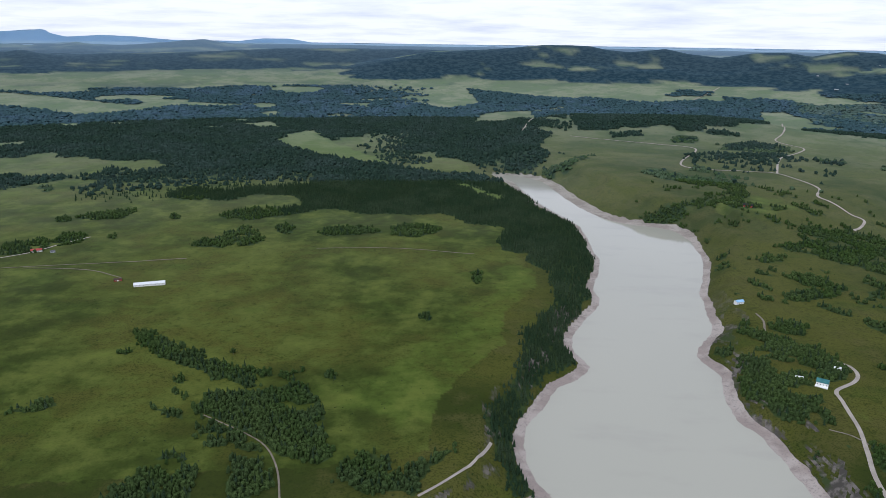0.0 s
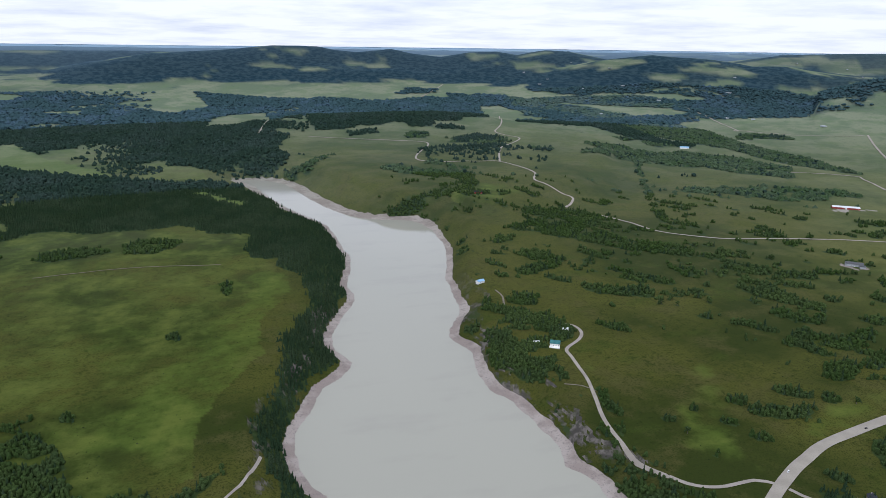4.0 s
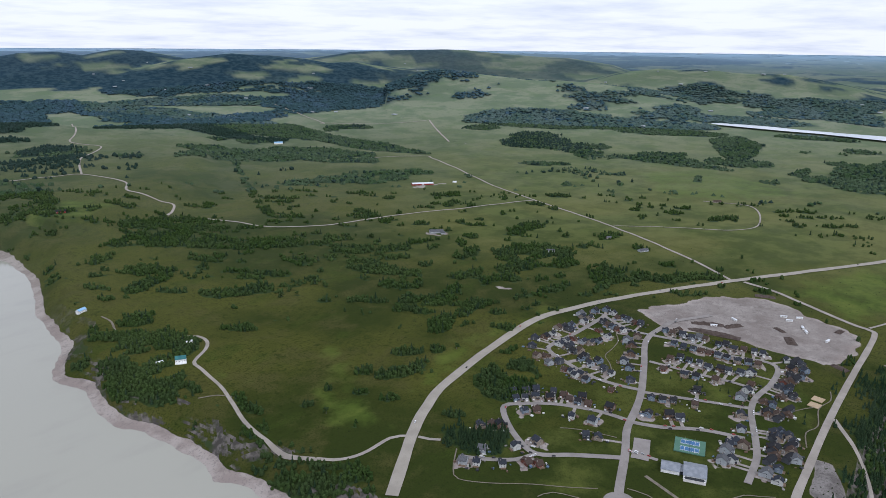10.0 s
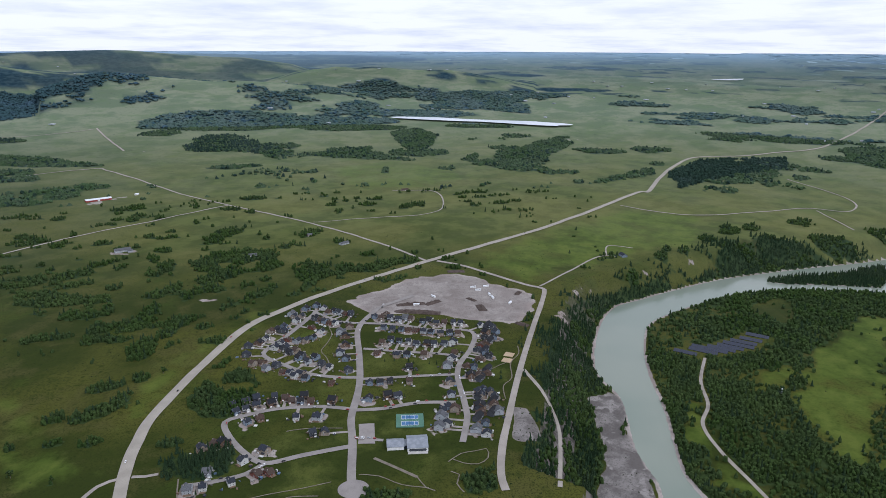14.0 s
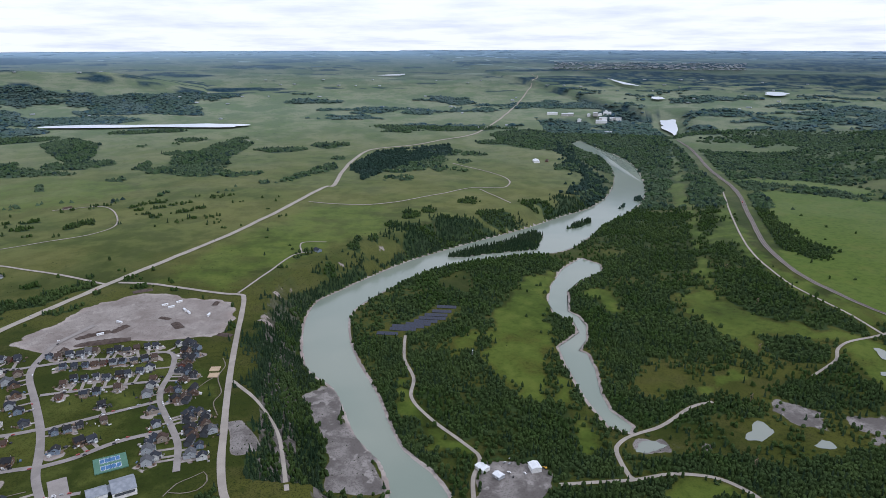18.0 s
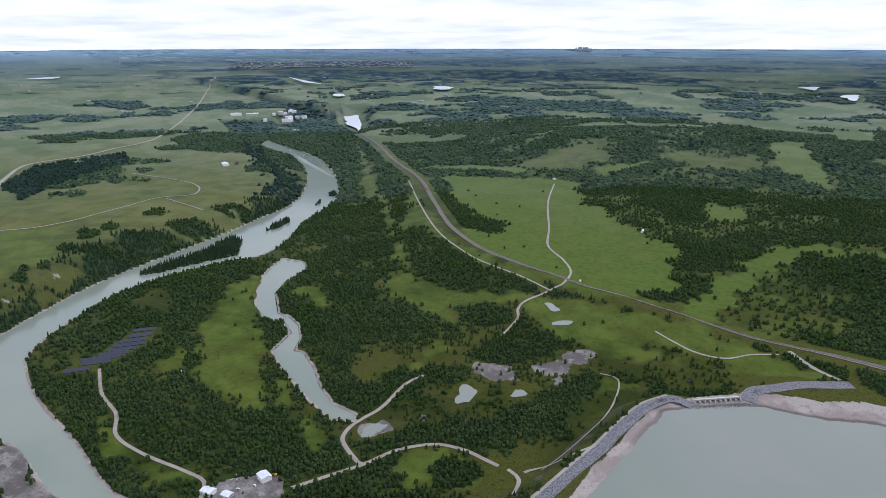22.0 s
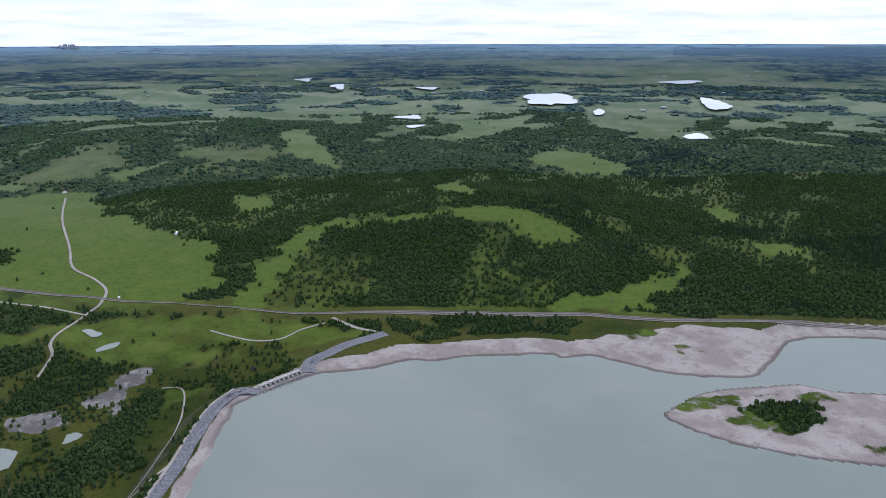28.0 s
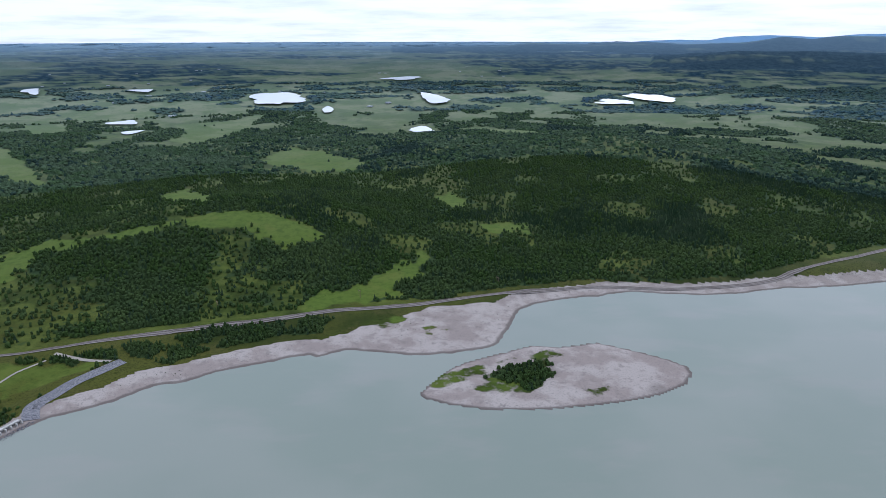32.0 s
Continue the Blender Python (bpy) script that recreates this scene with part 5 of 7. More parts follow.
    for pts in RIVER_ISLANDS:
        on = area_distance(x, y, pts, 40) < -3
        conifer, dry = np.where(on, 1.0, conifer), np.where(on, 1.0, dry)
    for level, pts in POND:
        dry = dry * (area_distance(x, y, pts, 160) > 4 + 0.009 * math.hypot(*pts[0]))
    ashore = np.where((y < -850) & (x < 800), step(30, 62, lake), step(12, 22, lake))
    for x0, y0, x1, y1 in SOLAR_ROWS:
        dry = dry * (line_distance(x, y, [(x0, y0), (x1, y1)]) > 14)
    for kind, width, pts in ROADS:
        near = (x > min(p[0] for p in pts) - 20) & (x < max(p[0] for p in pts) + 20) & (y > min(p[1] for p in pts) - 20) & (y < max(p[1] for p in pts) + 20)
        if near.any():
            dry[near] = dry[near] * (line_distance(x[near], y[near], pts) > width / 2 + 3)
    bar = area_distance(x, y, ISLAND, 60)
    ok = np.maximum(dry * ashore, bar < -20)
    return conifer * ok, grove * ok, meadow


def bare_ground(x, y):
    """Sand, gravel and earth, 0 to 1."""
    bare = outline_cover(x, y, DIRT[:4] + DIRT[-1:], 8)
    bare = np.maximum(bare, outline_cover(x, y, DIRT[6:-1], 10) * (0.25 + 0.45 * step(-0.3, 0.5, fractal(x, y, 18, 99, 2))))
    bare = np.maximum(bare, outline_cover(x, y, DIRT[4:6], 16) * (0.4 + 0.6 * step(-0.35, 0.1, fractal(x, y, 45, 95, 3))))
    lake = water_distance(x, y, "lake")
    wide = 18 + 40 * step(-800, -1000, y) * step(900, 300, x) + 26 * step(1850, 2050, y)
    bare = np.maximum(bare, step(wide + 5, wide - 3, lake) * (np.hypot(x, y) < 4000))
    bare = np.maximum(bare, step(11, 3, water_distance(x, y, "river")))
    bar = area_distance(x, y, ISLAND, 60)
    return np.maximum(bare, bar < 5)


# ---- ground sheet ----
def mesh_object(name, verts, faces, material, smooth=False):
    me = bpy.data.meshes.new(name)
    verts, faces = np.asarray(verts, np.float32), np.asarray(faces, np.int32)
    k = faces.shape[1]
    me.vertices.add(len(verts))
    me.vertices.foreach_set("co", verts.ravel())
    me.loops.add(faces.size)
    me.loops.foreach_set("vertex_index", faces.ravel())
    me.polygons.add(len(faces))
    me.polygons.foreach_set("loop_start", np.arange(0, faces.size, k, dtype=np.int32))
    me.polygons.foreach_set("loop_total", np.full(len(faces), k, np.int32))
    me.polygons.foreach_set("use_smooth", np.full(len(faces), smooth))
    me.update(calc_edges=True)
    me.materials.append(material)
    return new(name, me)


def ring_radii():
    out = [120.0, 260.0, 400.0, 500.0, 580.0]
    while out[-1] < 85000:
        r = out[-1]
        out.append(r * (1 + (max(0.0062, 4.2e-6 * r) if r < TRUE_TO else 0.0134 + 0.014 * min(1, (r - TRUE_TO) / 14000))))
    return np.array(out)


RADII = ring_radii()
turn = np.radians(np.concatenate([np.arange(-50, 226, 0.262), np.arange(226, 310, 2.0)]))   # closer set where the land is seen
SPOKES = len(turn)
gx, gy = (np.outer(RADII, f(turn)).ravel() for f in (np.sin, np.cos))
gz = height(gx, gy)
gx, gy, gz = np.append(gx, 0), np.append(gy, 0), np.append(gz, height(np.array([0.0]), np.array([0.0]))[0])
i, j = np.meshgrid(np.arange(len(RADII) - 1), np.arange(SPOKES), indexing="ij")
i, j = i.ravel(), j.ravel()
a, b = i * SPOKES + j, i * SPOKES + (j + 1) % SPOKES
quads = np.stack([a, b, b + SPOKES, a + SPOKES], 1)[:, ::-1]
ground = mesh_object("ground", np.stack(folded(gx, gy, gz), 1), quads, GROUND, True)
tagged(ground, "rolling green prairie with bare banks, meadow and wood floor", "ground", kind="structure")
g_conifer, g_grove, g_meadow = woods(gx, gy)
g_meadow = np.maximum(g_meadow, 0.42 * outline_cover(gx, gy, [VILLAGE], 10))
g_meadow = np.maximum(g_meadow, 0.5 * step(140, 20, gx) * (gy > 300) * (np.hypot(gx, gy) < 4000))
g_meadow = np.maximum(g_meadow, 0.5 * inside(gx, gy, SOUTH_SIDE) * (np.hypot(gx, gy) < 9000))
g_meadow = np.maximum(g_meadow, 0.6 * outline_cover(gx, gy, LUSH, 70, 130, 3.0))
g_meadow = g_meadow * np.where(water_distance(gx, gy, "lake") < 130, 0.58, 1.0)
# less lush colour on the valley floor stands in for weaker sun
g_meadow = g_meadow * np.where(inside(gx, gy, VALLEY), 0.62, 1.0)
g_bare = bare_ground(gx, gy) * (1 - 0.95 * np.maximum(g_conifer, g_grove)) * (1 - g_meadow)
g_grit = np.maximum(outline_cover(gx, gy, DIRT[1:6], 14), 0.48 * outline_cover(gx, gy, DIRT[:1], 14))
for k, (hx, hy) in enumerate(HOUSES):
    near = (np.abs(gx - hx) < 26) & (np.abs(gy - hy) < 26)
    g_bare[near] = np.maximum(g_bare[near], (0.75 if k % 3 == 0 else 0.35) * step(19, 8, np.hypot(gx[near] - hx, gy[near] - hy) + 9 * tri_wave_noise(gx[near], gy[near], 11, 19)))
g_far = np.hypot(gx, gy)
cover = ground.data.color_attributes.new("cover", "FLOAT_COLOR", "POINT")
ones = np.ones(len(gx))
cover.data.foreach_set("color", np.stack([np.maximum(g_conifer, g_grove), g_bare, g_grit, ones], 1).astype(np.float32).ravel())
# red and blue: how much painted haze colour, growing with distance
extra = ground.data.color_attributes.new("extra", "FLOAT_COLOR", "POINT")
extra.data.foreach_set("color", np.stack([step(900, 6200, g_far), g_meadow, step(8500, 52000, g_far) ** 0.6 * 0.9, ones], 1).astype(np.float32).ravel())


g_turn = np.degrees(np.arctan2(gx, gy))
# paler grass by distance and bearing from the eye
pale_sector = step(1350, 2100, g_far) * step(36, 56, g_turn) * step(124, 112, g_turn) * (1 - inside(gx, gy, VALLEY)) * (1 - inside(gx, gy, SOUTH_SIDE))
pale = ground.data.color_attributes.new("pale", "FLOAT_COLOR", "POINT")
pale.data.foreach_set("color", np.stack([0.75 * pale_sector] * 3 + [ones], 1).astype(np.float32).ravel())


# ---- the built land's height, for all that stands on it ----
ring_z = gz[:-1].reshape(len(RADII), SPOKES)
turn_deg = np.degrees(turn)


def land(x, y):
    """The height of the ground sheet at true places, on arrays."""
    x, y = np.atleast_1d(np.asarray(x, float)), np.atleast_1d(np.asarray(y, float))
    far = np.clip(np.hypot(x, y), RADII[0], RADII[-1] - 1)
    az = (np.degrees(np.arctan2(x, y)) + 50) % 360 - 50
    i = np.clip(np.searchsorted(RADII, far) - 1, 0, len(RADII) - 2)
    j = np.clip(np.searchsorted(turn_deg, az, side="right") - 1, 0, SPOKES - 1)
    j1 = (j + 1) % SPOKES
    f = (far - RADII[i]) / (RADII[i + 1] - RADII[i])
    g = np.clip((az - turn_deg[j]) / np.where(j1 == 0, 360 + turn_deg[0] - turn_deg[j], turn_deg[j1] - turn_deg[j]), 0, 1)
    return (ring_z[i, j] * (1 - g) + ring_z[i, j1] * g) * (1 - f) + (ring_z[i + 1, j] * (1 - g) + ring_z[i + 1, j1] * g) * f


# ---- water ----
def sheet(name, pts, z, material, label, category, grow=0.0, true=True):
    bm = bmesh.new()
    q = np.array(pts, float)
    if grow:
        d = np.roll(q, -1, 0) - np.roll(q, 1, 0)
        d /= np.maximum(np.hypot(d[:, 0], d[:, 1]), 1e-6)[:, None]
        area = np.sum(q[:, 0] * np.roll(q[:, 1], -1) - np.roll(q[:, 0], -1) * q[:, 1])
        q = q + np.stack([d[:, 1], -d[:, 0]], 1) * grow * np.sign(area)
    zz = np.full(len(q), float(z)) if np.ndim(z) == 0 else z
    vs = [bm.verts.new(c) for c in np.stack(folded(q[:, 0], q[:, 1], zz), 1)]
    f = bm.faces.new(vs)
    bmesh.ops.triangulate(bm, faces=[f], ngon_method="EAR_CLIP")
    for f in bm.faces:
        if f.normal.z < 0:
            f.normal_flip()
    me = bpy.data.meshes.new(name)
    bm.to_mesh(me)
    bm.free()
    me.materials.append(material)
    return tagged(new(name, me), label, category, kind="structure")


sheet("lake_water", LAKE, 0.0, LAKE_WATER, "calm pale grey-green silty reservoir water", "lake", 9)
sheet("river_water", RIVER, -29.6, RIVER_WATER, "pale green silty river below the dam", "river", 2)
sheet("side_channel_water", SIDE_CHANNEL, -29.6, RIVER_WATER, "shallow grey backwater channel between woods", "river", 1)
for level, pts in POND:
    span = np.hypot(pts[1][0] - pts[0][0], pts[1][1] - pts[0][1])
    ring = np.array(curve(pts, max(3, span / 5), True))
    mid = ring.mean(0)
    size = np.ptp(ring, axis=0).max()
    ring = mid + (ring - mid) * (0.84 + 0.30 * fractal(ring[:, 0], ring[:, 1], size * 0.28, 23, 3))[:, None]
    sheet("pond", [tuple(p) for p in ring], level + max(0, np.hypot(*pts[0]) - 2500) * 0.004, POND_WATER if np.hypot(*pts[0]) > 2600 else LAKE_WATER, "small still pond, sky reflection painted pale on far ones", "pond")


# ---- roads, railway and wet shore ----
def ribbon(name, pts, width, material, label, category, lift=0.45, offset=0.0, kind="structure"):
    q = np.array(curve(pts, 9.0), float)
    d = np.gradient(q, axis=0)
    d /= np.maximum(np.hypot(d[:, 0], d[:, 1]), 1e-6)[:, None]
    side = np.stack([d[:, 1], -d[:, 0]], 1)
    far = np.hypot(q[:, 0], q[:, 1])
    cols = []
    wob = 1 + 0.06 * tri_wave_noise(q[:, 0], q[:, 1], 40, 5)
    mid = land(q[:, 0], q[:, 1])
    for s in (-0.5, -0.25, 0.25, 0.5):
        e = q + side * ((offset + s * width) * (wob if abs(s) == 0.5 else 1))[:, None] if abs(s) == 0.5 else q + side * (offset + s * width)
        z = np.maximum(land(e[:, 0], e[:, 1]), mid - 2) + lift + far * 0.0004 - (0.25 if abs(s) == 0.5 else 0)
        cols.append(np.stack(folded(e[:, 0], e[:, 1], z), 1))
    n = len(q)
    k = np.arange(n - 1)
    faces = np.concatenate([np.stack([k + c * n, k + (c + 1) * n, k + 1 + (c + 1) * n, k + 1 + c * n], 1)[:, ::-1] for c in range(3)])
    return tagged(mesh_object(name, np.concatenate(cols), faces, material, True), label, category, kind=kind)


ROAD_LOOK = {"highway": (ASPHALT, "two-lane pale asphalt highway across the prairie", 0.75), "street": (STREET, "grey asphalt residential street", 0.5),
             "road": (GRAVEL, "straight pale gravel country road", 0.5), "lane": (GRAVEL, "narrow pale gravel lane", 0.4), "path": (TRAIL, "narrow trodden gravel path on the grass", 0.35), "dam_road": (GRAVEL, "pale gravel road along the village edge", 0.6)}
for kind, width, pts in ROADS:
    mat, label, lift = ROAD_LOOK[kind]
    ribbon("road", pts, width, mat, label, "road", lift)
for x, y in HOUSES:
    best = (1e9, 0, 0)
    for kind, width, pts in ROADS:
        if kind == "street":
            for (ax, ay), (bx, by) in zip(pts, pts[1:]):
                f = min(1, max(0, ((x - ax) * (bx - ax) + (y - ay) * (by - ay)) / ((bx - ax) ** 2 + (by - ay) ** 2)))
                ex, ey = ax + f * (bx - ax), ay + f * (by - ay)
                best = min(best, (math.hypot(x - ex, y - ey), ex, ey))
    if best[0] < 42:
        ribbon("driveway", [(x, y), ((x + best[1]) / 2, (y + best[2]) / 2), best[1:]], 5.0, YARD, "pale gravel driveway of a cottage", "driveway", 0.3)
disc = [(661 + 19 * math.cos(a * math.pi / 14), 305 + 19 * math.sin(a * math.pi / 14)) for a in range(28)]
sheet("turning_circle", disc, land(*np.array(disc).T) + 0.7, STREET, "wide asphalt turning circle at the street end", "road")
ribbon("parking_lot", [(757, 328), (780, 337), (803, 347)], 22, STREET, "asphalt parking lot beside the hall", "parking lot", 0.4)
ribbon("railway_bed", RAIL_LINE, 13, BALLAST, "grey-brown ballast bed of the railway", "railway", 0.7)
# ---- trees ----
rng = np.random.default_rng(5)


def scatter_points(r0, r1, spacing):
    """Jittered places on a ring of the plan, about one for each spacing squared; the side never seen is left out."""
    xs = np.arange(-r1, r1, spacing)
    x, y = np.meshgrid(xs, xs)
    x, y = x.ravel(), y.ravel()
    x, y = x + rng.uniform(-0.5, 0.5, x.size) * spacing, y + rng.uniform(-0.5, 0.5, x.size) * spacing
    far = np.hypot(x, y)
    bearing = np.degrees(np.arctan2(x, y)) % 360
    keep = (far > r0) & (far < r1) & ((bearing < 222) | (bearing > 318))
    return x[keep], y[keep]


def cone_tree(n_side, tiers):
    vs, fs = [], []
    for k in range(tiers):
        z0, z1, rad = 0.08 + 0.72 * k / tiers, 0.08 + 0.72 * k / tiers + 0.92 / tiers * 1.15, 0.24 * (1 - 0.78 * k / tiers)
        z1 = 1.0 if k == tiers - 1 else z1
        base = len(vs)
        for s in range(n_side):
            w = 2 * math.pi * (s + 0.5 * (k % 2)) / n_side
            rr = rad * (1 + 0.25 * math.sin(5.1 * s + 2.3 * k))
            vs.append((rr * math.cos(w), rr * math.sin(w), z0 - 0.02 * ((s * 7 + k) % 3)))
        vs.append((0, 0, z1))
        fs += [(base + s, base + (s + 1) % n_side, base + n_side) for s in range(n_side)]
    return np.array(vs), np.array(fs)


def leaf_crown(seed, sides, rows, tufts=0):
    """A rounded, uneven crown: rows of (height, radius) closed by a tip, with loose leaf tufts round it."""
    lrng = random.Random(seed)
    vs, fs = [], []
    for k, (z, r) in enumerate(rows):
        for s in range(sides):
            w = 2 * math.pi * (s + 0.5 * k) / sides + lrng.uniform(-0.35, 0.35)
            rr = r * lrng.uniform(0.66, 1.3)
            vs.append((rr * math.cos(w), rr * math.sin(w), z + lrng.uniform(-0.1, 0.1)))
    for k in range(len(rows) - 1):
        for s in range(sides):
            a, b = k * sides + s, k * sides + (s + 1) % sides
            fs += [(a, b, a + sides), (b, b + sides, a + sides)]
    vs.append((lrng.uniform(-0.1, 0.1), lrng.uniform(-0.1, 0.1), lrng.uniform(0.9, 1.08)))
    last = (len(rows) - 1) * sides
    fs += [(last + s, last + (s + 1) % sides, len(vs) - 1) for s in range(sides)]
    for k in range(tufts):
        w, z = lrng.uniform(0, 6.28), lrng.uniform(0.3, 0.9)
        r = 0.5 * math.sqrt(max(0.05, 1 - (2 * z - 1.0) ** 2)) * lrng.uniform(0.8, 1.2)
        c = Vector((r * math.cos(w), r * math.sin(w), z))
        fs.append(tuple(len(vs) + q for q in range(3)))
        vs += [tuple(c + Vector((lrng.gauss(0, 0.1), lrng.gauss(0, 0.1), lrng.gauss(0, 0.13)))) for _ in range(3)]
    return np.array(vs), np.array(fs)


def plant(name, x, y, tall, wide, shapes, material, label, category):
    """Many plants as one mesh: each place gets one of the shapes, turned and sized by chance."""
    if len(x) == 0:
        return None
    z = land(x, y)
    x0, y0, z0 = folded(x, y, z)
    pull = np.hypot(x0, y0) / np.maximum(np.hypot(x, y), 1)
    pick = rng.integers(0, len(shapes), len(x))
    allv, allf, base = [], [], 0
    for k, (vs, fs) in enumerate(shapes):
        at = np.where(pick == k)[0]
        if not len(at):
            continue
        w = rng.uniform(0, 2 * np.pi, len(at))
        c, s = np.cos(w)[:, None], np.sin(w)[:, None]
        hw, ht = (wide[at] * pull[at])[:, None], (tall[at] * pull[at])[:, None]
        px = (vs[:, 0] * c - vs[:, 1] * s) * hw + x0[at][:, None]
        py = (vs[:, 0] * s + vs[:, 1] * c) * hw + y0[at][:, None]
        pz = vs[:, 2] * ht + (z0[at] - 0.4)[:, None]
        allv.append(np.stack([px, py, pz], 2).reshape(-1, 3))
        allf.append((fs[None] + (np.arange(len(at)) * len(vs))[:, None, None] + base).reshape(-1, 3))
        base += len(at) * len(vs)
    return tagged(mesh_object(name, np.concatenate(allv), np.concatenate(allf), material), label, category, kind="stuff")


CONES = [cone_tree(5, 3), cone_tree(6, 3), cone_tree(5, 4)]
CONES_FAR = [cone_tree(4, 2)]
ROUND, TALL, LOW = ((0.14, 0.46), (0.72, 0.38)), ((0.12, 0.42), (0.78, 0.33)), ((0.05, 0.5), (0.64, 0.42))
BLOBS = [leaf_crown(s, 5, (ROUND, TALL, LOW)[s % 3], 3) for s in range(9)]
BLOBS_MID = [leaf_crown(s, 4, (ROUND, TALL, LOW)[s % 3], 1) for s in range(9, 18)]
BLOBS_FAR = [leaf_crown(s, 5, ((0.0, 0.5),), 2) for s in range(19, 24)] + [leaf_crown(s, 4, LOW) for s in range(24, 28)]
CONES_MID = [cone_tree(5, 2), cone_tree(4, 3)]
LONE = [(cx, cy, a) for cx, cy, a, b in CLUMPS if a <= 9 and math.hypot(cx, cy) < 2600]
for r0, r1, gap, detail in ((560, 1350, 4.8, 2), (1350, 2500, 7.4, 1), (2500, 4600, 13.5, 0), (4600, 7600, 32, 0)):
    px, py = scatter_points(r0, r1, gap)
    con, gro, _ = woods(px, py)
    roll = rng.random(len(px))
    is_con = roll < con * (0.9 if detail < 2 else 0.7)
    is_gro = ~is_con & (rng.random(len(px)) < gro * 0.86)
    mixed = is_gro & (rng.random(len(px)) < 0.10)
    is_con, is_gro = is_con | mixed, is_gro & ~mixed
    k = is_con.sum()
    if detail:
        grow = 1.0 if detail == 2 else 1.25
        plant("spruce_wood", px[is_con], py[is_con], rng.uniform(7, 15, k) * (1.0 if detail == 2 else 1.1), rng.uniform(9, 14, k) * grow, CONES if detail == 2 else CONES_MID, SPRUCE, "dense dark green spruce wood", "trees")
    else:
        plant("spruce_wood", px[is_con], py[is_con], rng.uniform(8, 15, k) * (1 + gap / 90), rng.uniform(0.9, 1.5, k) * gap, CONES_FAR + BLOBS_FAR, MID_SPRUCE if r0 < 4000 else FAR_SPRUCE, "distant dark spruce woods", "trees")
    k = is_gro.sum()
    if detail:
        plant("aspen_wood", px[is_gro], py[is_gro], rng.uniform(4.5, 11, k) * (1.0 if detail == 2 else 1.1), rng.uniform(4.4, 8.0, k) * (1.0 if detail == 2 else 1.4), BLOBS if detail == 2 else BLOBS_MID, ASPEN, "leafy green aspen and willow thickets", "trees")
    else:
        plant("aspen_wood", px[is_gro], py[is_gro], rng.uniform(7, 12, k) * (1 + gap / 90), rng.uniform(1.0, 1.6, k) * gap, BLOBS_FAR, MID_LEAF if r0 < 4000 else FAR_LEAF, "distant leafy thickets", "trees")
SHRUBS = [leaf_crown(s, 4, ((0.0, 0.5),)) for s in range(41, 46)]
px, py = scatter_points(600, 1900, 8.5)
con, gro, sward = woods(px, py)
brush = step(0.05, 0.5, fractal(px, py, 90, 111, 4)) * (0.12 + 0.3 * step(0.1, 0.6, fractal(px, py, 26, 113, 2)))
slope = step(150, 60, line_distance(px, py, CLIFF_TOP)) * (py > -80) * 0.5
dry = (water_distance(px, py, "lake") > 24) & (water_distance(px, py, "river") > 16) & (area_distance(px, py, VILLAGE, 60) > 15) & (area_distance(px, py, DIRT[0], 60) > 8)
for kind, width, pts in ROADS:
    dry &= line_distance(px, py, pts) > width / 2 + 2
ok = dry & (con + gro < 0.1) & (rng.random(len(px)) < np.maximum(brush * (1 - 0.8 * sward), slope))
k = ok.sum()
plant("prairie_shrubs", px[ok], py[ok], rng.uniform(0.7, 2.0, k), rng.uniform(1.6, 4.2, k), SHRUBS, WILLOW, "low dark green shrubs dotted over rough prairie", "shrubs")
# ---- shared builders ----
def part(name, mesh, parent, label="", at=(0, 0, 0)):
    ob = new(name, mesh)
    ob.parent = parent
    ob.location = at
    return tagged(ob, label) if label else ob


def solid(name, material, boxes=(), prisms=()):
    """A mesh of boxes (x0, y0, z0, x1, y1, z1) and of gabled prisms (x0, y0, x1, y1, z, rise, thick), ridge along x."""
    vs, fs = [], []
    for x0, y0, z0, x1, y1, z1 in boxes:
        b = len(vs)
        vs += [(x, y, z) for z in (z0, z1) for x, y in ((x0, y0), (x1, y0), (x1, y1), (x0, y1))]
        fs += [tuple(b + k for k in f) for f in ((3, 2, 1, 0), (4, 5, 6, 7), (0, 1, 5, 4), (1, 2, 6, 5), (2, 3, 7, 6), (3, 0, 4, 7))]
    for x0, y0, x1, y1, z, rise, thick in prisms:
        b, m = len(vs), (y0 + y1) / 2
        for x in (x0, x1):
            vs += [(x, y0, z), (x, m, z + rise), (x, y1, z), (x, y0, z - thick), (x, m, z + rise - thick), (x, y1, z - thick)]
        fs += [tuple(b + k for k in f) for f in ((0, 6, 7, 1), (1, 7, 8, 2), (3, 4, 10, 9), (4, 5, 11, 10), (0, 3, 9, 6), (2, 8, 11, 5), (0, 1, 4, 3), (1, 2, 5, 4), (6, 9, 10, 7), (7, 10, 11, 8))]
    me = bpy.data.meshes.new(name)
    me.from_pydata(vs, [], fs)
    me.update()
    me.materials.append(material)
    return me


def gable_end(name, material, x, y0, y1, z, rise):
    me = bpy.data.meshes.new(name)
    vs = [(x + d, y, h) for d in (-0.1, 0.1) for y, h in ((y0, z), (y1, z), ((y0 + y1) / 2, z + rise))]
    me.from_pydata(vs, [], [(0, 2, 1), (3, 4, 5), (0, 1, 4, 3), (1, 2, 5, 4), (2, 0, 3, 5)])
    me.materials.append(material)
    return me


def paint(name, c, rough=0.7):
    return plain(name, c, tuple(min(0.9, v * 1.18 + 0.005) for v in c), 2.5, rough, fine=0.35)


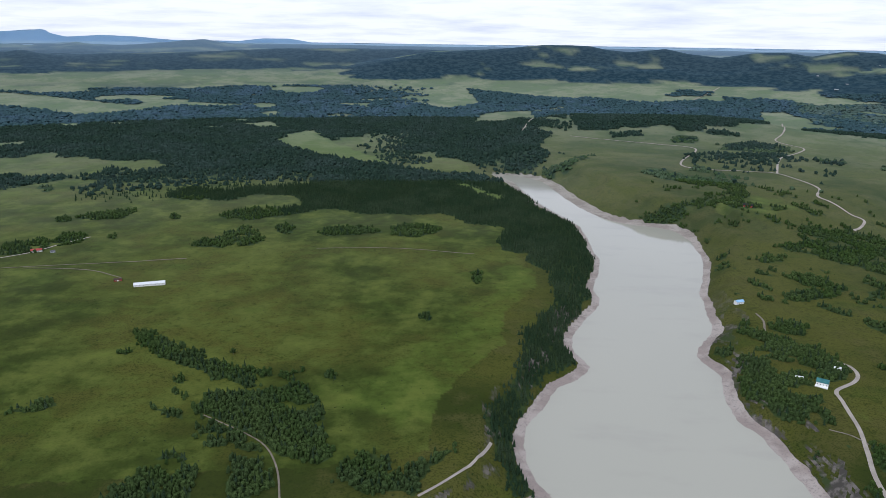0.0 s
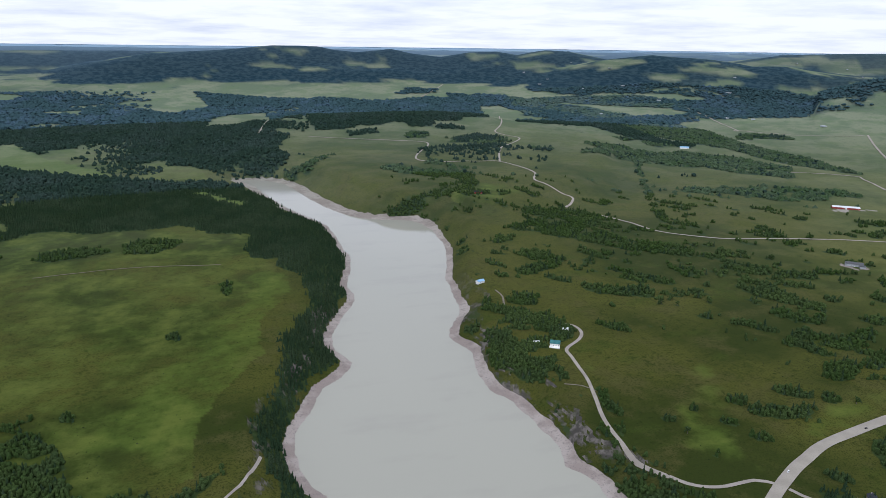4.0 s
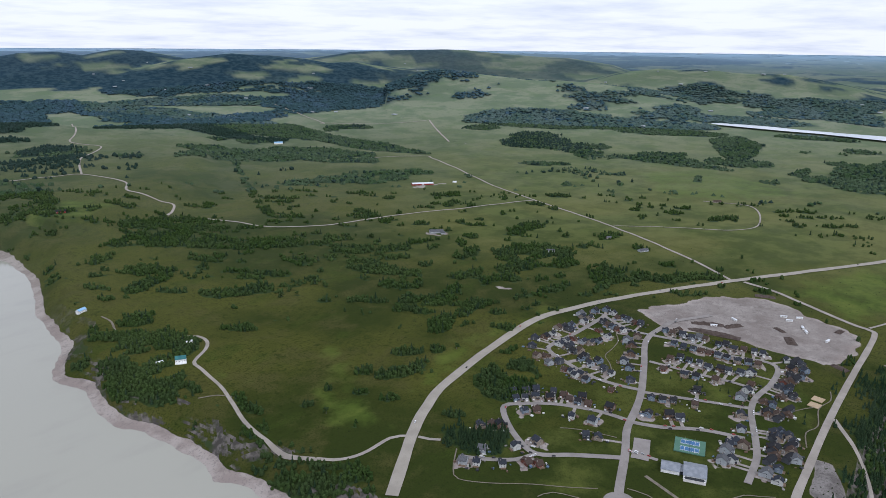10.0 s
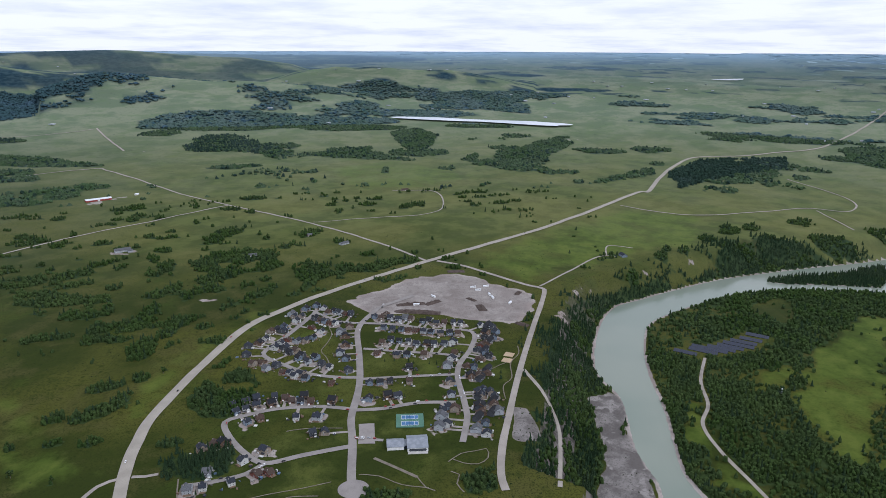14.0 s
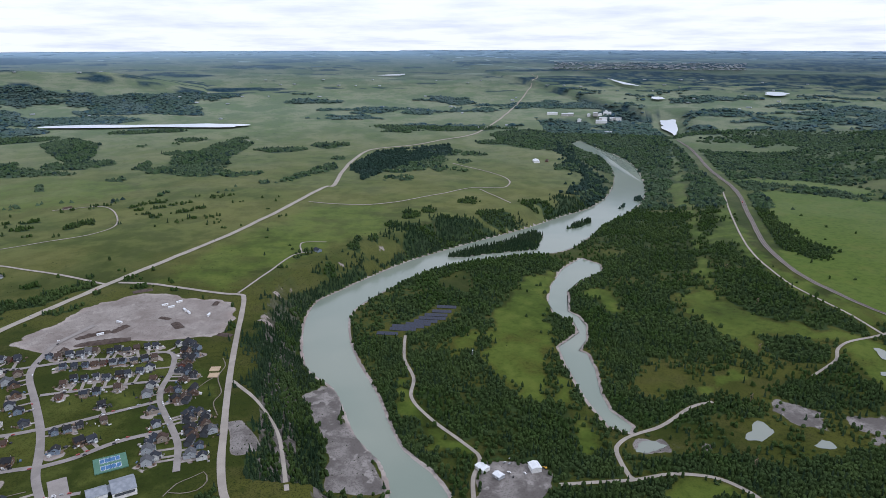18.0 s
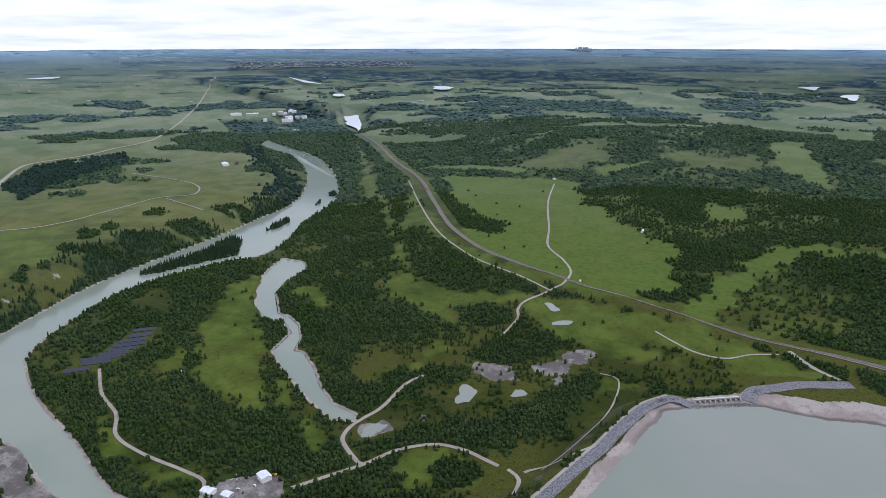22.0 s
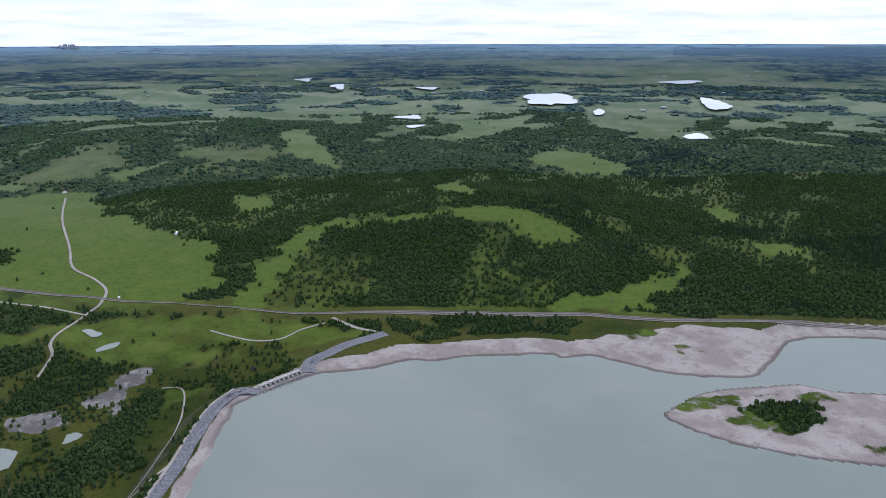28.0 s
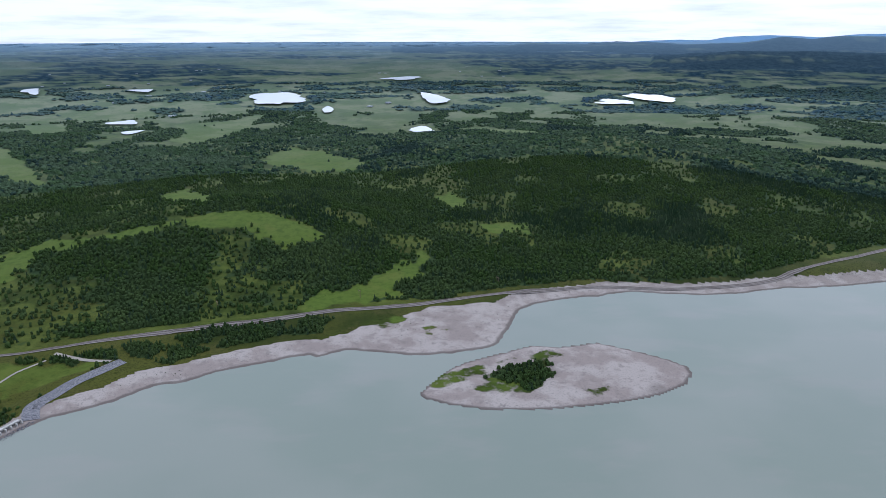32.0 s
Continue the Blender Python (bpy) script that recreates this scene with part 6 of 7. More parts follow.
def shingle(name, c):
    n = Nodes(name, 0.95, 0, 0.08)
    col = n.mix(n.ramp(n.noise(1.6, 4, 0.7), 0.35, 0.65), c, tuple(v * 1.5 for v in c))
    info = n.t.nodes.new("ShaderNodeObjectInfo")
    col = n.mix(n.math("MULTIPLY", info.outputs["Random"], 0.5), col, tuple(v * 0.6 + 0.03 for v in c))
    return n.colour(col)


WALLS = [paint("blue_grey_siding", (0.16, 0.20, 0.25)), paint("taupe_siding", (0.25, 0.21, 0.17)), paint("brown_siding", (0.13, 0.085, 0.06)),
         paint("off_white_siding", (0.50, 0.50, 0.48)), paint("charcoal_siding", (0.07, 0.075, 0.085)), paint("pale_grey_siding", (0.33, 0.35, 0.37)), paint("rust_red_siding", (0.16, 0.06, 0.045))]
ROOFS = [shingle("slate_shingles", (0.026, 0.030, 0.039)), shingle("charcoal_shingles", (0.017, 0.018, 0.021)), shingle("brown_shingles", (0.055, 0.038, 0.030)), shingle("grey_shingles", (0.085, 0.088, 0.095))]
TRIM = paint("white_trim", (0.72, 0.72, 0.70))
WHITE_METAL = plain("white_metal_roof", (0.62, 0.64, 0.66), (0.72, 0.74, 0.76), 6, 0.45, 0.2)
RED_METAL = plain("red_metal_cladding", (0.26, 0.04, 0.035), (0.34, 0.06, 0.05), 6, 0.5, 0.1)
TEAL_METAL = plain("teal_metal_roof", (0.03, 0.13, 0.14), (0.05, 0.18, 0.18), 6, 0.4, 0.3)
BLUE_METAL = plain("blue_metal_roof", (0.22, 0.42, 0.62), (0.30, 0.50, 0.70), 6, 0.4, 0.2)
DARK_GLASS = plain("dark_window_glass", (0.03, 0.036, 0.045), (0.05, 0.06, 0.07), 3, 0.08, 0, 0.6)
WOOD_DECK = plain("weathered_deck_wood", (0.16, 0.11, 0.075), (0.22, 0.16, 0.11), 2, 0.85)
CONCRETE = plain("pale_concrete", (0.40, 0.39, 0.36), (0.50, 0.48, 0.45), 9, 0.85)
STONE_CHIMNEY = plain("stone_chimney", (0.22, 0.19, 0.17), (0.30, 0.27, 0.24), 1.0, 0.9)
CAR_PAINTS = [plain("white_car_paint", (0.68, 0.68, 0.68), (0.74, 0.74, 0.74), 3, 0.25, 0, 0.6), plain("black_car_paint", (0.02, 0.02, 0.022), (0.03, 0.03, 0.033), 3, 0.25, 0, 0.6),
              plain("red_car_paint", (0.25, 0.02, 0.015), (0.3, 0.03, 0.02), 3, 0.3, 0, 0.6), plain("silver_car_paint", (0.36, 0.37, 0.38), (0.42, 0.43, 0.44), 3, 0.3, 0.4, 0.6)]
RUBBER = plain("tyre_rubber", (0.02, 0.02, 0.02), (0.03, 0.03, 0.03), 1)
STEEL = plain("dull_steel", (0.30, 0.30, 0.31), (0.38, 0.38, 0.39), 2, 0.45, 0.8)


def lay(x, y, az=0.0, lift=0.0, size=1.0):
    """A pose on the land at a true place, turned so that its x axis points along the bearing az."""
    h = float(land(x, y)[0])
    fx, fy, fz = (float(v) for v in folded(x, y, h))
    return Matrix.Translation((fx, fy, fz + lift)) @ Matrix.Rotation(radians(90 - az), 4, "Z") @ Matrix.Scale(size, 4)


def window_parts(parent, spots, frame_mesh, pane_mesh, flip):
    for x, y, z, turned in spots:
        w = part("window", frame_mesh, parent, at=(x, y, z))
        w.rotation_euler = (0, 0, turned)
        part("pane", pane_mesh, w)


WINDOW_FRAME = solid("window_frame", TRIM, [(-0.75, -0.06, -0.08, 0.75, 0.06, 0.06), (-0.75, -0.06, 1.3, 0.75, 0.06, 1.42), (-0.75, -0.06, 0.06, -0.63, 0.06, 1.3), (0.63, -0.06, 0.06, 0.75, 0.06, 1.3)])
WINDOW_PANE = solid("pane", DARK_GLASS, [(-0.63, -0.03, 0.06, 0.63, 0.03, 1.3)])


def cottage(k, wall, roof, label, wide, deep, storeys, wing):
    """A gabled cottage: ridge along x, front on the -y side, with a front wing, porch, deck, chimney, door and windows."""
    top = new("cottage")
    tagged(top, label, "house", "village cottages")
    h, rise = 2.9 * storeys, 0.34 * deep
    a, b = wide / 2, deep / 2
    part("wall", solid("wall", wall, [(-a, -b, -2.5, a, b, h)]), top)
    for s in (-1, 1):
        part("gable", gable_end("gable", wall, s * (a - 0.1), -b, b, h, rise - 0.25), top)
    part("roof", solid("roof", roof, prisms=[(-a - 0.5, -b - 0.6, a + 0.5, b + 0.6, h - 0.1, rise + 0.35, 0.28)]), top)
    wx = wing * (a - 2.4)
    part("front_wing", solid("front_wing", wall, [(wx - 2.3, -b - 2.6, -2.5, wx + 2.3, -b, h - 0.4)]), top)
    me = solid("front_roof", roof, prisms=[(-b - 3.1, -2.8, 0.4, 2.8, h - 0.5, 2.0, 0.25)])
    me.transform(Matrix.Translation((wx, 0, 0)) @ Matrix.Rotation(radians(90), 4, "Z"))
    part("front_roof", me, top)
    me = gable_end("front_gable", TRIM if k % 2 else wall, -b - 2.55, -2.3, 2.3, h - 0.5, 1.7)
    me.transform(Matrix.Translation((wx, 0, 0)) @ Matrix.Rotation(radians(90), 4, "Z"))
    part("front_gable", me, top)
    part("garage_door", solid("garage_door", TRIM, [(wx - 1.5, -b - 2.68, 0.05, wx + 1.5, -b - 2.58, 2.3)]), top)
    px = -wing * (a - 2.2)
    part("porch", solid("porch", WOOD_DECK, [(px - 2.2, -b - 2.0, -2.0, px + 2.2, -b, 0.25), (px - 2.1, -b - 1.9, 0.25, px - 1.9, -b - 1.7, 2.4), (px + 1.9, -b - 1.9, 0.25, px + 2.1, -b - 1.7, 2.4)]), top)
    part("porch_roof", solid("porch_roof", roof, [(px - 2.5, -b - 2.3, 2.4, px + 2.5, -b, 2.62)]), top)
    part("door", solid("door", WOOD_DECK, [(px - 0.5, -b - 0.08, 0.25, px + 0.5, -b + 0.02, 2.3)]), top)
    part("deck", solid("deck", WOOD_DECK, [(-a + 0.6, b, -2.0, a - 1.5, b + 3.2, 0.3), (-a + 0.6, b + 3.1, 0.3, a - 1.5, b + 3.2, 1.2)]), top)
    part("chimney", solid("chimney", STONE_CHIMNEY, [(a - 2.2, 0.6, h, a - 1.3, 1.5, h + rise + 0.9)]), top)
    for z in (0.9, 3.8)[:storeys]:
        window_parts(top, [(-a * 0.45, b + 0.05, z, 0), (a * 0.45, b + 0.05, z, 0), (a + 0.05, 0, z, radians(90)), (-a - 0.05, 0.8, z, radians(90)), (px if z > 3 else px + 1.4, -b - 0.05, z, 0)], WINDOW_FRAME, WINDOW_PANE, False)
    return top


def building(name, label, category, x, y, az, long, wide, h, rise, wall, roof, windows=4, door_wide=1.2, size=1.0, extra=()):
    """A plain gabled building of its own: walls, gables, roof, door and windows, ridge along the bearing az."""
    top = new(name)
    tagged(top, label, category)
    a, b = long / 2, wide / 2
    part("wall", solid("wall", wall, [(-a, -b, -2.5, a, b, h)]), top)
    for s in (-1, 1):
        part("gable", gable_end("gable", wall, s * (a - 0.1), -b, b, h, rise), top)
    part("roof", solid("roof", roof, prisms=[(-a - 0.5, -b - 0.5, a + 0.5, b + 0.5, h, rise + 0.3, 0.25)]), top)
    for s in (-1, 1):
        part("door", solid("door", TRIM, [(-door_wide / 2, s * b - 0.08, 0, door_wide / 2, s * b + 0.08, min(h - 0.3, max(2.1, door_wide)))]), top)
    for k in range(windows):
        wx = -a + long * (k + 0.5) / windows
        if abs(wx) > door_wide / 2 + 0.8:
            window_parts(top, [(wx, b + 0.05, h * 0.3, 0), (wx, -b - 0.05, h * 0.3, 0)], WINDOW_FRAME, WINDOW_PANE, False)
    for nm, mat, boxes in extra:
        part(nm, solid(nm, mat, boxes), top)
    top.matrix_world = lay(x, y, az, 0.3, size)
    return top


def road_bearing(x, y, kinds=("street",)):
    """The bearing of the nearest road, and the side of it on which the place lies."""
    best = (1e9, 0, 0)
    for kind, width, pts in ROADS:
        if kind not in kinds:
            continue
        for (ax, ay), (bx, by) in zip(pts, pts[1:]):
            dx, dy = bx - ax, by - ay
            f = min(1, max(0, ((x - ax) * dx + (y - ay) * dy) / (dx * dx + dy * dy)))
            ex, ey = x - ax - f * dx, y - ay - f * dy
            d = math.hypot(ex, ey)
            if d < best[0]:
                best = (d, math.degrees(math.atan2(dx, dy)), 1 if dx * ey - dy * ex > 0 else -1)
    return best


# ---- village ----
STYLES = [("blue-grey", 0, 0), ("taupe", 1, 2), ("dark brown", 2, 1), ("off-white", 3, 0), ("charcoal", 4, 1), ("pale grey", 5, 3), ("rust-red", 6, 2), ("blue-grey", 0, 1), ("taupe", 1, 0), ("charcoal", 4, 0), ("dark brown", 2, 2), ("pale grey", 5, 0)]
models = []
for k, (colour, wall, roof) in enumerate(STYLES):
    storeys = 1 if k in (6, 10) else 2
    tone = ("slate-grey", "charcoal", "brown", "grey")[roof]
    models.append(cottage(k, WALLS[wall], ROOFS[roof], f"{colour} {'single' if storeys == 1 else 'two'}-storey cottage with {tone} gabled roof", 9.0 + k % 3, 9.5 + (k * 7) % 4, storeys, 1 if k % 2 else -1))
used = set()
hrng = random.Random(11)
for k, (x, y) in enumerate(HOUSES):
    which = hrng.randrange(len(models))
    d, az, side = road_bearing(x, y)
    m = lay(x, y, az + (0 if side > 0 else 180) + hrng.uniform(-7, 7), 0.4, 0.94 + 0.16 * hrng.random())
    if which in used:
        copy_thing(models[which], m).scale = m.to_scale()
    else:
        used.add(which)
        models[which].matrix_world = m

GREY_METAL = plain("grey_metal_roof", (0.20, 0.22, 0.25), (0.27, 0.29, 0.32), 6, 0.5, 0.2)
club = building("clubhouse", "large white community hall with grey gabled metal roofs", "building", 775, 263, 158, 27, 31, 5.5, 5.5, TRIM, GREY_METAL, 7, 3.0,
                extra=[("terrace", CONCRETE, [(-13, -21, -2, 13, -15.6, 0.4)]), ("link_roof", GREY_METAL, [(-18, -8, 4.5, -13.6, 8, 5.2)]), ("link_wall", DARK_GLASS, [(-17.8, -7.5, -2, -13.6, 7.5, 4.5)]), ("glass_front", DARK_GLASS, [(-11, -15.62, 0.6, 11, -15.5, 4.2)])])
wing = solid("west_hall", TRIM, [(-40, -10, -2, -18, 10, 5.0)])
part("west_hall", wing, club)
part("west_hall_roof", solid("west_hall_roof", GREY_METAL, prisms=[(-40.6, -10.6, -17.4, 10.6, 5.0, 4.6, 0.25)]), club)

COURT_GREEN = plain("green_court_paint", (0.07, 0.155, 0.11), (0.085, 0.18, 0.13), 9)
COURT_BLUE = plain("blue_court_paint", (0.05, 0.13, 0.25), (0.06, 0.15, 0.30), 9)
court = new("tennis_court")
tagged(court, "green fenced hard court with two blue tennis courts", "tennis court")
part("surface", solid("surface", COURT_GREEN, [(-19.5, -18, -1, 19.5, 18, 0.3)]), court)
for s in (-1, 1):
    blue = part("playing_area", solid("playing_area", COURT_BLUE, [(-11.9, s * 8.5 - 5.5, 0.3, 11.9, s * 8.5 + 5.5, 0.33)]), court, "blue painted playing area")
    part("net", solid("net", DARK_GLASS, [(-0.04, s * 8.5 - 6.2, 0.33, 0.04, s * 8.5 + 6.2, 1.3)]), blue)
    lines = [(-11.9, s * 8.5 + e - 0.12, 0.33, 11.9, s * 8.5 + e + 0.12, 0.345) for e in (-5.4, -4.1, 4.1, 5.4)] + [(e - 0.12, s * 8.5 - 5.5, 0.33, e + 0.12, s * 8.5 + 5.5, 0.346) for e in (-11.8, -6.4, 6.4, 11.8)]
    part("court_lines", solid("court_lines", TRIM, lines), blue)
for q in range(10):
    for x, y in ((-19.5 + 39 * q / 9, -18), (-19.5 + 39 * q / 9, 18), (-19.5, -18 + 36 * q / 9), (19.5, -18 + 36 * q / 9)):
        if q % 3 == 0:
            part("fence_post", solid("fence_post", STEEL, [(x - 0.05, y - 0.05, 0, x + 0.05, y + 0.05, 3.2)]), court)
court.matrix_world = lay(829, 292, 160, 0.8)

SAND = plain("court_sand", (0.36, 0.27, 0.17), (0.42, 0.32, 0.21), 5)
for x, y in ((1095, 203), (1072, 202)):
    pit = tagged(new("sand_court", solid("sand_court", SAND, [(-8, -8, -1, 8, 8, 0.5)])), "square tan sand volleyball court beside the village", "sand court", "sand courts")
    pit.matrix_world = lay(x, y, 5, 0.4)


SOIL = plain("dark_topsoil", (0.055, 0.04, 0.033), (0.085, 0.065, 0.055), 6, 0.95)
for k, (x, y, long, wide, tall, az) in enumerate(((1225, 415, 95, 18, 5, 168), (1262, 440, 60, 14, 4, 150), (1285, 400, 40, 14, 4, 120), (1292, 300, 34, 18, 4, 60), (1240, 207, 30, 14, 3.5, 20), (1403, 245, 22, 12, 3, 100), (1500, 410, 40, 18, 3, 160), (1330, 330, 26, 10, 2.5, 30))):
    bm = bmesh.new()
    bmesh.ops.create_grid(bm, x_segments=18, y_segments=8, size=0.5)
    for v in bm.verts:
        u, w = v.co.x, v.co.y
        lump = 1 + 0.35 * math.sin(23 * u + k) * math.cos(9 * w + 2 * k)
        v.co = Vector((u * long, w * wide, tall * lump * max(0, 1 - (2 * u) ** 4) * max(0, 1 - (2 * w) ** 2) - 0.3))
    me = bpy.data.meshes.new("soil_mound")
    bm.to_mesh(me)
    bm.free()
    me.materials.append(SOIL)
    mound = tagged(new("soil_mound", me), "long heap of dark topsoil on the building site", "soil mound", "soil heaps")
    mound.matrix_world = lay(x, y, az, 0.4)
for k, (x, y, az) in enumerate(((1405, 345, 150), (1390, 330, 150), (1370, 300, 60), (1355, 290, 60), (1420, 320, 140), (1320, 410, 30), (1340, 250, 100), (1262, 428, 150))):
    building("site_trailer", "white site trailer parked on bare earth", "trailer", x, y, az, 12, 3.2, 3, 0.4, TRIM, WHITE_METAL, 2, 1.0)


# dark terraces along the village's east edge
for x, y in [(1203, 267), (1135, 247), (1094, 246), (1023, 225), (986, 228), (926, 215), (918, 192), (896, 206), (886, 185), (865, 202)]:
    building("row_cottage", "dark-roofed row cottage at the edge of the village", "house", x, y, 100, 19, 10, 5.2, 3.4, WALLS[4], ROOFS[1], 2)


# ---- other buildings ----
building("barn", "long white-roofed barn on open prairie", "barn", -736, 1339, 68, 62, 13, 4.5, 3.0, TRIM, WHITE_METAL, 8, 4)
building("barn", "low red-roofed shed beside corrals", "barn", -818, 1360, 62, 16, 9, 3.5, 2.2, RED_METAL, ROOFS[2], 2, 3)
building("farmhouse", "red-roofed farmhouse among dark trees", "house", -1117, 1530, 60, 24, 11, 4, 3.5, WALLS[3], RED_METAL, 5)
building("shed", "small grey farm shed among trees", "shed", -1075, 1528, 40, 10, 7, 3, 2, WALLS[5], ROOFS[3], 1)
building("farmhouse", "red-walled house with charcoal roof above the lake", "house", 713, 2045, 110, 26, 13, 5, 3.5, RED_METAL, ROOFS[1], 5)
building("barn", "long red barn with pale grey metal roof", "barn", 1868, 1752, 125, 80, 20, 5.5, 3.2, RED_METAL, WHITE_METAL, 8, 5)
building("shed", "small white-roofed shed by the barn", "shed", 1990, 1700, 100, 14, 9, 3.5, 2, TRIM, WHITE_METAL, 2)
building("mansion", "large pale grey estate house ringed by trees", "house", 1398, 1258, 130, 38, 16, 5.5, 3.8, WALLS[5], ROOFS[3], 7, extra=[("side_wing", WALLS[5], [(10, -20, -2, 22, -8, 5)]), ("wing_roof", ROOFS[3], [(9.4, -20.6, 5, 22.6, -7.6, 5.7)])])
building("lake_house", "white house with teal metal roof by gravel turnaround", "house", 508, 1026, 120, 17, 13, 5.5, 4, TRIM, TEAL_METAL, 4, extra=[("deck", TRIM, [(-9, -13, -2, 9, -6.5, 0.6)])])
building("garage", "small white garage near the lane end", "garage", 552, 1082, 100, 16, 6, 3, 1.6, TRIM, WHITE_METAL, 1, 3)
building("garage", "small pale shed under lakeside trees", "garage", 478, 1040, 100, 11, 5, 3, 1.4, TRIM, WHITE_METAL, 1, 2)
building("lake_house", "house with pale blue metal roof above the shore", "house", 487, 1368, 70, 17, 10, 4.5, 3, TRIM, BLUE_METAL, 4)
building("farmhouse", "white farmhouse among aspen thickets", "house", 1457, 921, 140, 20, 10, 4.5, 3, TRIM, ROOFS[3], 4)
building("farmhouse", "pale house at the edge of woodland", "house", 1674, 873, 130, 18, 11, 4, 3, WALLS[1], ROOFS[3], 4)
building("farmhouse", "grey-roofed house with gravel yard", "house", 1630, 753, 115, 26, 12, 4, 3, WALLS[5], ROOFS[3], 5)
building("farmhouse", "lone tan ranch house on open range", "house", 2350, 838, 140, 26, 12, 4, 3, WALLS[1], ROOFS[2], 5)
building("farmhouse", "blue-grey house on the cliff edge lawn", "house", 1753, 42, 60, 22, 13, 5, 3.5, WALLS[0], ROOFS[0], 5)
building("barn", "distant white and blue farm building", "barn", 2162, 3055, 120, 42, 18, 6, 4, TRIM, BLUE_METAL, 3, 4)
building("barn", "white-roofed riding hall on the river bench", "barn", 3092, -936, 100, 60, 26, 7, 4, TRIM, WHITE_METAL, 5, 5)
building("barn", "low brown stable near the riding hall", "barn", 3100, -990, 110, 44, 14, 4, 3, WALLS[2], ROOFS[2], 3, 4)
building("workshop", "white flat-sided workshop in the dam yard", "workshop", 821, -188, 60, 17, 13, 5, 1.2, TRIM, WHITE_METAL, 3, 3)
building("workshop", "grey metal store in the dam yard", "workshop", 800, -206, 60, 13, 11, 4, 1.2, WALLS[5], WHITE_METAL, 2, 3)
building("workshop", "tall white shed beside yellow excavator", "workshop", 808, -259, 85, 17, 14, 6.5, 1.6, TRIM, WHITE_METAL, 3, 4)
building("cabin", "small silver-roofed cabin on the valley meadow", "cabin", 1186, -250, 95, 12, 8, 3.5, 2, TRIM, WHITE_METAL, 2)
building("farmhouse", "white farm buildings at the meadow's far edge", "house", 1983, -1876, 130, 30, 14, 5, 3, TRIM, ROOFS[2], 4)
building("shed", "lone white shed at the field edge", "shed", 1246, -1522, 150, 18, 7, 3.5, 2, TRIM, WHITE_METAL, 2)
building("shed", "small dark hut on the grass by the spillway", "shed", 650, -950, 120, 7, 5, 2.8, 1.2, WALLS[4], ROOFS[1], 1)
prng = random.Random(4)
for k in range(16):
    building("factory_building", "pale industrial building of the distant gas plant", "factory", 5080 + prng.uniform(-190, 190), -1890 + prng.uniform(-260, 260), prng.choice((20, 110)), prng.uniform(35, 90), prng.uniform(20, 40), prng.uniform(8, 24), 3, TRIM if k % 3 else CONCRETE, WHITE_METAL, 0, 6, 0.8)


# ---- solar rows ----
CELL = plain("solar_cells", (0.012, 0.016, 0.032), (0.018, 0.024, 0.045), 4, 0.12, 0, 0.6)
SOLAR = SOLAR_ROWS
for x0, y0, x1, y1 in SOLAR:
    long = math.hypot(x1 - x0, y1 - y0)
    table = new("solar_array")
    tagged(table, "dark blue tilted solar panel row in a valley clearing", "solar array", "solar rows")
    n = max(6, round(long / 4.2))
    for k in range(n):
        u = -long / 2 + long * k / n
        p1 = part("panel", solid("panel", CELL, [(u, -4.4, -0.06, u + long / n - 0.12, 4.4, 0.06)]), table, at=(0, 0, 2.6))
        p1.rotation_euler = (radians(24), 0, 0)
    for k in range(3):
        part("post", solid("post", STEEL, [(-long / 3 + long / 3 * k - 0.15, -0.15, -1.5, -long / 3 + long / 3 * k + 0.15, 0.15, 2.5)]), table)
    az = math.degrees(math.atan2(x1 - x0, y1 - y0))
    table.matrix_world = lay((x0 + x1) / 2, (y0 + y1) / 2, az, 0.2)


# ---- vehicles ----
def car(name, label, body, long=4.7, tall=1.5, category="car"):
    top = new(name)
    tagged(top, label, category, "vehicles on the roads")
    w, a = 0.92, long / 2
    part("body", solid("body", body, [(-a, -w, 0.35, a, w, 0.95), (-a + 0.15, -w + 0.06, 0.95, a - 0.2, w - 0.06, 1.02)]), top)
    cab = part("cabin", solid("cabin", body, [(-a * 0.75, -w + 0.12, 1.0, a * 0.38, w - 0.12, tall)]), top)
    part("windscreen", solid("windscreen", DARK_GLASS, [(a * 0.38, -w + 0.2, 1.05, a * 0.42, w - 0.2, tall - 0.1)]), cab)
    for s in (-1, 1):
        part("side_window", solid("side_window", DARK_GLASS, [(-a * 0.68, s * (w - 0.12) - 0.02, 1.08, a * 0.3, s * (w - 0.12) + 0.02, tall - 0.12)]), cab)
        part("headlight", solid("headlight", TRIM, [(a - 0.02, s * 0.6 - 0.18, 0.62, a + 0.03, s * 0.6 + 0.18, 0.8)]), top)
        for u in (-a * 0.62, a * 0.62):
            bm = bmesh.new()
            bmesh.ops.create_cone(bm, cap_ends=True, segments=10, radius1=0.34, radius2=0.34, depth=0.22, matrix=Matrix.Translation((u, s * (w - 0.06), 0.34)) @ Matrix.Rotation(radians(90), 4, "X"))
            me = bpy.data.meshes.new("wheel")
            bm.to_mesh(me)
            bm.free()
            me.materials.append(RUBBER)
            part("wheel", me, top)
    return top


CARS = [car("car", "white pickup with closed bed cover", CAR_PAINTS[0], 5.4, 1.8), car("car", "black sport utility car on asphalt", CAR_PAINTS[1], 4.9, 1.75), car("car", "dark red sedan car on asphalt", CAR_PAINTS[2]), car("car", "silver sedan car on grey asphalt", CAR_PAINTS[3])]
spots = []
highway = np.array(curve(ROADS[0][2], 6.0))
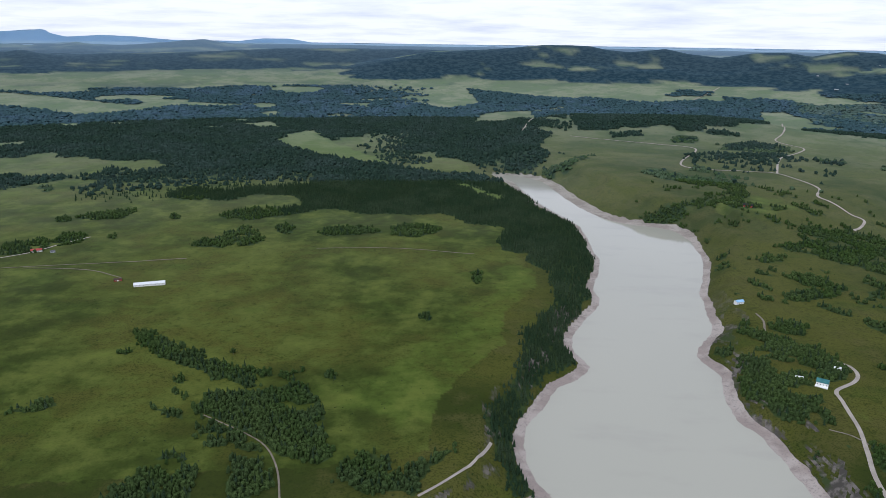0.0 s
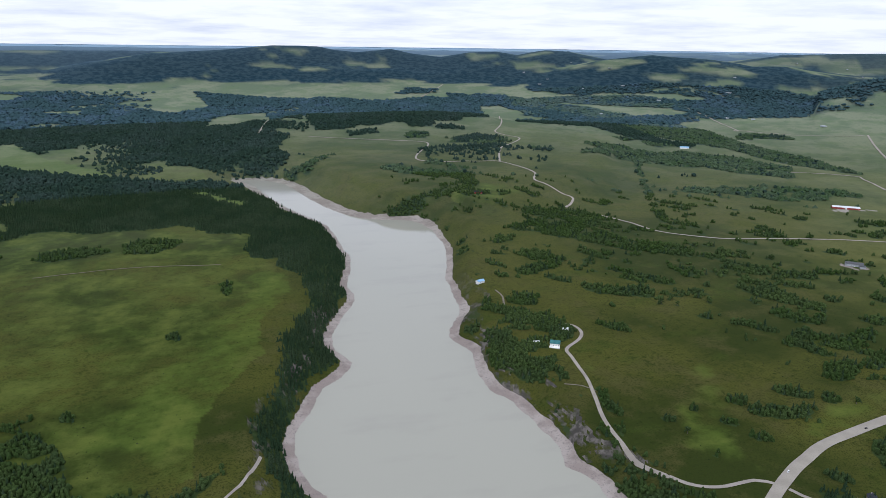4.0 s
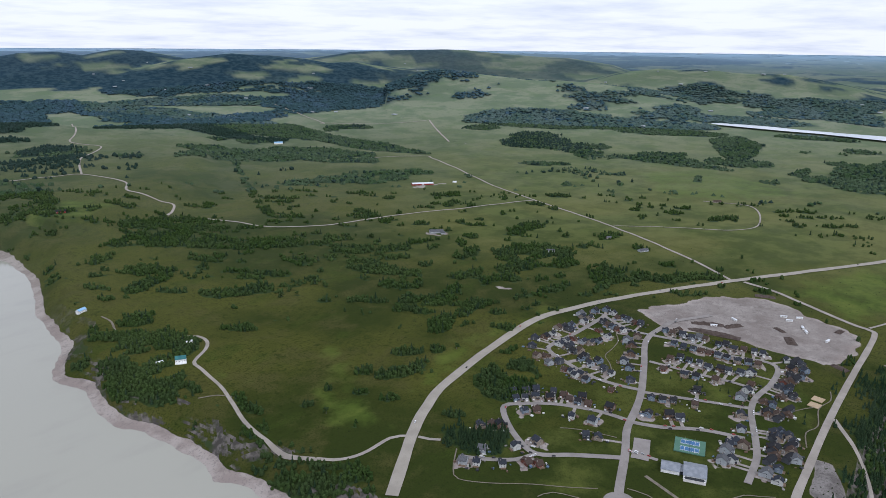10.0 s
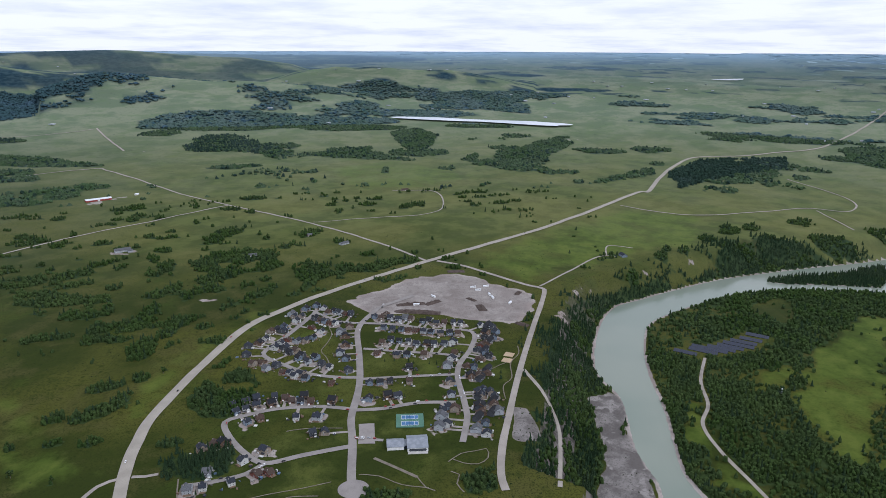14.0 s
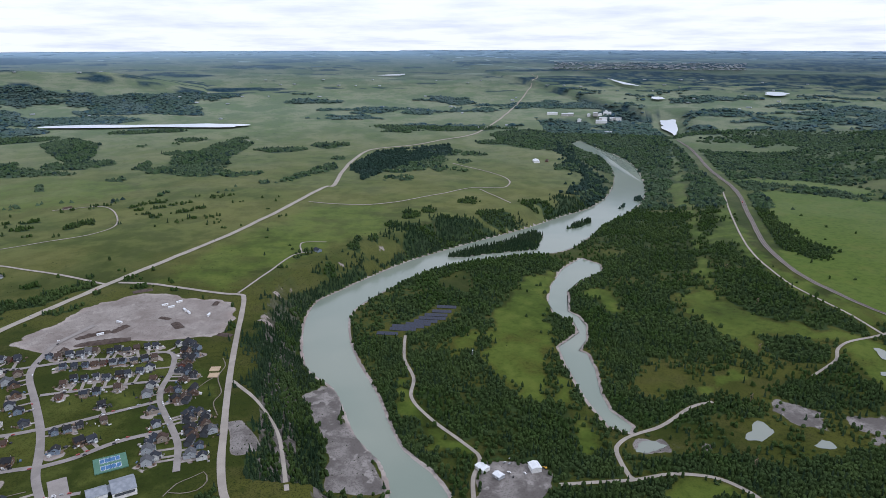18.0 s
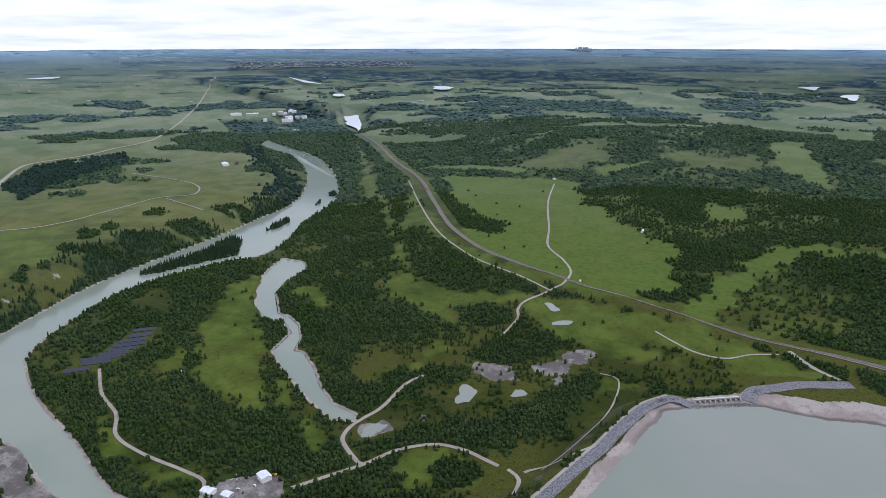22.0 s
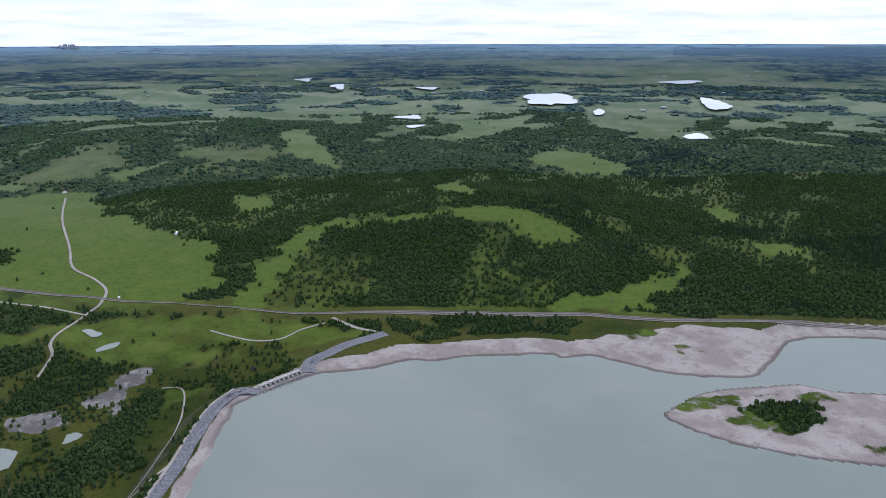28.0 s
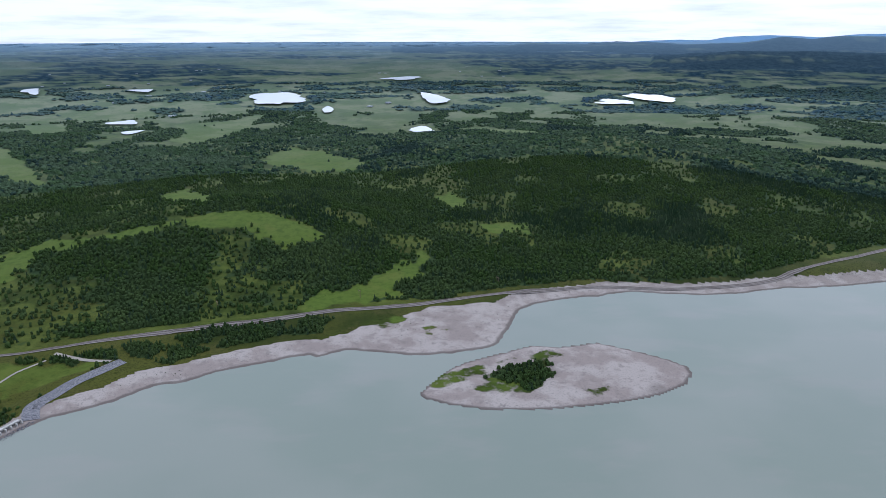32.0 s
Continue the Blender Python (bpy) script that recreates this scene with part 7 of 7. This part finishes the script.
for k, f in enumerate((0.035, 0.075, 0.11, 0.155, 0.19, 0.225, 0.31)):
    i0 = int(f * len(highway))
    d = highway[i0 + 1] - highway[i0]
    d /= np.hypot(*d)
    s = 3.0 if k % 2 else -3.0
    spots.append((highway[i0][0] + d[1] * s, highway[i0][1] - d[0] * s, math.degrees(math.atan2(d[0], d[1])) + (0 if s > 0 else 180), 1.05))
crng = random.Random(21)
for kind, width, pts in ROADS:
    if kind == "street":
        line = np.array(curve(pts, 6.0))
        for _ in range(7):
            i0 = crng.randrange(1, len(line) - 2)
            d = line[i0 + 1] - line[i0]
            d /= np.hypot(*d)
            s = crng.choice((-1, 1)) * (width / 2 - 1.3)
            spots.append((line[i0][0] + d[1] * s, line[i0][1] - d[0] * s, math.degrees(math.atan2(d[0], d[1])), 0.85))
for x, y in ((812, -205), (806, -222), (830, -222), (826, -228), (838, -232), (834, -240), (800, -243), (795, -225)):
    spots.append((x, y, crng.uniform(0, 180), 0.6))
for k, (x, y, az, lift) in enumerate(spots):
    m = lay(x, y, az, lift)
    if k < 4:
        CARS[k].matrix_world = m
    else:
        copy_thing(CARS[crng.randrange(4)], m)

EXCAVATOR = plain("yellow_machine_paint", (0.55, 0.30, 0.03), (0.62, 0.36, 0.05), 3, 0.5)
digger = new("excavator")
tagged(digger, "yellow excavator parked beside the tall shed", "excavator")
part("track", solid("track", RUBBER, [(-2, -1.6, 0, 2, -0.9, 0.9)]), digger)
part("track", solid("track", RUBBER, [(-2, 0.9, 0, 2, 1.6, 0.9)]), digger)
part("body", solid("body", EXCAVATOR, [(-2, -1.4, 0.9, 1.4, 1.4, 2.6)]), digger)
part("cab", solid("cab", DARK_GLASS, [(0.2, -1.3, 2.6, 1.4, 0, 3.6)]), digger)
part("boom", solid("boom", EXCAVATOR, [(1.4, -0.25, 2.4, 5.2, 0.25, 3.0), (4.8, -0.2, 0.4, 5.3, 0.2, 2.6)]), digger)
digger.matrix_world = lay(806, -274, 30, 0.4)

train = new("locomotive")
tagged(train, "dark red and black locomotive on the railway", "locomotive")
part("body", solid("body", RED_METAL, [(-10, -1.5, 1.2, 7, 1.5, 4.2)]), train)
part("cab", solid("cab", CAR_PAINTS[1], [(7, -1.5, 1.2, 10, 1.5, 4.8)]), train)
part("chassis", solid("chassis", CAR_PAINTS[1], [(-10.5, -1.4, 0.4, 10.5, 1.4, 1.2)]), train)
train.matrix_world = lay(2158, -1394, 117, 1.2)
# ---- dam: stone facing, crest road, gated spillway ----
RIPRAP = plain("grey_riprap_stone", (0.095, 0.095, 0.108), (0.22, 0.216, 0.225), 2.6, 0.9, fine=0.8)
ribbon("dam_facing", DAM_CREST[:8], 18, RIPRAP, "grey broken-stone facing of the dam", "dam", 0.5, offset=11)
ribbon("dam_facing", DAM_CREST[8:], 24, RIPRAP, "grey broken-stone facing beyond the spillway", "dam", 0.5, offset=13)
ribbon("crest_road", DAM_CREST[:7], 4.5, GRAVEL, "pale gravel road on the dam crest", "road", 0.6)
stones = np.array(curve(DAM_CREST, 1.4))
nrm = np.gradient(stones, axis=0)
nrm = np.stack([nrm[:, 1], -nrm[:, 0]], 1) / np.maximum(np.hypot(nrm[:, 0], nrm[:, 1]), 1e-6)[:, None]
sel = rng.integers(0, len(stones), 5200)
off = rng.uniform(3, 19, 5200)
sx, sy = (stones[sel] + nrm[sel] * off[:, None]).T
ok = line_distance(sx, sy, DAM_CREST[6:10]) > 12
plant("riprap_stones", sx[ok], sy[ok], rng.uniform(0.8, 2.4, ok.sum()), rng.uniform(1.4, 3.2, ok.sum()), [leaf_crown(s, 5, ((0.0, 0.5),)) for s in (31, 32, 33)], RIPRAP, "loose grey boulders on the dam face", "stones")

spill = new("spillway")
tagged(spill, "pale concrete gated spillway across the dam", "spillway")
(ax, ay), (bx, by) = DAM_CREST[7], DAM_CREST[8]
long = math.hypot(bx - ax, by - ay)
part("deck", solid("deck", CONCRETE, [(-long / 2, -3, 4.6, long / 2, 3, 5.6)]), spill)
part("sill", solid("sill", CONCRETE, [(-long / 2, -4, -10, long / 2, 9, 0.4)]), spill)
for s in (-1, 1):
    part("parapet", solid("parapet", CONCRETE, [(-long / 2, s * 2.9 - 0.15, 5.6, long / 2, s * 2.9 + 0.15, 6.6)]), spill)
gates = 9
for k in range(gates + 1):
    u = -long / 2 + long * k / gates
    part("pier", solid("pier", CONCRETE, [(u - 0.8, -7, -8, u + 0.8, 5, 4.7), (u - 0.8, -4, 4.7, u + 0.8, -2.9, 7.2)]), spill)
    if k < gates:
        part("gate", solid("gate", STEEL, [(u + 0.8, -1.2, 0.2, u + long / gates - 0.8, -0.8, 4.4)]), spill)
spill.matrix_world = Matrix.Translation(((ax + bx) / 2, (ay + by) / 2, 0.5)) @ Matrix.Rotation(math.atan2(by - ay, bx - ax), 4, "Z")

# ---- railway tracks ----
RAIL_STEEL = plain("rail_steel", (0.16, 0.13, 0.115), (0.22, 0.19, 0.17), 5, 0.5, 0.5)
SLEEPER = plain("dark_sleepers", (0.08, 0.065, 0.055), (0.11, 0.09, 0.08), 3)
for off in (-3.2, 2.2):
    ribbon("railway_sleepers", RAIL_LINE, 2.6, SLEEPER, "dark timber sleepers of a railway track", "railway", 0.95, off)
    for s in (-0.72, 0.72):
        ribbon("rail", RAIL_LINE, 0.22, RAIL_STEEL, "worn steel rail", "rail", 1.25, off + s)


# ---- pylons, masts and wooden poles ----
def pylon(x, y, az, tall, label):
    top = new("power_pole")
    tagged(top, label, "power pole", "power line")
    for s in (-1, 1):
        part("pole", solid("pole", WOOD_DECK, [(-0.25, s * 3 - 0.25, -1, 0.25, s * 3 + 0.25, tall)]), top)
    part("crossarm", solid("crossarm", WOOD_DECK, [(-0.2, -6, tall - 2.2, 0.2, 6, tall - 1.7)]), top)
    for u in (-5, 0, 5):
        part("insulator", solid("insulator", DARK_GLASS, [(-0.12, u - 0.12, tall - 3.6, 0.12, u + 0.12, tall - 2.2)]), top)
    top.matrix_world = lay(x, y, az, 0)


for x, y in ((1110, -790), (930, -660), (760, -560), (1300, -905), (1520, -960), (860, -1010), (690, -1040), (360, -1330), (80, -1380), (-220, -1440)):
    pylon(x, y, 60, 17, "two-legged wooden power pole on rough grass")
mast = new("radio_mast")
tagged(mast, "thin steel radio mast beside the railway", "mast")
part("mast_tube", solid("mast_tube", STEEL, [(-0.3, -0.3, -1, 0.3, 0.3, 30)]), mast)
part("equipment_hut", solid("equipment_hut", TRIM, [(2, -2, -1, 6, 2, 3)]), mast)
mast.matrix_world = lay(1082, -1123, 0, 0.2)
# ---- trees that stand alone ----
BARK = plain("grey_bark", (0.11, 0.095, 0.08), (0.16, 0.145, 0.125), 1.0)


def cone_between(bm, p0, p1, r0, r1, sides=6):
    p0, p1 = Vector(p0), Vector(p1)
    d = p1 - p0
    m = Matrix.Translation((p0 + p1) / 2) @ d.to_track_quat("Z", "Y").to_matrix().to_4x4()
    bmesh.ops.create_cone(bm, cap_ends=True, segments=sides, radius1=r0, radius2=r1, depth=d.length, matrix=m)


def finish(bm, name, material):
    me = bpy.data.meshes.new(name)
    bm.to_mesh(me)
    bm.free()
    me.materials.append(material)
    return me


def leafy_tree(seed, label):
    lrng = random.Random(seed)
    top = new("aspen_tree")
    tagged(top, label, "tree", "lone trees")
    bm = bmesh.new()
    cone_between(bm, (0, 0, -0.5), (0.1, 0, 6.5), 0.32, 0.1)
    ends = []
    for k in range(5):
        w, z = k * 2.4 + lrng.random(), 2.2 + 0.7 * k
        e = (1.7 * math.cos(w), 1.7 * math.sin(w), z + 1.4)
        cone_between(bm, (0, 0, z), e, 0.13, 0.04, 5)
        ends.append(e)
    part("trunk", finish(bm, "trunk", BARK), top)
    bm = bmesh.new()
    for k in range(30):
        ex, ey, ez = ends[k % 5] if k < 15 else (0, 0, lrng.uniform(3.5, 8.2))
        spread = 1.5 if ez < 7 else 0.8
        c = Vector((ex + lrng.gauss(0, spread * 0.6), ey + lrng.gauss(0, spread * 0.6), max(2.0, ez + lrng.gauss(0, 0.9))))
        vs = bmesh.ops.create_icosphere(bm, subdivisions=1, radius=lrng.uniform(0.5, 1.15))["verts"]
        for v in vs:
            v.co = c + v.co * lrng.uniform(0.7, 1.3)
    part("crown", finish(bm, "crown", ASPEN), top)
    return top


def spruce_tree(seed, label):
    lrng = random.Random(seed)
    top = new("spruce_tree")
    tagged(top, label, "tree", "lone trees")
    bm = bmesh.new()
    cone_between(bm, (0, 0, -0.5), (0, 0, 11), 0.28, 0.05)
    part("trunk", finish(bm, "trunk", BARK), top)
    bm = bmesh.new()
    for k in range(11):
        z, r = 1.2 + k * 0.95, 2.5 * (1 - k / 11.5)
        for s in range(7):
            w = s * 0.9 + k * 0.37 + lrng.uniform(-0.2, 0.2)
            rr = r * lrng.uniform(0.75, 1.2)
            tip = Vector((rr * math.cos(w), rr * math.sin(w), z - 0.35))
            side = Vector((-math.sin(w), math.cos(w), 0)) * (0.28 + 0.17 * rr)
            q = [bm.verts.new(c) for c in (Vector((0, 0, z + 1.1)), tip * 0.6 + side + Vector((0, 0, z * 0.4)), tip, tip * 0.6 - side + Vector((0, 0, z * 0.4)))]
            bm.faces.new((q[0], q[1], q[2]))
            bm.faces.new((q[0], q[2], q[3]))
    part("crown", finish(bm, "crown", SPRUCE), top)
    return top


def stand(models, places):
    done = set()
    trng = random.Random(8)
    for x, y, size in places:
        k = trng.randrange(len(models))
        h = float(land(x, y)[0])
        m = pose(x, y, h, 0, 0, trng.uniform(0, 360)) @ Matrix.Scale(size, 4)
        if k in done:
            copy_thing(models[k], m).scale = m.to_scale()
        else:
            done.add(k)
            models[k].matrix_world = m


leafy = [leafy_tree(1, "rounded green aspen standing alone on prairie"), leafy_tree(2, "broad leafy tree with grey trunk"), leafy_tree(3, "small green aspen on rough grass")]
stand(leafy, [(x + 3 * math.sin(k), y + 3 * math.cos(k), min(1.5, 0.7 + a * 0.09)) for k, (x, y, a) in enumerate(LONE)])
yard = random.Random(6)
places = []
for k, (hx, hy) in enumerate(HOUSES):
    if k % 2 == 0:
        w = yard.uniform(0, 6.28)
        places.append((hx + 11 * math.cos(w), hy + 11 * math.sin(w), yard.uniform(0.4, 0.7)))
for k in range(12):
    f = k / 11
    places.append((1004 + 20 * f + yard.uniform(-4, 4), 395 - 190 * f + yard.uniform(-4, 4), yard.uniform(0.5, 0.9)))
stand([spruce_tree(4, "dark green spruce planted near the village"), spruce_tree(5, "young narrow spruce in a cottage yard")], [p for p in places if min(line_distance(np.array([p[0]]), np.array([p[1]]), r[2])[0] - r[1] / 2 for r in ROADS if r[0] != "lane") > 2.5])


# ---- far settlements: too small and many to count ----
BOX = (np.array([(x, y, z) for z in (0, 1) for x, y in ((-0.5, -0.5), (0.5, -0.5), (0.5, 0.5), (-0.5, 0.5))]), np.array([(0, 1, 5), (0, 5, 4), (1, 2, 6), (1, 6, 5), (2, 3, 7), (2, 7, 6), (3, 0, 4), (3, 4, 7), (4, 5, 6), (4, 6, 7)]))
heap = Nodes("mixed_yard_goods", 0.7, 0, 0.3)
tone = heap.geo.outputs["Random Per Island"]
heap_col = heap.mix(heap.ramp(tone, 0.28, 0.30), (0.55, 0.55, 0.53), (0.035, 0.037, 0.042))
heap_col = heap.mix(heap.ramp(tone, 0.52, 0.54), heap_col, (0.15, 0.10, 0.07))
heap_col = heap.mix(heap.ramp(tone, 0.70, 0.72), heap_col, (0.24, 0.225, 0.21))
heap_col = heap.mix(heap.ramp(tone, 0.90, 0.92), heap_col, (0.10, 0.15, 0.22))
YARD_GOODS = heap.colour(heap_col)
hx, hy = (np.repeat([h[i] for h in HOUSES], 5) for i in (0, 1))
w, r = rng.uniform(0, 6.283, len(hx)), rng.uniform(8.5, 15, len(hx))
hx, hy = hx + r * np.cos(w), hy + r * np.sin(w)
clear = np.full(len(hx), 99.0)
for kind, width, pts in ROADS:
    if kind in ("street", "highway", "dam_road"):
        clear = np.minimum(clear, line_distance(hx, hy, pts) - width / 2)
for q in HOUSES:
    clear = np.minimum(clear, np.hypot(hx - q[0], hy - q[1]) - 6)
hx, hy = hx[clear > 1.5], hy[clear > 1.5]
plant("yard_clutter", hx, hy, rng.uniform(0.9, 3.0, len(hx)), rng.uniform(1.4, 4.6, len(hx)), [BOX, (BOX[0] * np.array((1.0, 0.45, 1.0)), BOX[1])], YARD_GOODS, "small sheds, trailers and stacked goods in cottage yards", "yard clutter")
# wall and tower colours below carry a blue-grey tint of distance haze
PALE = plain("hazy_far_walls", (0.34, 0.37, 0.41), (0.46, 0.49, 0.52), 60)
w = np.radians(rng.uniform(108, 122, 420))
r = rng.uniform(13500, 19000, 420)
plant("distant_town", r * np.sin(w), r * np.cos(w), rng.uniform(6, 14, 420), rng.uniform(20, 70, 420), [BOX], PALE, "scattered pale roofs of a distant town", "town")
w = np.radians(rng.normal(135.2, 0.28, 34))
r = np.full(34, 42000.0)
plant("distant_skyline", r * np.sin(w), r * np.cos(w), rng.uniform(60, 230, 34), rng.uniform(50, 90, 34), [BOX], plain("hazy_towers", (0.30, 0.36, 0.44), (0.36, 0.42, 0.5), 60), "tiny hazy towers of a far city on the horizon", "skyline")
w = np.radians(rng.uniform(20, 190, 150))
r = rng.uniform(4300, 11000, 150)
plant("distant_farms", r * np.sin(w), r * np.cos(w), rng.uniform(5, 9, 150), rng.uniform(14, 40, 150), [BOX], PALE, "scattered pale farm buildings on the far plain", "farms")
